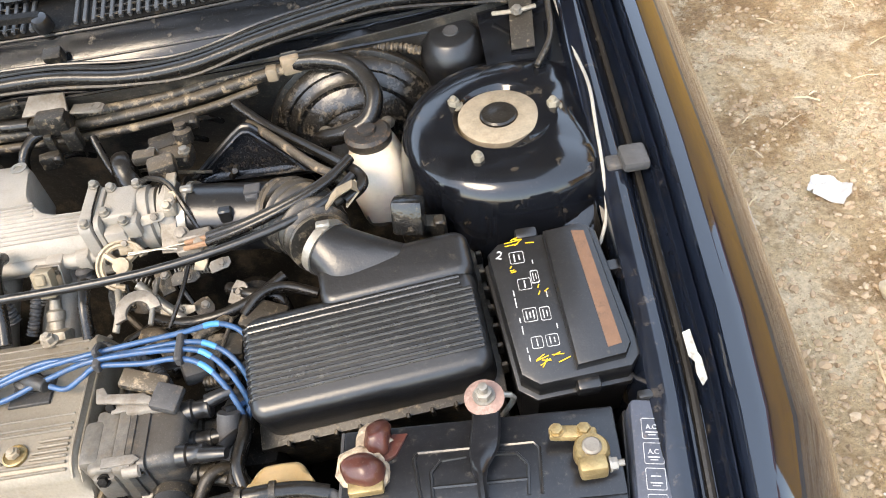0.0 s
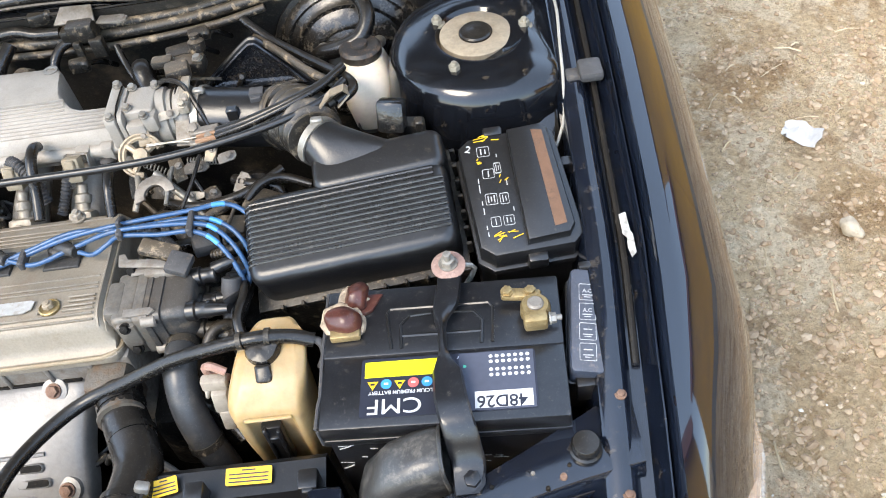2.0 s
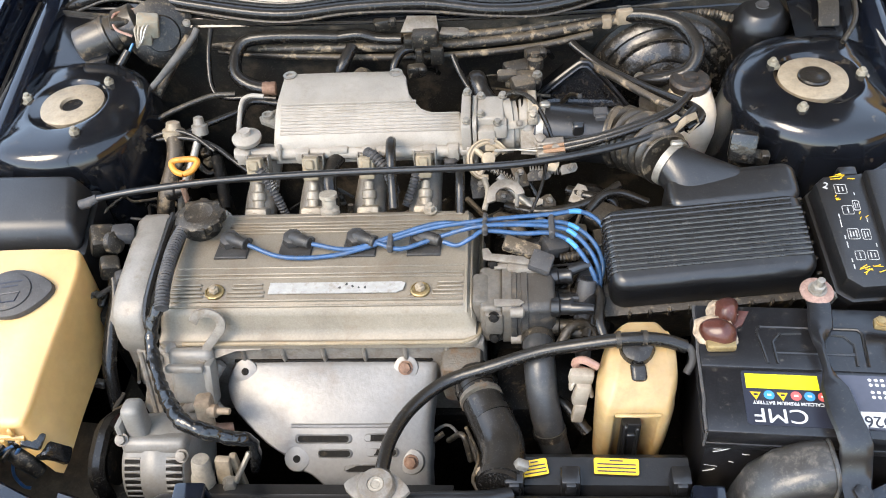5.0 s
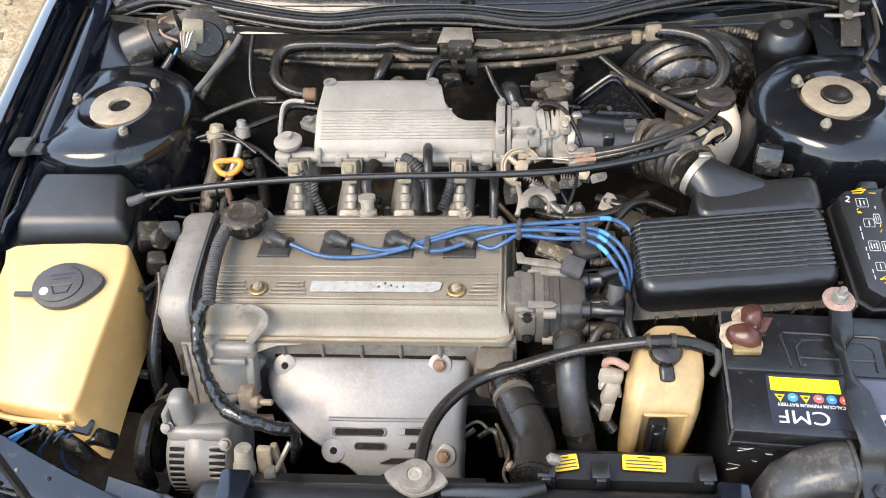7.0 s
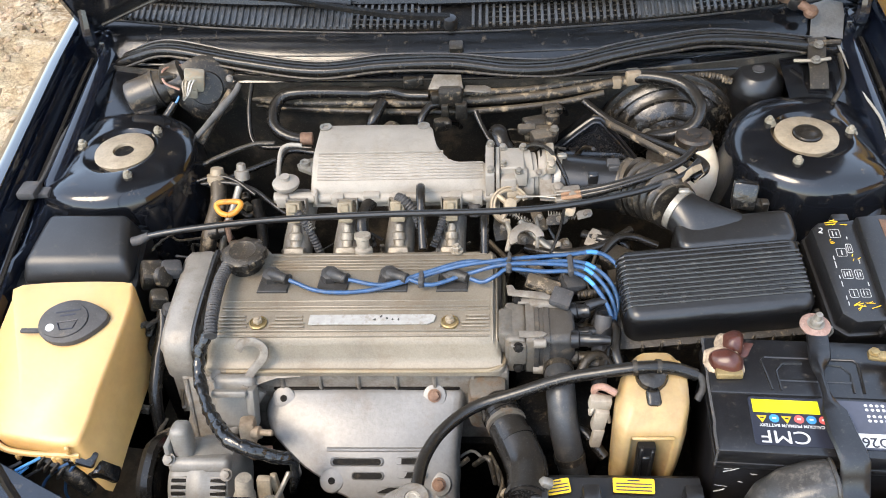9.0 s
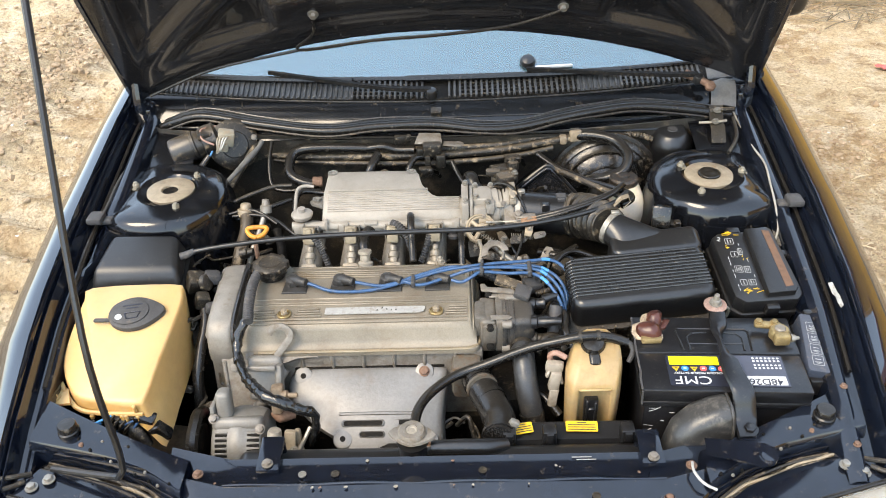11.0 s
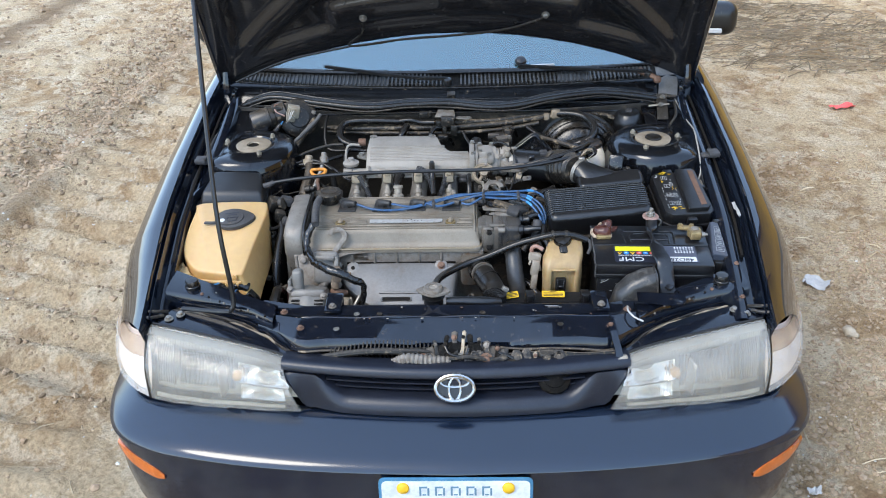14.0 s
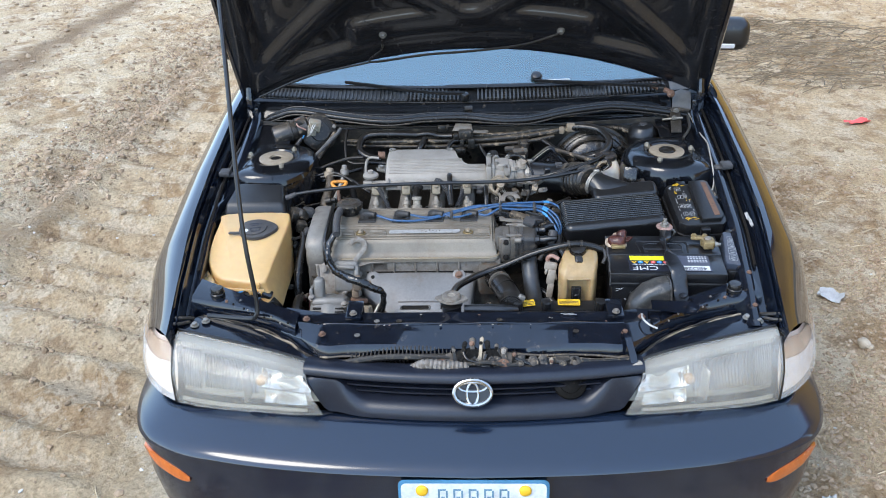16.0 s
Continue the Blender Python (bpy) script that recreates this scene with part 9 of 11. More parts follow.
for p, d in (((0.060, 0.502, 0.672), (0.4, -1, 0)), ((0.089, 0.372, 0.674), (0, -1, 0.2)), ((0.079, 0.462, 0.667), (0.4, -1, 0))):
    b = BM()
    lathe(b, [(0.0265, -0.004), (0.0285, -0.004), (0.0285, 0.004), (0.0265, 0.004)], p, d, 28)
    part("hose_clamp", b, RUBBER, uh)
b = BM()
rbox(b, (0.112, 0.382, 0.69), (0.016, 0.012, 0.02), 0.003, 2, (0, 30, 0))
part("clamp_screw", b, STEEL, uh)
lh = thing("radiator_hose", (0.14, 0.46, 0.60), "thick dusty black lower coolant hose", "hose", "radiator hoses")
b = BM()
tube(b, [(0.139, 0.575, 0.694), (0.139, 0.540, 0.704), (0.140, 0.515, 0.698), (0.143, 0.490, 0.670), (0.151, 0.472, 0.628), (0.163, 0.460, 0.57)], 0.0200, 18, 6)
# lighter grey base puts the hose's sheen into its colour
part("hose", b, material("sheen_grey_rubber", (0.028, 0.028, 0.028), 0.36, 0, (0.16, 0.13, 0.095), 0.28, 20, 0.3, 0.0004, 150, contrast=0.35, ior=1.45), lh)
for p, d in (((0.139, 0.556, 0.700), (0, -1, 0.1)), ((0.152, 0.470, 0.622), (0.2, -0.4, -1))):
    b = BM()
    lathe(b, [(0.0200, -0.005), (0.0218, -0.005), (0.0218, 0.005), (0.0200, 0.005)], p, d, 22)
    part("hose_clamp", b, DUSTY, lh)

# ---- distributor and blue leads ----
DISTCAP = material("distributor_cap_plastic", (0.030, 0.030, 0.030), 0.30, 0, (0.22, 0.168, 0.11), 0.40, 30, 0.3, 0.0003, 200, dust_or_light_up=0.13, contrast=0.3, ior=1.4)
dist = thing("distributor", (0.13, 0.60, 0.68), "grey and black distributor with lead sockets", "distributor")
b = BM()
rbox(b, (0.080, 0.604, 0.719), (0.030, 0.074, 0.070), 0.006, 3)
rbox(b, (0.066, 0.602, 0.734), (0.022, 0.052, 0.044), 0.006, 2)
rbox(b, (0.083, 0.566, 0.728), (0.024, 0.012, 0.040), 0.004, 2)
part("body", b, DISTBODY, dist, "stained cast distributor body")
b = BM()
plate(b, round_rect(0.080, 0.076, 0.010, 4), 0.012, frame_at((0.094, 0.604, 0.721), (0, 1, 0), (1, 0, 0)), 0.001)
part("flange", b, DISTBODY, dist)
b = BM()
rows = []
for x, w, h, r_ in ((0.105, 0.082, 0.072, 0.010), (0.112, 0.082, 0.072, 0.010), (0.1125, 0.078, 0.068, 0.010), (0.118, 0.078, 0.068, 0.010), (0.1185, 0.081, 0.071, 0.010), (0.126, 0.081, 0.071, 0.010), (0.1265, 0.076, 0.066, 0.012), (0.150, 0.075, 0.065, 0.013), (0.158, 0.071, 0.061, 0.014), (0.162, 0.062, 0.052, 0.014)):
    rows.append([(x, 0.604 + p, 0.722 + q) for p, q in round_rect(w, h, r_, 5)])
loft(b, rows, closed=True, cap=True)
cap_ = part("cap", b, DISTCAP, dist, "dusty dark grey distributor cap")
for y, z in ((0.566, 0.748), (0.640, 0.750), (0.566, 0.694)):
    b = BM()
    lathe(b, [(0.0075, -0.006), (0.0075, 0.010), (0.0050, 0.012), (0.0045, 0.010), (0.001, 0.010)], (0.110, y, z), (1, 0, 0), 14)
    part("screw_post", b, ALU_DIRTY, cap_)
for y, z, dy, dz in ((0.604, 0.724, 0.0, 0.003), (0.578, 0.742, -0.006, 0.005), (0.630, 0.742, 0.006, 0.006), (0.578, 0.704, -0.008, -0.002), (0.630, 0.704, 0.004, -0.002)):
    b = BM()
    lathe(b, [(0.0125, -0.004), (0.0125, 0.006), (0.0100, 0.008), (0.0098, 0.018), (0.0112, 0.020), (0.0112, 0.024), (0.0090, 0.026)], (0.160, y, z), (1, dy * 8, dz * 8), 16)
    tube(b, [(0.182, y + dy * 0.9, z + dz * 0.9), (0.196, y + dy * 1.4, z + dz * 1.5), (0.209, y + dy * 1.8, z + dz * 1.8)], [0.0086, 0.0075, 0.0060], 10, 4)
    part("lead_socket", b, PLASTIC if z > 0.72 else DUSTY, cap_, "black lead boot")
for y in (0.572, 0.636):
    b = BM()
    plate(b, [(-0.016, -0.006), (0.016, -0.005), (0.022, 0.0), (0.016, 0.005), (-0.016, 0.006)], 0.0025, frame_at((0.100, y, 0.7580), (1, 0, 0), (0, 0, 1)), 0.0006)
    part("cap_clip", b, ALU_DIRTY, dist)
for y, z in ((0.562, 0.744), (0.562, 0.702), (0.640, 0.758)):
    b = BM()
    bolt(b, (0.083, y, z), (0.0, -0.8, 0.6), 0.0055, 0.005, 1.3)
    part("screw", b, DARK, dist)
b = BM()
plate(b, [(-0.03, -0.004), (0.03, -0.006), (0.034, 0.0), (0.02, 0.006), (-0.02, 0.006), (-0.026, 0.014), (-0.034, 0.012)], 0.003, pose(0.100, 0.640, 0.766, 10, 0, -8), 0.0006)
rbox(b, (0.125, 0.638, 0.757), (0.05, 0.026, 0.012), 0.004, 2)
part("bracket", b, ALU_DIRTY, dist, "dust-coated bracket")
b = BM()
tube(b, [(0.205, 0.62, 0.745), (0.20, 0.60, 0.72), (0.198, 0.58, 0.69), (0.20, 0.57, 0.65)], [0.012, 0.013, 0.012, 0.011], 10, 5)
part("grey_boot", b, GREYCAP, dist)

leads = thing("ignition_leads", (0.0, 0.66, 0.757), "bundle of four bright blue ignition leads with plastic separators", "ignition leads")
LEADS = [
    [(-0.250, 0.668, 0.773), (-0.20, 0.652, 0.765), (-0.13, 0.655, 0.764), (-0.06, 0.672, 0.772), (0.0, 0.684, 0.783), (0.072, 0.690, 0.790), (0.16, 0.700, 0.789), (0.200, 0.708, 0.785), (0.228, 0.695, 0.772), (0.234, 0.668, 0.748), (0.222, 0.640, 0.735), (0.200, 0.622, 0.742)],
    [(-0.162, 0.668, 0.773), (-0.11, 0.662, 0.768), (-0.05, 0.678, 0.776), (0.01, 0.690, 0.786), (0.072, 0.686, 0.785), (0.16, 0.690, 0.785), (0.196, 0.684, 0.776), (0.220, 0.664, 0.760), (0.226, 0.640, 0.735), (0.200, 0.600, 0.724)],
    [(-0.073, 0.668, 0.773), (-0.04, 0.660, 0.769), (0.01, 0.674, 0.776), (0.072, 0.680, 0.790), (0.16, 0.681, 0.785), (0.192, 0.672, 0.776), (0.216, 0.648, 0.755), (0.222, 0.625, 0.728), (0.200, 0.578, 0.742)],
    [(0.016, 0.668, 0.773), (0.035, 0.662, 0.772), (0.055, 0.668, 0.780), (0.072, 0.676, 0.784), (0.12, 0.672, 0.782), (0.16, 0.671, 0.782), (0.188, 0.660, 0.772), (0.212, 0.632, 0.748), (0.218, 0.61, 0.72), (0.200, 0.578, 0.704)],
]
for line in LEADS:
    b = BM()
    tube(b, line, 0.0032, 10, 6)
    lead = part("lead", b, BLUE, leads)
    sl = smooth_line(line, 6)
    k = next(i for i, p in enumerate(sl) if p.x > 0.178)
    b = BM()
    tube(b, [sl[k], sl[k + 1], sl[k + 2], sl[k + 3]], 0.0035, 10, 3)
    part("bright_band", b, CYAN, lead)
    b = BM()
    k = max(range(len(sl)), key=lambda i: i)
    tube(b, [sl[-4], sl[-2], sl[-1]], [0.0045, 0.0065, 0.007], 10, 3)
    part("lead_boot", b, PLASTIC, lead)
for x, y0, y1, z in ((0.072, 0.670, 0.696, 0.786), (0.160, 0.664, 0.706, 0.784), (-0.055, 0.655, 0.682, 0.772)):
    b = BM()
    rbox(b, (x, (y0 + y1) / 2, z), (0.008, y1 - y0, 0.014), 0.002, 1)
    part("separator", b, GREYCAP, leads)
b = BM()
tube(b, [(0.072, 0.683, 0.792), (0.073, 0.684, 0.80), (0.073, 0.70, 0.79), (0.072, 0.71, 0.755)], 0.003, 8, 4)
part("separator_stalk", b, GREYCAP, leads)

# ---- washer tank on the far side, and the box behind it ----
wt = thing("washer_tank", (-0.55, 0.54, 0.45), "large yellowed plastic washer tank with a grey cap", "washer tank")
b = BM()
TOPF = [(-0.646, 0.618, 0.785), (-0.636, 0.642, 0.793), (-0.490, 0.646, 0.794), (-0.471, 0.634, 0.788), (-0.469, 0.600, 0.779), (-0.476, 0.552, 0.762), (-0.485, 0.494, 0.743), (-0.492, 0.434, 0.724), (-0.507, 0.417, 0.718), (-0.571, 0.424, 0.720), (-0.614, 0.436, 0.724), (-0.648, 0.488, 0.741), (-0.652, 0.55, 0.762)]
top_s = smooth_line([*TOPF, TOPF[0]], 3)[:-1]


def tank_ring(k):
    """Ring k below the top rim: the inboard side flares down to a foot, the front lip stays high."""
    out = []
    for p in top_s:
        q = Vector(p)
        right = min(1.0, max(0.0, (q.x + 0.545) / 0.05)) if q.y > 0.45 else min(1.0, max(0.0, (q.x + 0.515) / 0.020))
        c = Vector((-0.575, 0.55, q.z))
        q = c + (q - c) * (1 + 0.012 * min(1.0, k * 2))
        q.z -= 0.010 * min(1.0, k * 2)
        d = max(0.0, k - 0.5) * 2
        back = min(1.0, max(0.0, (q.y - 0.46) / 0.18))
        q.z -= d * (0.016 + 0.060 * right + 0.05 * back * right)
        q.x += d * right * (0.024 - 0.030 * back)
        q.y -= d * right * 0.022 * (1 - back)
        out.append(q)
    return out


rings = [tank_ring(k) for k in (0, 0.25, 0.5, 0.65, 0.8, 1.0)]
loft(b, rings, closed=True)
inner = [Vector((-0.575, 0.55, 0.764)) + (Vector(p) - Vector((-0.575, 0.55, 0.764))) * 0.965 + Vector((0, 0, 0.003)) for p in top_s]
f0 = [b.verts.new(p) for p in rings[0]]
f1 = [b.verts.new(p) for p in inner]
for i in range(len(f0)):
    j = (i + 1) % len(f0)
    b.faces.new((f0[i], f0[j], f1[j], f1[i]))
b.faces.new(f1)
bmesh.ops.remove_doubles(b, verts=b.verts, dist=0.0002)
part("tank", b, AMBER_TANK, wt, "", 50)
b = BM()
tube(b, [(-0.498, 0.414, 0.699), (-0.571, 0.416, 0.701), (-0.616, 0.429, 0.704), (-0.655, 0.475, 0.722)], 0.0042, 8, 4)
for x_, y_, h_ in ((-0.585, 0.416, 0.010), (-0.533, 0.412, 0.022), (-0.526, 0.412, 0.018), (-0.507, 0.412, 0.012)):
    rbox(b, (x_, y_, 0.697 - h_ * 0.3), (0.007, 0.008, h_), 0.002, 1)
rbox(b, (-0.509, 0.412, 0.713), (0.006, 0.006, 0.016), 0.002, 1)
part("seam", b, AMBER_TANK, wt)
b = BM()
rbox(b, (-0.497, 0.420, 0.683), (0.026, 0.022, 0.024), 0.004, 2, (20, 30, 0))
rbox(b, (-0.480, 0.418, 0.656), (0.022, 0.024, 0.040), 0.005, 2, (10, -28, 0))
rbox(b, (-0.511, 0.414, 0.690), (0.010, 0.014, 0.012), 0.002, 1)
pump = part("pump", b, TAPE, wt, "glossy black washer pump with a plug")
for i, line in enumerate(([(-0.508, 0.412, 0.690), (-0.528, 0.405, 0.684), (-0.552, 0.398, 0.664), (-0.566, 0.392, 0.636), (-0.570, 0.390, 0.615)], [(-0.508, 0.410, 0.686), (-0.522, 0.402, 0.668), (-0.532, 0.396, 0.640), (-0.528, 0.392, 0.618), (-0.520, 0.392, 0.612)], [(-0.506, 0.414, 0.692), (-0.535, 0.412, 0.688), (-0.575, 0.405, 0.668), (-0.600, 0.402, 0.650)])):
    b = BM()
    tube(b, line, 0.0022, 7, 6)
    part("pump_wire", b, (BLUE, BLUE, GREYCAP)[i], pump)
b = BM()
rows = [[(x, y, 0.560 + 0.03 * math.sin(6 * x) + 0.10 * max(0, (y - 0.44)) - 0.3 * max(0, -0.6 - x)) for y in np.linspace(0.36, 0.52, 6)] for x in np.linspace(-0.64, -0.46, 8)]
loft(b, rows)
thicken(b, 0.002)
part("splash_sheet", b, material("muddy_sheet", (0.085, 0.056, 0.030), 0.7, 0, (0.20, 0.145, 0.085), 0.4, 20, 0.3, 0.001, 80, contrast=0.3), support, "muddy brown inner splash sheet")
b = BM()
plate(b, [(-0.678, 0.47), (-0.66, 0.42), (-0.62, 0.425), (-0.635, 0.46)], 0.005, pose(0, 0, 0.712), 0.001)
bolt(b, (-0.652, 0.438, 0.717), (0, 0, 1), 0.008, 0.006, 1.4)
part("ear", b, AMBER_TANK, wt)
cm = frame_at((-0.546, 0.580, 0.776), (1, 0.18, 0), (0.04, -0.30, 1))
b = BM()
_o = [(0.043 * math.cos(a) + 0.012 * max(0, math.cos(a)) ** 6, 0.034 * math.sin(a)) for a in np.linspace(0, 2 * math.pi, 36, endpoint=False)]
plate(b, _o, 0.010, cm, 0.003)
plate(b, ngon(28, 0.034, 0, 0.80), 0.003, cm @ Matrix.Translation((-0.006, 0.002, 0.0095)), 0.001)
rbox(b, tuple(cm @ Vector((-0.054, -0.004, 0.004))), (0.03, 0.008, 0.006), 0.002, 1)
tcap = part("cap", b, GREYCAP, wt, "grey flip-top filler cap")
for i, w in enumerate((0.034, 0.022)):
    b = BM()
    rbox(b, (0.0, 0.014 - 0.006 * i, 0.0128), (w, 0.002, 0.0005), 0, 1)
    bmesh.ops.transform(b, matrix=cm, verts=b.verts)
    part("print_bar", b, LABELBLACK, tcap)
b = BM()
tube(b, [cm @ Vector(p) for p in ((-0.014, -0.002, 0.013), (-0.010, -0.014, 0.013), (0.008, -0.014, 0.013), (0.014, -0.002, 0.013), (-0.014, -0.002, 0.013))], 0.0010, 6, 1, smooth=False)
part("pictogram", b, LABELBLACK, tcap)
b = BM()
plate(b, ngon(12, 0.006), 0.0008, cm @ Matrix.Translation((-0.024, -0.008, 0.0120)))
part("white_dot", b, WHITE, tcap)
lb = thing("relay_cover", (-0.57, 0.71, 0.70), "matt black plastic cover box beside the washer tank", "cover")
b = BM()
hexa(b, [(-0.655, 0.658, 0.772), (-0.486, 0.667, 0.762), (-0.496, 0.775, 0.780), (-0.645, 0.770, 0.786)], [(-0.646, 0.676, 0.810), (-0.494, 0.684, 0.802), (-0.510, 0.764, 0.827), (-0.628, 0.759, 0.833)], 0.011, 4)
part("lid", b, MATT, lb)
b = BM()
hexa(b, [(-0.665, 0.660, 0.68), (-0.486, 0.668, 0.67), (-0.494, 0.78, 0.68), (-0.66, 0.775, 0.68)], [(-0.672, 0.655, 0.776), (-0.482, 0.664, 0.764), (-0.492, 0.782, 0.780), (-0.668, 0.776, 0.788)], 0.006, 2)
part("base", b, PLASTIC, lb)

# ---- rear of the bay: brake parts, pipes, wiper motor, cables ----
BOOSTER = material("booster_paint", (0.006, 0.006, 0.006), 0.22, 0, (0.26, 0.20, 0.13), 0.30, 40, 0.3, 0.0006, 120, dust_or_light_up=0.10, contrast=0.2, ior=1.5, speck=0.15)
booster = thing("brake_booster", (0.365, 1.06, 0.62), "dusty black brake booster drum on the firewall", "brake booster")
_bo, _bd = (0.358, 1.062, 0.735), Vector((0, -1, 0.1)).normalized()
b = BM()
lathe(b, [(0.112, -0.045), (0.118, -0.030), (0.120, -0.020)], _bo, _bd, 40)
part("rear_shell", b, BOOSTER, booster)
b = BM()
lathe(b, [(0.119, -0.020), (0.1255, -0.018), (0.1265, -0.012), (0.125, -0.006), (0.119, -0.004)], _bo, _bd, 40)
part("crimped_rim", b, DUSTY, booster)
b = BM()
lathe(b, [(0.118, -0.005), (0.114, 0.004), (0.106, 0.010), (0.102, 0.008), (0.094, 0.013), (0.090, 0.020), (0.084, 0.019), (0.072, 0.030), (0.060, 0.033), (0.056, 0.031), (0.045, 0.036), (0.043, 0.050)], _bo, _bd, 40)
part("front_shell", b, BOOSTER, booster)
b = BM()
lathe(b, [(0.042, 0.045), (0.042, 0.056), (0.03, 0.060), (0.018, 0.062)], _bo, _bd, 24)
part("flange", b, ALU_DIRTY, booster)
for a in (40, 140):
    b = BM()
    bolt(b, Vector(_bo) + _bd * 0.036 + Vector((0.055 * math.cos(radians(a)), 0, 0.055 * math.sin(radians(a)))), _bd, 0.007, 0.007, 1.4, 0.012)
    part("stud_nut", b, STEEL, booster)
CAPBROWN = material("reservoir_cap_plastic", (0.020, 0.017, 0.014), 0.5, 0, (0.22, 0.13, 0.07), 0.30, 60, 0.3, 0.0005, 150, contrast=0.2)
cyl = thing("brake_master_cylinder", (0.375, 0.95, 0.68), "brake master cylinder with a milky fluid reservoir", "brake cylinder")
b = BM()
tube(b, [(0.362, 1.00, 0.735), (0.372, 0.95, 0.728), (0.378, 0.90, 0.722)], 0.020, 14, 3)
part("cylinder", b, ALU_DIRTY, cyl)
b = BM()
rows = []
for z, w, h, cy in ((0.715, 0.056, 0.085, 0.938), (0.760, 0.070, 0.094, 0.934), (0.785, 0.070, 0.086, 0.938), (0.800, 0.058, 0.064, 0.948), (0.806, 0.050, 0.054, 0.952)):
    rows.append([(0.382 + x, cy + y, z) for x, y in round_rect(w, h, min(w, h) * 0.35, 4)])
loft(b, rows, closed=True, cap=True)
part("reservoir", b, WHITE_TANK, cyl, "milky plastic fluid reservoir")
b = BM()
lathe(b, [(0.028, 0), (0.030, 0.003), (0.030, 0.013), (0.026, 0.017), (0.012, 0.017), (0.011, 0.021), (0.001, 0.022)], (0.378, 0.954, 0.804), (0, 0, 1), 26)
part("cap", b, CAPBROWN, cyl, "brown dusty reservoir cap")
canister = thing("vacuum_canister", (0.503, 1.085, 0.75), "round black canister with a white dot on top", "canister")
b = BM()
lathe(b, [(0.040, -0.085), (0.044, -0.06), (0.044, -0.030), (0.047, -0.024), (0.046, -0.008), (0.036, 0.004), (0.032, 0.010), (0.028, 0.013), (0.001, 0.014)], (0.503, 1.086, 0.846), (-0.02, -0.12, 1), 32)
part("body", b, PLASTIC, canister)
b = BM()
lathe(b, [(0.011, 0), (0.010, 0.002), (0.001, 0.002)], (0.5025, 1.0845, 0.860), (-0.02, -0.12, 1), 18)
part("dot", b, GREYCAP, canister, "pale grey dot")
relay_b = thing("engine_relay", (0.40, 0.775, 0.72), "black relay block on a bracket behind the air box", "relay")
b = BM()
rbox(b, (0.420, 0.786, 0.826), (0.036, 0.024, 0.042), 0.005, 2, (-20, 0, -14))
part("relay", b, TAPE, relay_b)
b = BM()
rbox(b, (0.434, 0.792, 0.795), (0.05, 0.02, 0.03), 0.004, 2, (0, 0, -10))
rbox(b, (0.424, 0.792, 0.75), (0.012, 0.012, 0.07), 0.002, 1)
rbox(b, (0.452, 0.786, 0.805), (0.012, 0.014, 0.018), 0.002, 1)
part("bracket", b, DUSTY, relay_b)

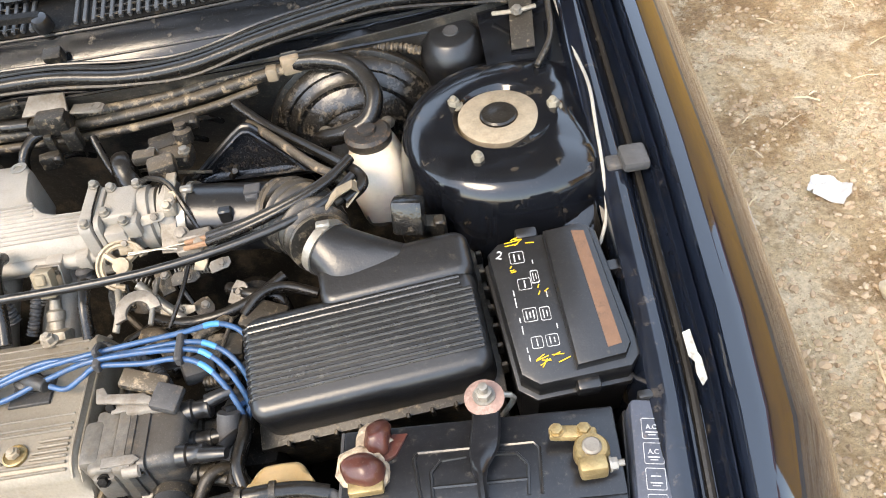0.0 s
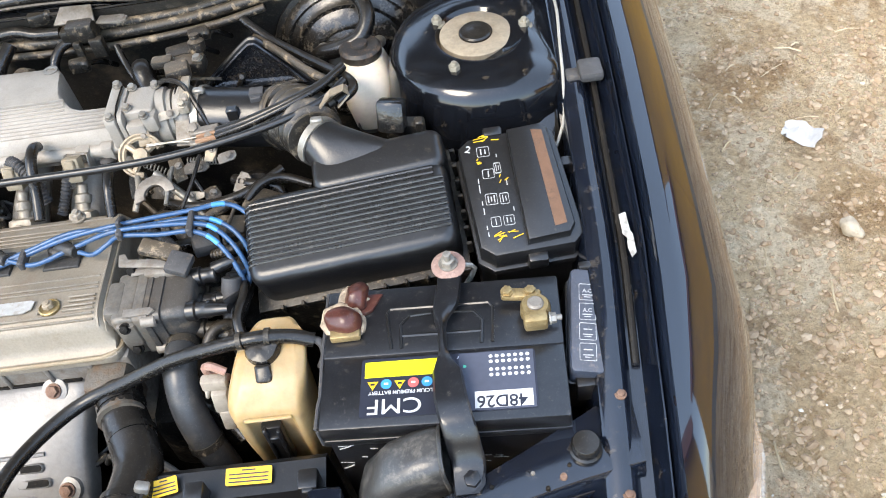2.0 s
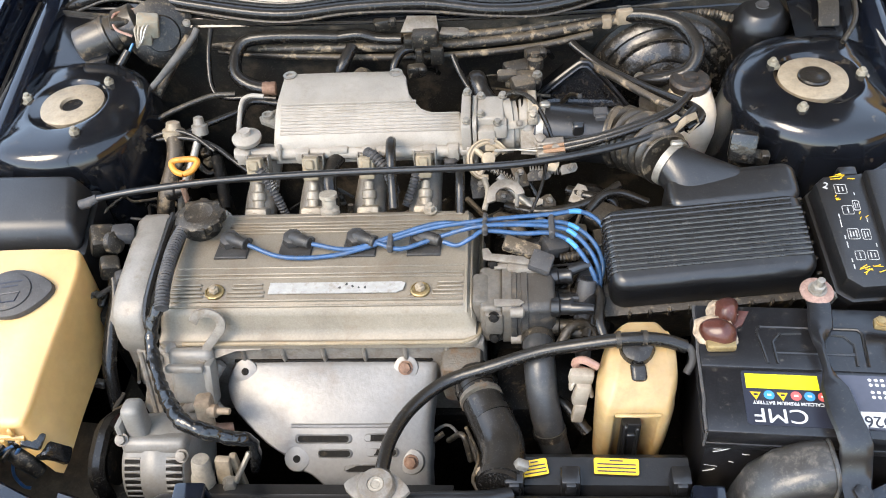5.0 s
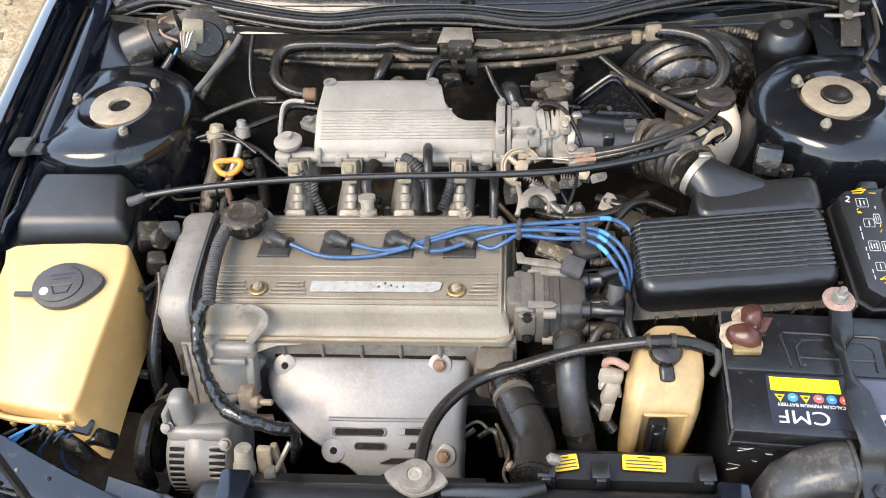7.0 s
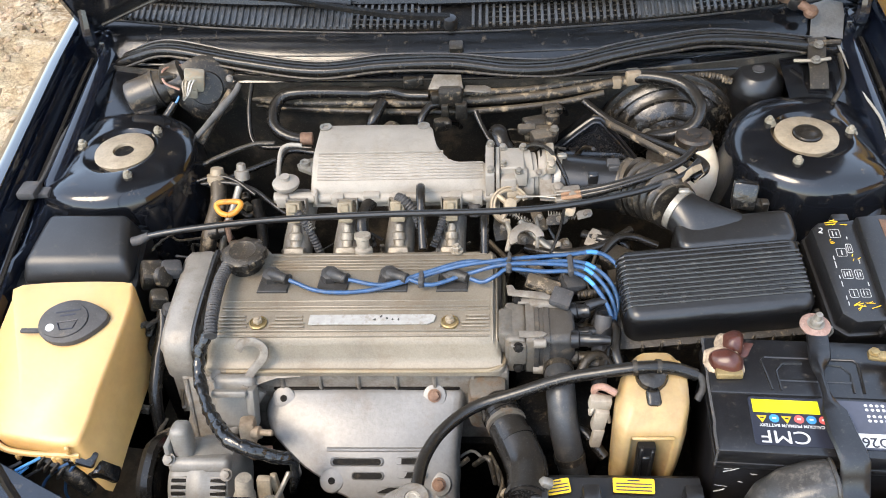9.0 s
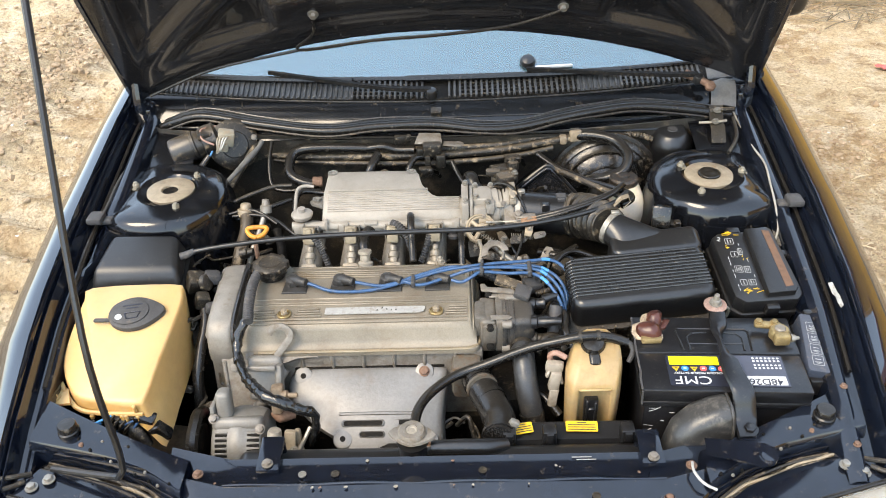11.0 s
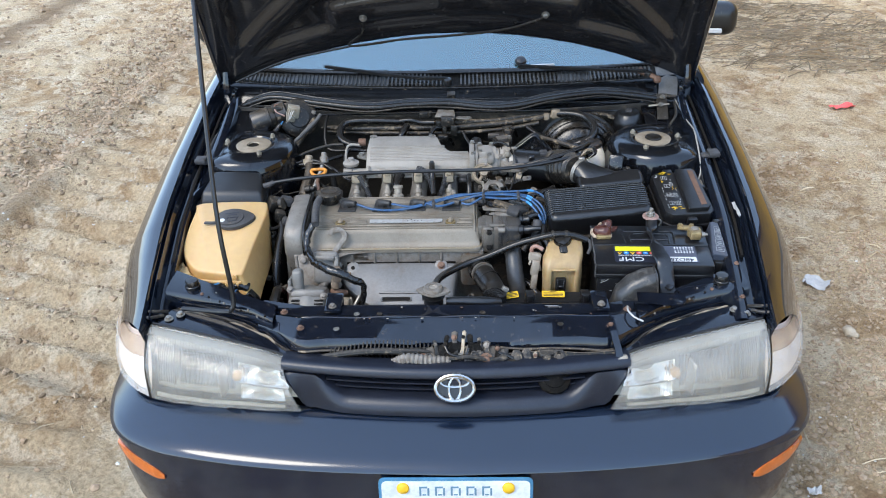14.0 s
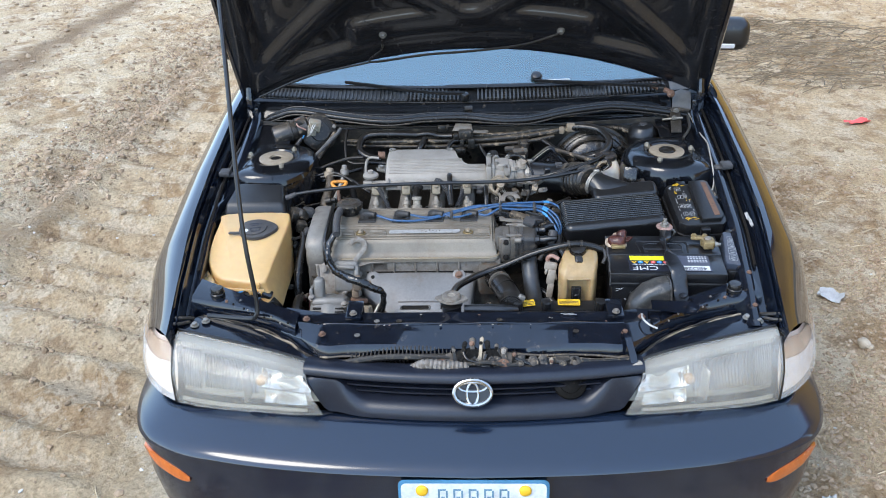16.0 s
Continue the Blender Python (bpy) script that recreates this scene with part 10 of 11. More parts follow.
pipes = thing("firewall_pipes", (0, 1.08, 0.80), "mud-caked pipe and harness bundle along the firewall", "pipes")
for line, r, mt, nm in (
    ([(-0.40, 1.100, 0.818), (-0.30, 1.075, 0.822), (-0.15, 1.058, 0.828), (0.0, 1.050, 0.832), (0.12, 1.052, 0.838), (0.22, 1.062, 0.848), (0.285, 1.070, 0.855)], 0.008, RUSTY_RUBBER, "pipe"),
    ([(-0.40, 1.110, 0.828), (-0.30, 1.085, 0.834), (-0.15, 1.068, 0.838), (0.0, 1.060, 0.842), (0.12, 1.062, 0.846), (0.22, 1.074, 0.856), (0.285, 1.080, 0.860)], 0.007, RUSTY_RUBBER, "pipe"),
    ([(-0.38, 1.095, 0.806), (-0.2, 1.058, 0.812), (0.0, 1.040, 0.818), (0.15, 1.045, 0.826), (0.24, 1.056, 0.838)], 0.006, RUSTY_RUBBER, "pipe"),
    ([(0.285, 1.075, 0.858), (0.33, 1.062, 0.862), (0.372, 1.040, 0.858), (0.392, 1.000, 0.842), (0.380, 0.975, 0.820), (0.345, 0.975, 0.805), (0.315, 0.99, 0.79), (0.305, 1.01, 0.76)], 0.012, RUBBER, "hose"),
    ([(0.30, 1.08, 0.85), (0.36, 1.095, 0.852), (0.43, 1.085, 0.848), (0.46, 1.08, 0.84)], 0.006, RUSTY_RUBBER, "corrugated_loom"),
    ([(-0.268, 0.985, 0.800), (-0.305, 0.992, 0.806), (-0.330, 1.010, 0.816), (-0.333, 1.040, 0.832), (-0.318, 1.060, 0.845), (-0.28, 1.062, 0.850), (-0.22, 1.060, 0.850), (-0.165, 1.058, 0.848)], 0.011, RUBBER, "heater_hose"),
    ([(-0.165, 1.058, 0.848), (-0.13, 1.056, 0.852), (-0.10, 1.052, 0.846), (-0.06, 1.045, 0.848)], 0.009, RUBBER, "hose"),
    ([(-0.375, 1.075, 0.862), (-0.378, 1.04, 0.835), (-0.372, 1.00, 0.80), (-0.35, 0.985, 0.790), (-0.30, 0.98, 0.792), (-0.262, 0.975, 0.792)], 0.0045, RUBBER, "fuel_pipe"),
    ([(-0.302, 0.882, 0.790), (-0.306, 0.900, 0.800), (-0.302, 0.94, 0.806), (-0.285, 0.95, 0.806), (-0.25, 0.945, 0.804)], 0.0055, RUBBER, "hose"),
    ([(-0.410, 1.060, 0.858), (-0.43, 1.02, 0.835), (-0.455, 0.975, 0.805), (-0.475, 0.94, 0.78), (-0.485, 0.92, 0.74)], 0.007, RUSTY_RUBBER, "loom"),
    ([(-0.46, 0.90, 0.76), (-0.42, 0.90, 0.775), (-0.37, 0.92, 0.785), (-0.32, 0.945, 0.79)], 0.005, RUBBER, "loom"),
    ([(-0.075, 0.992, 0.80), (-0.072, 1.01, 0.825), (-0.055, 1.03, 0.838), (-0.02, 1.035, 0.838)], 0.007, RUBBER, "vacuum_hose"),
    ([(-0.165, 1.0, 0.80), (-0.155, 1.01, 0.825), (-0.14, 1.04, 0.842)], 0.010, RUBBER, "hose"),
    ([(-0.14, 1.0, 0.80), (-0.128, 1.008, 0.812), (-0.12, 1.02, 0.80)], 0.009, RUSTY_RUBBER, "hose"),
    ([(0.06, 1.01, 0.76), (0.055, 0.99, 0.80), (0.060, 0.975, 0.812), (0.068, 0.955, 0.80), (0.085, 0.93, 0.79)], 0.016, RUBBER, "breather_hose"),
    ([(0.02, 1.02, 0.83), (0.03, 1.0, 0.815), (0.045, 0.975, 0.80), (0.065, 0.955, 0.785)], 0.005, RUBBER, "loom"),
    ([(0.206, 1.045, 0.830), (0.216, 1.034, 0.825), (0.250, 1.002, 0.814), (0.296, 0.955, 0.814), (0.338, 0.900, 0.826), (0.366, 0.858, 0.837), (0.371, 0.838, 0.835), (0.350, 0.821, 0.830)], 0.0070, RUBBER, "heater_hose"),
    ([(0.222, 1.019, 0.814), (0.269, 0.953, 0.824), (0.310, 0.894, 0.832), (0.342, 0.860, 0.834), (0.356, 0.843, 0.832), (0.351, 0.833, 0.828), (0.337, 0.824, 0.826)], 0.0060, RUSTY_RUBBER, "loom"),
):
    b = BM()
    tube(b, line, r, 12, 6, **({"wave": 0.0012, "every": 0.006} if nm == "corrugated_loom" else {}))
    part(nm, b, mt, pipes)
b = BM()
rbox(b, (0.288, 1.074, 0.860), (0.026, 0.026, 0.026), 0.004, 2, (0, 0, 10))
rbox(b, (0.262, 1.068, 0.853), (0.016, 0.022, 0.020), 0.004, 2)
part("coupling", b, material("tan_plastic", (0.22, 0.17, 0.115), 0.55, 0, DUST, 0.3, 40), pipes, "tan plastic coupling")
vsv = thing("vacuum_valve", (-0.02, 1.035, 0.80), "black vacuum switching valve with a slotted bracket", "valve")
b = BM()
rbox(b, (-0.022, 1.032, 0.856), (0.040, 0.030, 0.030), 0.004, 2)
rbox(b, (-0.048, 1.034, 0.850), (0.016, 0.018, 0.018), 0.003, 2)
rbox(b, (-0.004, 1.018, 0.834), (0.020, 0.014, 0.030), 0.003, 2)
rbox(b, (-0.032, 1.016, 0.836), (0.012, 0.012, 0.024), 0.003, 2)
part("valve", b, DUSTY, vsv)
b = BM()
plate(b, [(-0.02, -0.008), (0.016, -0.010), (0.024, -0.004), (0.024, 0.005), (0.016, 0.010), (-0.02, 0.009)], 0.003, pose(0.022, 1.038, 0.862, 0, 0, -8), 0.0006)
plate(b, [(-0.03, -0.012), (0.03, -0.012), (0.026, 0.014), (-0.02, 0.016)], 0.003, pose(-0.03, 1.045, 0.872, 30, 0, 0), 0.0006)
lathe(b, [(0.008, 0), (0.008, 0.0012), (0.004, 0.0012), (0.004, 0.0004), (0.0005, 0.0004)], (0.034, 1.037, 0.865), (0, 0, 1), 14)
part("bracket", b, ALU_DIRTY, vsv, "grimy steel bracket")
for p, s_ in (((-0.088, 1.066, 0.866), (0.036, 0.022, 0.020)), ((-0.038, 1.005, 0.815), (0.028, 0.016, 0.022)), ((0.125, 0.985, 0.826), (0.05, 0.03, 0.018)), ((0.148, 1.005, 0.838), (0.03, 0.02, 0.02))):
    plug = thing("wiring_plug", (p[0], p[1], p[2] - s_[2] / 2), "dusty black wiring plug near the firewall", "connector", "wiring plugs")
    b = BM()
    rbox(b, p, s_, 0.004, 2, (0, 0, 15))
    rbox(b, (p[0] + s_[0] * 0.4, p[1] - 0.004, p[2] + 0.004), (0.012, 0.014, 0.014), 0.003, 1)
    part("shell", b, DUSTY, plug)
    b = BM()
    tube(b, [(p[0], p[1], p[2]), (p[0] + 0.02, p[1] + 0.02, p[2] - 0.01), (p[0] + 0.03, p[1] + 0.05, p[2] - 0.04)], 0.004, 8, 4)
    part("loom", b, RUBBER, plug)
idle = thing("idle_valve", (0.13, 0.965, 0.79), "dirty cast idle valve behind the throttle body", "valve")
b = BM()
rbox(b, (0.130, 0.962, 0.822), (0.055, 0.030, 0.022), 0.006, 2, (0, 0, -8))
lathe(b, [(0.012, 0), (0.012, 0.014), (0.007, 0.018), (0.007, 0.024)], (0.148, 0.978, 0.832), (0, 0.2, 1), 14)
part("valve", b, RUSTY_RUBBER, idle)
for x, y in ((0.108, 0.962), (0.150, 0.955)):
    b = BM()
    bolt(b, (x, y, 0.833), (0, 0, 1), 0.006, 0.005, 1.3)
    part("screw", b, STEEL, idle)

wm = thing("wiper_motor", (-0.52, 1.07, 0.80), "dusty black wiper motor with wired connectors", "wiper motor")
b = BM()
lathe(b, [(0.024, 0), (0.030, 0.003), (0.032, 0.008), (0.032, 0.050), (0.034, 0.051), (0.034, 0.056), (0.031, 0.058), (0.028, 0.072), (0.034, 0.074), (0.034, 0.104), (0.026, 0.108)], (-0.592, 1.050, 0.850), (0.90, 0.30, 0.22), 28)
part("motor", b, MOTOR, wm)
b = BM()
lathe(b, [(0.050, 0), (0.056, 0.004), (0.056, 0.014), (0.044, 0.020), (0.030, 0.022), (0.028, 0.028), (0.001, 0.029)], (-0.462, 1.086, 0.852), (0.30, -0.85, 0.42), 26)
gear = part("gear_case", b, DUSTY, wm)
for a in (20, 110, 200, 290):
    b = BM()
    bolt(b, Vector((-0.462, 1.086, 0.852)) + Vector((0.30, -0.85, 0.42)).normalized() * 0.014 + Vector((0.046 * math.cos(radians(a)), 0.018 * math.sin(radians(a)), 0.040 * math.sin(radians(a)))), (0.30, -0.85, 0.42), 0.005, 0.005, 1.3)
    part("bolt", b, ALU_DIRTY, gear)
b = BM()
rbox(b, (-0.468, 1.056, 0.884), (0.034, 0.026, 0.034), 0.004, 2, (10, 14, 14))
rbox(b, (-0.476, 1.046, 0.868), (0.024, 0.020, 0.018), 0.003, 2, (10, 14, 14))
part("connector", b, material("olive_connector", (0.24, 0.22, 0.17), 0.5, 0, DUST, 0.4, 40), wm)
b = BM()
rbox(b, (-0.515, 1.062, 0.890), (0.032, 0.030, 0.018), 0.004, 2, (0, 10, 20))
part("connector", b, DUSTY, wm)
for dx in (0.0, 0.006, 0.012, -0.006):
    b = BM()
    tube(b, [(-0.472 + dx, 1.050, 0.892), (-0.476 + dx, 1.036, 0.890), (-0.480 + 0.5 * dx, 1.030, 0.872), (-0.488, 1.034, 0.858)], 0.0018, 6, 5)
    part("wire", b, PLAQUE if dx > 0 else BEIGE, wm)
b = BM()
rbox(b, (-0.558, 1.034, 0.838), (0.03, 0.004, 0.018), 0.001, 1, (-50, 0, 0))
part("data_label", b, GREYCAP, wm)
for col, line in ((PINKISH, [(-0.495, 1.085, 0.898), (-0.520, 1.062, 0.902), (-0.515, 1.040, 0.890), (-0.49, 1.035, 0.878)]), (STEEL, [(-0.53, 1.075, 0.886), (-0.515, 1.065, 0.89), (-0.505, 1.06, 0.885)]), (CYAN, [(-0.50, 1.05, 0.858), (-0.505, 1.04, 0.85), (-0.512, 1.03, 0.842)])):
    b = BM()
    tube(b, line, 0.0022, 6, 5)
    part("wire", b, col, wm)
b = BM()
tube(b, [(-0.505, 1.035, 0.852), (-0.52, 1.02, 0.835), (-0.535, 1.00, 0.82), (-0.545, 0.99, 0.80)], [0.007, 0.008, 0.010, 0.009], 10, 5)
part("loom", b, RUBBER, wm)

acc = thing("accelerator_cable", (0, 0.78, 0.80), "long thin black control cable across the engine", "cable", "control cables")
b = BM()
tube(b, [(-0.493, 0.728, 0.802), (-0.472, 0.730, 0.808), (-0.40, 0.738, 0.816), (-0.28, 0.748, 0.822), (-0.12, 0.756, 0.823), (0.06, 0.760, 0.823), (0.16, 0.768, 0.826), (0.26, 0.786, 0.834), (0.33, 0.812, 0.842), (0.362, 0.845, 0.846)], 0.0050, 10, 8)
part("cable", b, PLASTIC, acc)
b = BM()
tube(b, [(-0.497, 0.727, 0.800), (-0.485, 0.728, 0.803), (-0.47, 0.731, 0.809)], [0.0075, 0.0075, 0.006], 10, 3)
part("ferrule", b, GREYCAP, acc)
for off in (0.0, 0.016):
    c2 = thing("throttle_cable", (0.27, 0.81, 0.82), "short black throttle cable in a sleeve", "cable", "control cables")
    b = BM()
    tube(b, [(0.185, 0.822 - off * 0.6, 0.808), (0.23, 0.818 - off * 0.5, 0.822), (0.29, 0.826 - off * 0.4, 0.838), (0.335, 0.845 - off * 0.2, 0.846), (0.36, 0.875, 0.846)], 0.0062 - off * 0.08, 10, 6)
    part("sleeve", b, RUBBER, c2)
    b = BM()
    tube(b, [(0.155, 0.826 - off * 0.6, 0.800), (0.172, 0.824 - off * 0.6, 0.804), (0.19, 0.821 - off * 0.6, 0.809)], 0.0034, 8, 3)
    part("adjuster", b, material("copper_ferrule", (0.26, 0.15, 0.09), 0.5, 0.4, (0.14, 0.10, 0.06), 0.4, 80), c2, "copper cable ferrule")
    b = BM()
    tube(b, [(0.085, 0.824 + off * 0.2, 0.797), (0.12, 0.826, 0.797), (0.155, 0.826 - off * 0.6, 0.800)], 0.0013, 6, 3)
    part("inner_wire", b, STEEL, c2)
clipb = thing("cable_clip", (0.345, 0.825, 0.82), "bent pale metal clip holding the cables together", "clip")
b = BM()
loft(b, [[(0.330, 0.806 + d, 0.842), (0.345, 0.812 + d, 0.854), (0.362, 0.826 + d, 0.850), (0.368, 0.832 + d, 0.836), (0.352, 0.818 + d, 0.828)] for d in (-0.007, 0.007)])
thicken(b, 0.002)
part("clip", b, MOUNT, clipb)

dip = thing("dipstick", (-0.36, 0.78, 0.72), "orange looped dipstick handle on its tube", "dipstick")
b = BM()
dm = frame_at((-0.365, 0.796, 0.802), (1, 0.05, 0), (0, -0.45, 0.9))
_o = [(0.0, -0.012), (-0.016, -0.006), (-0.026, 0.008), (-0.018, 0.015), (0.018, 0.015), (0.026, 0.008), (0.016, -0.006), (0.0, -0.012)]
tube(b, [dm @ Vector((x * 0.74, y * 0.85 + 0.002, 0)) for x, y in _o], 0.0046, 10, 4)
part("handle", b, ORANGE, dip)
b = BM()
tube(b, [(-0.365, 0.780, 0.796), (-0.364, 0.772, 0.785), (-0.362, 0.765, 0.765)], 0.0045, 8, 3)
part("stem", b, RUST, dip)
b = BM()
tube(b, [(-0.362, 0.768, 0.77), (-0.358, 0.77, 0.72), (-0.35, 0.77, 0.62)], 0.006, 10, 3)
part("tube", b, DARK, dip)

# hoses and fittings between the engine and the far strut tower
fit_ = thing("fuel_fittings", (-0.40, 0.85, 0.70), "brown and silver fuel line fittings beside the engine", "pipe fittings")
for line, r, mt in (
    ([(-0.405, 0.885, 0.80), (-0.40, 0.86, 0.785), (-0.402, 0.84, 0.77), (-0.41, 0.80, 0.745), (-0.42, 0.78, 0.70)], 0.013, RUSTY_RUBBER),
    ([(-0.362, 0.885, 0.808), (-0.366, 0.865, 0.792), (-0.375, 0.84, 0.77), (-0.385, 0.81, 0.75), (-0.40, 0.79, 0.70)], 0.006, STEEL),
    ([(-0.43, 0.875, 0.795), (-0.38, 0.870, 0.80), (-0.34, 0.862, 0.79), (-0.305, 0.845, 0.77), (-0.285, 0.83, 0.765)], 0.004, RUBBER),
    ([(-0.34, 0.86, 0.77), (-0.33, 0.83, 0.75), (-0.325, 0.80, 0.72)], 0.009, DARK),
    ([(-0.445, 0.65, 0.74), (-0.440, 0.62, 0.72), (-0.445, 0.58, 0.69), (-0.447, 0.54, 0.65), (-0.445, 0.50, 0.55)], 0.010, RUBBER),
):
    b = BM()
    tube(b, line, r, 12, 6)
    part("pipe", b, mt, fit_)
for c, a, r, mt in (((-0.405, 0.885, 0.800), (0.1, 0.4, 1), 0.017, MOUNT), ((-0.362, 0.885, 0.808), (0, 0.4, 1), 0.012, ALU), ((-0.395, 0.80, 0.755), (1, 0, 0.2), 0.012, DUSTY)):
    b = BM()
    lathe(b, [(r * 0.7, -0.012), (r, -0.010), (r, 0.004), (r * 0.7, 0.006), (r * 0.6, 0.016), (r * 0.3, 0.018)], c, a, 14)
    part("fitting", b, mt, fit_)
ps = thing("power_steering_valve", (-0.44, 0.66, 0.68), "grimy pump fittings beside the timing cover", "pump")
for p, s_, mt in (((-0.465, 0.690, 0.765), (0.034, 0.04, 0.032), DUSTY), ((-0.435, 0.695, 0.772), (0.03, 0.024, 0.024), GREYCAP), ((-0.447, 0.650, 0.752), (0.026, 0.026, 0.030), DUSTY), ((-0.425, 0.640, 0.742), (0.03, 0.02, 0.02), GREYCAP)):
    b = BM()
    rbox(b, p, s_, 0.006, 2, (10, 20, 25))
    part("fitting", b, mt, ps)
b = BM()
lathe(b, [(0.012, 0), (0.016, 0.003), (0.016, 0.012), (0.010, 0.016)], (-0.450, 0.680, 0.770), (1, -0.2, 0.3), 16)
part("collar", b, DUSTY, ps)
b = BM()
rbox(b, (-0.45, 0.62, 0.60), (0.03, 0.05, 0.22), 0.01, 2)
part("pump_body", b, DARK, ps)

rear = thing("firewall_lines", (-0.40, 1.0, 0.80), "pale grey hose and thin bent pipes before the firewall", "pipes")
for line, r, mt in (
    ([(-0.470, 0.935, 0.800), (-0.462, 0.955, 0.820), (-0.440, 0.985, 0.836), (-0.418, 1.02, 0.850), (-0.400, 1.045, 0.862), (-0.392, 1.06, 0.872)], [0.0040, 0.0048, 0.0052, 0.0068, 0.0052, 0.0050], FADED),
    ([(-0.268, 0.935, 0.826), (-0.290, 0.934, 0.828), (-0.302, 0.925, 0.822), (-0.302, 0.890, 0.806), (-0.300, 0.868, 0.800)], 0.0036, PLENUM),
    ([(-0.455, 0.905, 0.800), (-0.410, 0.925, 0.812), (-0.355, 0.945, 0.822), (-0.315, 0.945, 0.824)], 0.0046, DUSTY),
    ([(-0.455, 0.872, 0.796), (-0.405, 0.880, 0.806), (-0.372, 0.873, 0.803), (-0.335, 0.850, 0.790)], 0.0034, RUBBER),
):
    b = BM()
    tube(b, line, r, 10, 6)
    part("line", b, mt, rear)
b = BM()
lathe(b, [(0.0102, -0.010), (0.0108, -0.006), (0.0102, 0), (0.0108, 0.006), (0.0102, 0.010)], (-0.262, 0.952, 0.828), (1, 0.05, -0.05), 14)
part("rusty_clamp", b, RUST, rear, "rusty spring hose clamp")
clutter = thing("small_wiring", (0.1, 0.9, 0.75), "dusty thin wires and clips in the gaps of the bay", "wiring", "engine looms")
rc = random.Random(77)
for x0, x1, y0, y1, z0, z1, n_ in ((-0.54, -0.36, 0.74, 0.93, 0.70, 0.76, 16), (0.03, 0.22, 0.92, 1.01, 0.72, 0.80, 14), (0.07, 0.24, 0.68, 0.80, 0.66, 0.74, 14), (-0.30, 0.04, 0.76, 0.84, 0.68, 0.73, 12), (-0.02, 0.14, 0.40, 0.52, 0.55, 0.62, 8), (-0.47, -0.41, 0.50, 0.72, 0.62, 0.74, 8)):
    for i in range(n_):
        p = Vector((rc.uniform(x0, x1), rc.uniform(y0, y1), rc.uniform(z0, z1)))
        d = Vector((rc.uniform(-1, 1), rc.uniform(-0.8, 0.8), rc.uniform(-0.35, 0.25))).normalized()
        e = Vector((rc.uniform(-1, 1), rc.uniform(-1, 1), rc.uniform(-0.5, 0.5))) * 0.012
        ln = rc.uniform(0.02, 0.05)
        b = BM()
        if i % 4 == 3:
            rbox(b, p, (rc.uniform(0.010, 0.022), rc.uniform(0.008, 0.016), rc.uniform(0.008, 0.014)), 0.002, 1, (rc.uniform(-30, 30), rc.uniform(-30, 30), rc.uniform(0, 180)))
            bolt(b, p + Vector((0, -0.002, 0.006)), (0, -0.3, 1), 0.003, 0.003, 1.3)
            part("clip", b, rc.choice((DUSTY, GREYCAP, ALU_DIRTY, MOUNT, RUSTY_RUBBER)), clutter)
        else:
            tube(b, [p - d * ln, p + e, p + d * ln * 0.8 - e, p + d * ln * 1.5 + e], rc.uniform(0.0018, 0.0046), 7, 4)
            part("wire", b, rc.choice((DUSTY, DUSTY, RUSTY_RUBBER, RUBBER, GREYCAP, FADED)), clutter)

# looms beside the injectors and loose leads under the throttle body
loom = thing("injector_loom", (-0.12, 0.80, 0.74), "corrugated injector wiring sleeves", "wiring", "engine looms")
for line, r, wv in (
    ([(-0.262, 0.81, 0.79), (-0.25, 0.80, 0.775), (-0.235, 0.785, 0.75), (-0.225, 0.775, 0.72)], 0.006, 0.0011),
    ([(-0.10, 0.825, 0.800), (-0.088, 0.815, 0.800), (-0.07, 0.80, 0.785), (-0.06, 0.785, 0.755)], 0.0075, 0.0011),
    ([(-0.045, 0.775, 0.74), (-0.035, 0.79, 0.76), (-0.025, 0.81, 0.785), (-0.015, 0.82, 0.795)], 0.006, 0.0011),
):
    b = BM()
    tube(b, line, r, 10, 6, wave=wv, every=0.005)
    part("sleeve", b, GREYCAP, loom)
for line, r, mt in (
    ([(-0.065, 0.842, 0.806), (-0.063, 0.825, 0.815), (-0.062, 0.80, 0.808), (-0.060, 0.770, 0.780), (-0.058, 0.745, 0.762)], 0.0075, RUBBER),
    ([(-0.148, 0.845, 0.775), (-0.155, 0.825, 0.775), (-0.158, 0.80, 0.765), (-0.152, 0.775, 0.745), (-0.150, 0.752, 0.75)], 0.011, RUBBER),
    ([(0.036, 0.74, 0.75), (0.036, 0.77, 0.78), (0.035, 0.80, 0.79)], 0.007, RUBBER),
):
    b = BM()
    tube(b, line, r, 12, 6)
    part("hose", b, mt, loom)
b = BM()
lathe(b, [(0.014, 0), (0.014, 0.01), (0.010, 0.013), (0.010, 0.026), (0.013, 0.028), (0.013, 0.034)], (-0.151, 0.748, 0.750), (0, 0.3, 1), 14)
part("valve", b, BEIGE, loom, "tarnished pressure valve")
b = BM()
lathe(b, [(0.010, 0), (0.012, 0.006), (0.009, 0.01), (0.011, 0.016), (0.007, 0.02)], (0.020, 0.830, 0.758), (0, 0.3, 1), 14)
part("plug", b, GREYCAP, loom)
for x, y, z in ((-0.006, 0.742, 0.760), (-0.305, 0.745, 0.752)):
    b = BM()
    bolt(b, (x, y, z), (0, 0, 1), 0.007, 0.008, 1.4, 0.006)
    part("stud_nut", b, BEIGE, loom)

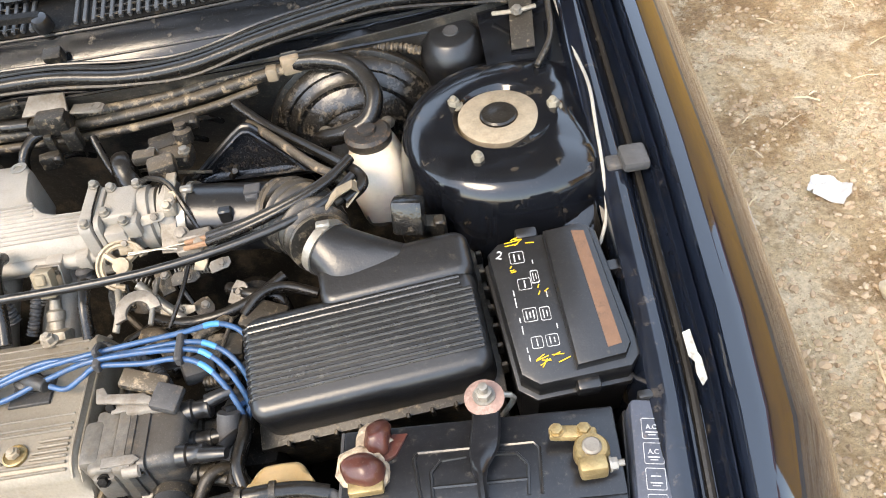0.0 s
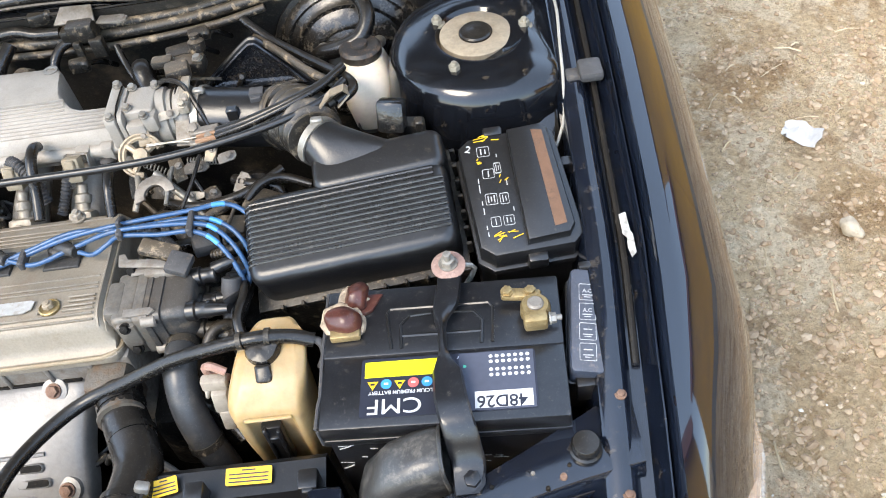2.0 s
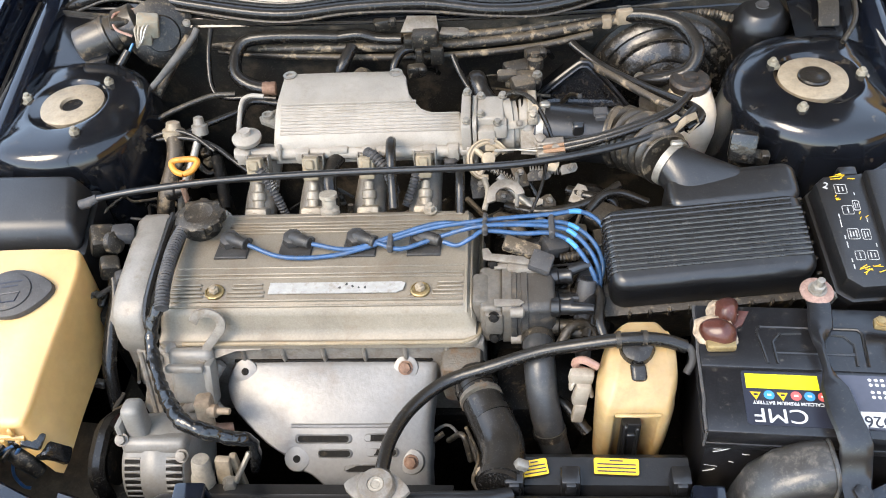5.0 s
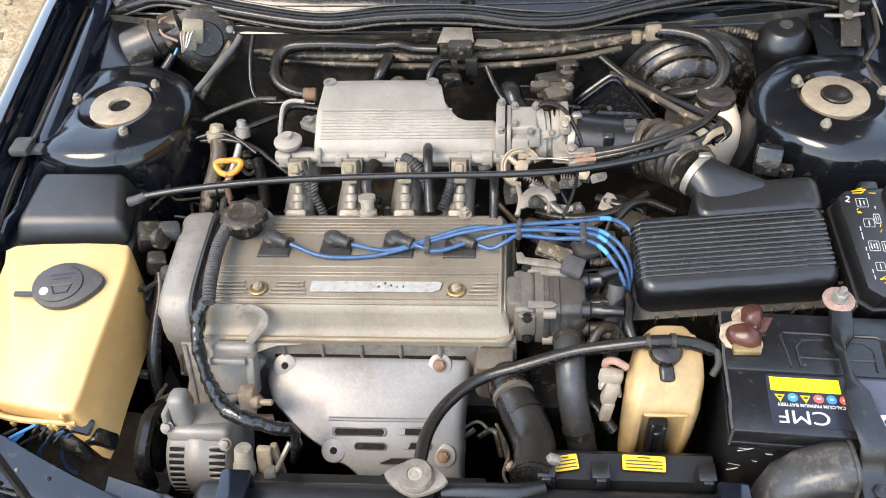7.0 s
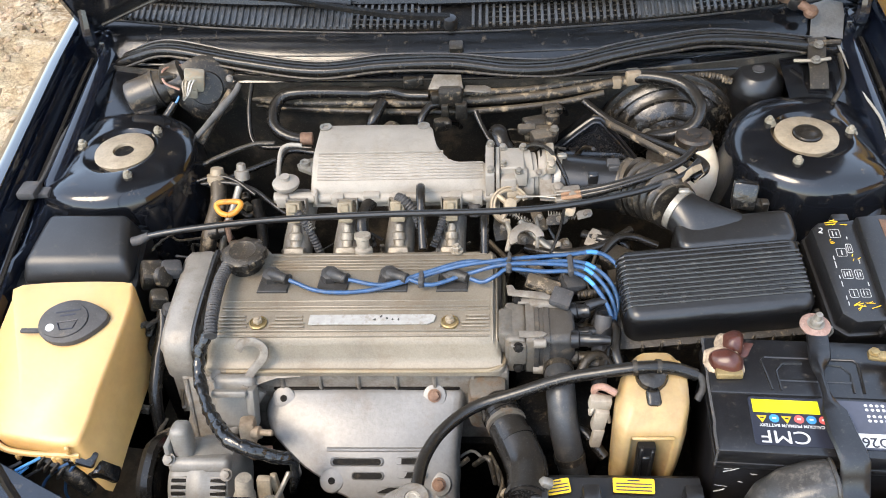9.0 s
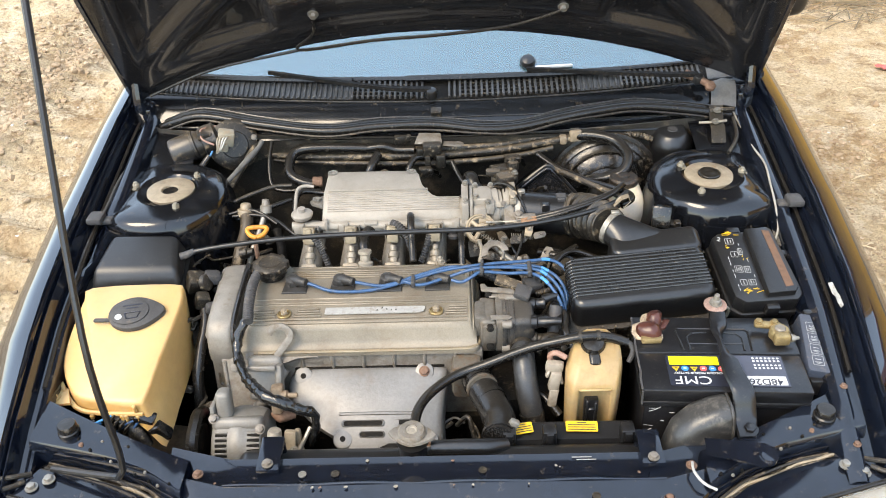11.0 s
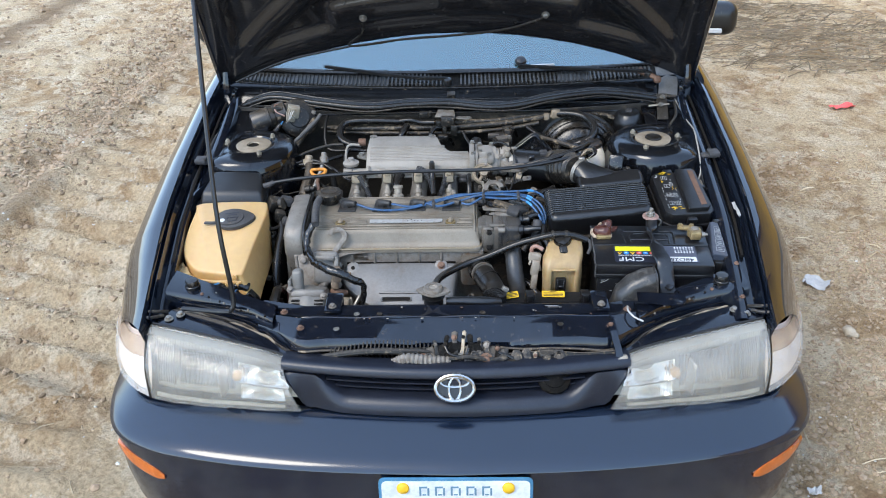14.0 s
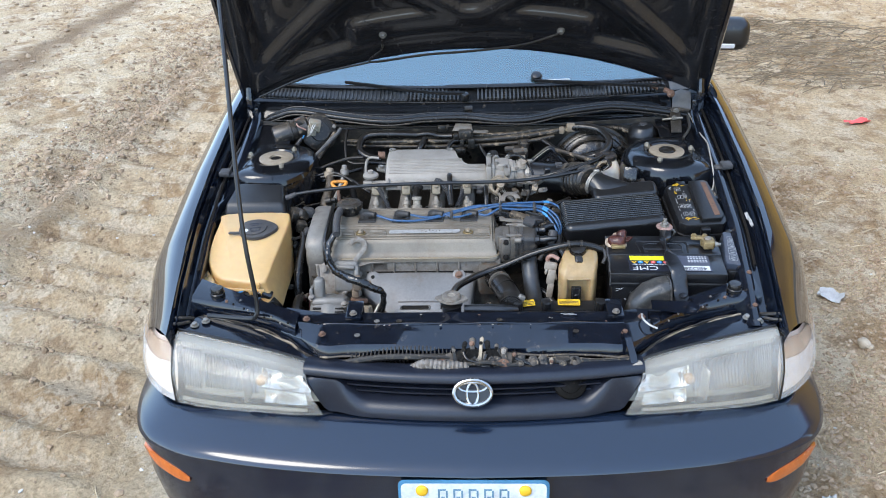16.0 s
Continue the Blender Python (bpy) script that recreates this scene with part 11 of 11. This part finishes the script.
under = thing("gearbox_clutter", (0.14, 0.75, 0.60), "greasy hoses and brackets between engine and air box", "hoses")
for line, r, mt in (
    ([(0.09, 0.80, 0.77), (0.11, 0.785, 0.755), (0.14, 0.76, 0.74), (0.17, 0.73, 0.70)], 0.006, STEEL),
    ([(0.13, 0.81, 0.76), (0.15, 0.78, 0.73), (0.16, 0.75, 0.70)], 0.004, RUBBER),
    ([(0.19, 0.80, 0.74), (0.22, 0.78, 0.745), (0.25, 0.775, 0.74), (0.26, 0.76, 0.72)], 0.008, RUBBER),
    ([(0.10, 0.72, 0.70), (0.14, 0.71, 0.72), (0.19, 0.72, 0.72), (0.22, 0.70, 0.69)], 0.010, RUBBER),
    ([(0.06, 0.77, 0.70), (0.10, 0.76, 0.72), (0.13, 0.72, 0.71)], 0.012, RUSTY_RUBBER),
    ([(0.20, 0.56, 0.70), (0.21, 0.60, 0.71), (0.22, 0.64, 0.72)], 0.009, RUBBER),
    ([(0.20, 0.47, 0.62), (0.17, 0.50, 0.64), (0.12, 0.53, 0.63)], 0.008, RUBBER),
    ([(0.02, 0.47, 0.60), (0.04, 0.46, 0.63), (0.05, 0.44, 0.60)], 0.004, DUSTY),
):
    b = BM()
    tube(b, line, r, 10, 6)
    part("hose", b, mt, under)
b = BM()
_q = [(0.027 * math.cos(a), 0.027 * math.sin(a)) for a in np.linspace(radians(10), radians(200), 16)] + [(0.014 * math.cos(a), 0.014 * math.sin(a)) for a in np.linspace(radians(200), radians(10), 16)]
plate(b, _q, 0.005, pose(0.100, 0.752, 0.772, 25, 0, 0), 0.001)
part("hook_plate", b, ALU_DIRTY, under, "tan curved steel lug")
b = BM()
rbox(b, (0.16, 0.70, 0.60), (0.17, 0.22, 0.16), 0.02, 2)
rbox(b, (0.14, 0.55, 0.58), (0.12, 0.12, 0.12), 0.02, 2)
part("gearbox", b, DARK, under, "near-black gearbox casing")
b = BM()
lathe(b, [(0.030, 0), (0.034, 0.01), (0.030, 0.02), (0.034, 0.03), (0.028, 0.04)], (0.215, 0.800, 0.700), (0.2, -0.6, 0.8), 18)
part("breather", b, DARK, under)

# sealed seam, wires and stops on the wings
for s in (1, -1):
    stop = thing("bonnet_stop", (s * 0.672, 0.80, 0.836), "grey bonnet bump stop on the wing edge", "bump stop", "bonnet stops")
    b = BM()
    rbox(b, (s * 0.674, 0.802, 0.844), (0.030, 0.036, 0.014), 0.005, 2)
    rbox(b, (s * 0.664, 0.806, 0.836), (0.04, 0.02, 0.010), 0.003, 2)
    part("stop", b, GREYCAP, stop)
wire = thing("wing_cable", (0.63, 0.85, 0.82), "thin white cable along the inner wing", "cable")
b = BM()
tube(b, [(0.642, 1.135, 0.880), (0.645, 1.06, 0.868), (0.648, 0.99, 0.862), (0.650, 0.92, 0.862), (0.645, 0.86, 0.850), (0.640, 0.80, 0.832), (0.632, 0.75, 0.812), (0.612, 0.715, 0.785)], 0.0021, 8, 6)
part("cable", b, material("off_white_sleeve", (0.27, 0.25, 0.215), 0.5), wire)
wire2 = thing("wing_cable", (-0.65, 0.85, 0.82), "thin grey cable along the inner wing", "cable")
b = BM()
tube(b, [(-0.668, 1.14, 0.87), (-0.662, 1.08, 0.868), (-0.660, 1.02, 0.862), (-0.672, 0.94, 0.85), (-0.672, 0.86, 0.838), (-0.680, 0.78, 0.82), (-0.682, 0.70, 0.80), (-0.672, 0.60, 0.77), (-0.668, 0.50, 0.74), (-0.655, 0.44, 0.72), (-0.66, 0.38, 0.71)], 0.0032, 8, 6)
part("cable", b, GREYCAP, wire2)
sticker = thing("wing_sticker", (0.672, 0.560, 0.789), "peeling white sticker on the wing edge", "sticker")
b = BM()
plate(b, [(-0.004, 0.028), (0.004, 0.030), (0.004, 0.006), (0.006, 0.0), (0.005, -0.022), (-0.001, -0.028), (-0.003, -0.014), (-0.001, -0.003), (-0.005, 0.003)], 0.0012, frame_at((0.6720, 0.562, 0.7985), (1, 0.02, 0), (0.0, -0.2, 1)))
part("sticker", b, SILVERSTICK, sticker)
for x, y in ((0.632, 0.395), (0.622, 0.300)):
    rivet = thing("wing_bolt", (x, y, lerp_table(LEDGE, y)[0] - 0.02), "rusty bolt head in the inner wing", "bolt", "wing bolts")
    b = BM()
    bolt(b, (x, y, lerp_table(LEDGE, y)[0] - 0.012), (0, 0, 1), 0.0045, 0.003, 1.4)
    part("bolt", b, RUST, rivet)
bwires = thing("lamp_wires", (-0.60, 0.37, 0.60), "loose blue and grey lamp wires below the washer tank", "wiring")
for line, mt in (([(-0.62, 0.37, 0.66), (-0.60, 0.375, 0.69), (-0.575, 0.39, 0.70), (-0.55, 0.41, 0.70)], CYAN), ([(-0.605, 0.36, 0.66), (-0.59, 0.375, 0.685), (-0.565, 0.40, 0.695)], CYAN), ([(-0.63, 0.365, 0.66), (-0.61, 0.39, 0.685), (-0.58, 0.41, 0.69)], GREYCAP)):
    b = BM()
    tube(b, line, 0.0022, 6, 5)
    part("wire", b, mt, bwires)
b = BM()
rbox(b, (-0.540, 0.416, 0.685), (0.030, 0.024, 0.020), 0.006, 2, (0, 30, -20))
for i in range(4):
    rbox(b, (-0.549 + 0.008 * i, 0.411 - 0.002 * i, 0.693 - 0.005 * i), (0.004, 0.024, 0.020), 0.002, 1, (0, 30, -20))
tube(b, [(-0.535, 0.415, 0.680), (-0.515, 0.408, 0.660), (-0.500, 0.402, 0.635)], [0.011, 0.014, 0.010], 10, 4)
part("plug", b, DUSTY, bwires)

# linkage below the throttle body, sooty hoses beside the air box
link = thing("throttle_linkage", (0.13, 0.82, 0.74), "dusty steel throttle levers, springs and brackets", "linkage")
_lr = random.Random(5)
for x, y, z, w, h, tilt, turn in ((0.062, 0.800, 0.752, 0.030, 0.044, 30, 10), (0.095, 0.790, 0.740, 0.046, 0.020, 50, -15), (0.120, 0.806, 0.766, 0.022, 0.050, 20, 25), (0.148, 0.800, 0.770, 0.040, 0.018, 40, 5), (0.170, 0.815, 0.782, 0.018, 0.036, 25, -10), (0.190, 0.806, 0.776, 0.030, 0.016, 35, 20), (0.132, 0.776, 0.742, 0.050, 0.014, 45, -5), (0.080, 0.842, 0.800, 0.020, 0.032, 60, 0), (0.118, 0.858, 0.818, 0.034, 0.014, 50, 12), (0.142, 0.872, 0.826, 0.014, 0.030, 40, -20), (0.160, 0.780, 0.735, 0.026, 0.026, 30, 40), (0.205, 0.785, 0.745, 0.024, 0.034, 35, -30)):
    b = BM()
    m = pose(x, y, z, tilt, 0, turn)
    w, h = w * 0.85, h * 0.85
    plate(b, [(-w / 2, -h / 2), (w * 0.3, -h / 2), (w / 2, -h * 0.2), (w / 2, h * 0.35), (w * 0.2, h / 2), (-w * 0.35, h / 2), (-w / 2, h * 0.15)], 0.003, m, 0.0006)
    lever = part("lever", b, _lr.choice((MOUNT, BEIGE, RUSTY_RUBBER, ALU_DIRTY, DUSTY)), link)
    b = BM()
    bolt(b, m @ Vector((w * 0.1, h * 0.05, 0.003)), m.to_3x3() @ Vector((0, 0, 1)), 0.0040, 0.003, 1.3)
    part("pin", b, ALU_DIRTY, lever)
for p, q in (((0.075, 0.815, 0.775), (0.118, 0.800, 0.757)), ((0.135, 0.812, 0.772), (0.178, 0.806, 0.772))):
    b = BM()
    a, c = Vector(p), Vector(q)
    d = (c - a).normalized()
    u = d.orthogonal().normalized()
    v = d.cross(u)
    tube(b, [a.lerp(c, k / 90) + 0.005 * (math.cos(k * 0.7) * u + math.sin(k * 0.7) * v) for k in range(91)], 0.0009, 5, 1, smooth=False)
    part("return_spring", b, STEEL, link)
sooty = thing("sooty_looms", (0.2, 0.72, 0.66), "sooty ribbed looms and hoses behind the distributor", "wiring", "engine looms")
for line, r, wv, mt in (
    ([(0.10, 0.775, 0.735), (0.14, 0.755, 0.742), (0.185, 0.752, 0.748), (0.225, 0.765, 0.752), (0.262, 0.79, 0.757)], 0.007, 0.0, RUBBER),
    ([(0.215, 0.745, 0.75), (0.235, 0.765, 0.758), (0.262, 0.775, 0.755), (0.30, 0.765, 0.745)], 0.0065, 0.0, RUBBER),
    ([(0.15, 0.70, 0.735), (0.165, 0.72, 0.752), (0.185, 0.735, 0.752), (0.20, 0.76, 0.74)], 0.006, 0.0, RUSTY_RUBBER),
    ([(0.175, 0.67, 0.735), (0.195, 0.665, 0.745), (0.212, 0.675, 0.74), (0.22, 0.70, 0.72)], 0.006, 0.0012, DUSTY),
    ([(0.05, 0.735, 0.745), (0.085, 0.715, 0.748), (0.115, 0.695, 0.742), (0.135, 0.665, 0.74)], 0.006, 0.0012, GREYCAP),
    ([(0.07, 0.74, 0.76), (0.075, 0.765, 0.772), (0.07, 0.79, 0.775)], 0.004, 0.0, BEIGE),
    ([(0.115, 0.735, 0.77), (0.117, 0.77, 0.778), (0.116, 0.80, 0.775)], 0.003, 0.0, STEEL),
    ([(0.135, 0.73, 0.765), (0.150, 0.765, 0.78), (0.158, 0.80, 0.79)], 0.0026, 0.0, RUBBER),
    ([(0.225, 0.53, 0.72), (0.215, 0.56, 0.735), (0.22, 0.60, 0.735), (0.212, 0.635, 0.725)], 0.007, 0.0, RUBBER),
    ([(0.165, 0.545, 0.70), (0.18, 0.565, 0.715), (0.20, 0.575, 0.71), (0.215, 0.56, 0.69)], 0.007, 0.0, DUSTY),
):
    b = BM()
    tube(b, line, r, 10, 6, wave=wv, every=0.006)
    part("loom" if wv else "hose", b, mt, sooty)
for x, y, z, sx, sy, sz in ((0.165, 0.685, 0.742, 0.034, 0.026, 0.022), (0.19, 0.715, 0.73, 0.04, 0.03, 0.03), (0.12, 0.655, 0.772, 0.05, 0.022, 0.012), (0.145, 0.635, 0.765, 0.03, 0.03, 0.014), (0.205, 0.645, 0.715, 0.022, 0.03, 0.03), (0.235, 0.745, 0.735, 0.05, 0.04, 0.03)):
    b = BM()
    rbox(b, (x, y, z), (sx, sy, sz), 0.004, 2, (8, 12, _lr.uniform(-30, 30)))
    part("connector", b, _lr.choice((DUSTY, GREYCAP, RUSTY_RUBBER)), sooty)
# dusty brackets and looms on the rear shelf beside the canister
for s in (1,):
    rearb = thing("shelf_bracket", (s * 0.6, 1.08, 0.86), "dusty folded steel bracket with looms on the bay shelf", "bracket", "shelf brackets")
    b = BM()
    loft(b, [[(s * (0.575 + d), 1.03, 0.853), (s * (0.578 + d), 1.06, 0.872), (s * (0.582 + d), 1.09, 0.876), (s * (0.585 + d), 1.12, 0.898)] for d in (0.0, 0.030)])
    thicken(b, 0.003)
    part("bracket", b, DUSTY, rearb)
    b = BM()
    loft(b, [[(s * x, 1.135, z), (s * (x + 0.006), 1.17, z + 0.028), (s * (x + 0.010), 1.20, z + 0.036)] for x, z in ((0.595, 0.882), (0.620, 0.892), (0.650, 0.886))])
    thicken(b, 0.003)
    part("hinge_plate", b, FADED, rearb, "dust-faded hinge plate")
    for line, r, mt in (([(s * 0.56, 1.09, 0.872), (s * 0.59, 1.075, 0.880), (s * 0.615, 1.08, 0.880)], 0.003, BEIGE), ([(s * 0.55, 1.13, 0.868), (s * 0.60, 1.11, 0.892), (s * 0.64, 1.12, 0.888)], 0.005, RUSTY_RUBBER), ([(s * 0.60, 0.99, 0.850), (s * 0.625, 1.03, 0.866), (s * 0.632, 1.09, 0.882)], 0.004, DUSTY)):
        b = BM()
        tube(b, line, r, 8, 6)
        part("loom", b, mt, rearb)
    for x, y in ((0.59, 1.075), (0.60, 1.105)):
        b = BM()
        bolt(b, (s * x, y, 0.880 + 0.012 * (y > 1.09)), (0, -0.3, 1), 0.006, 0.005, 1.4)
        part("bolt", b, STEEL, rearb)
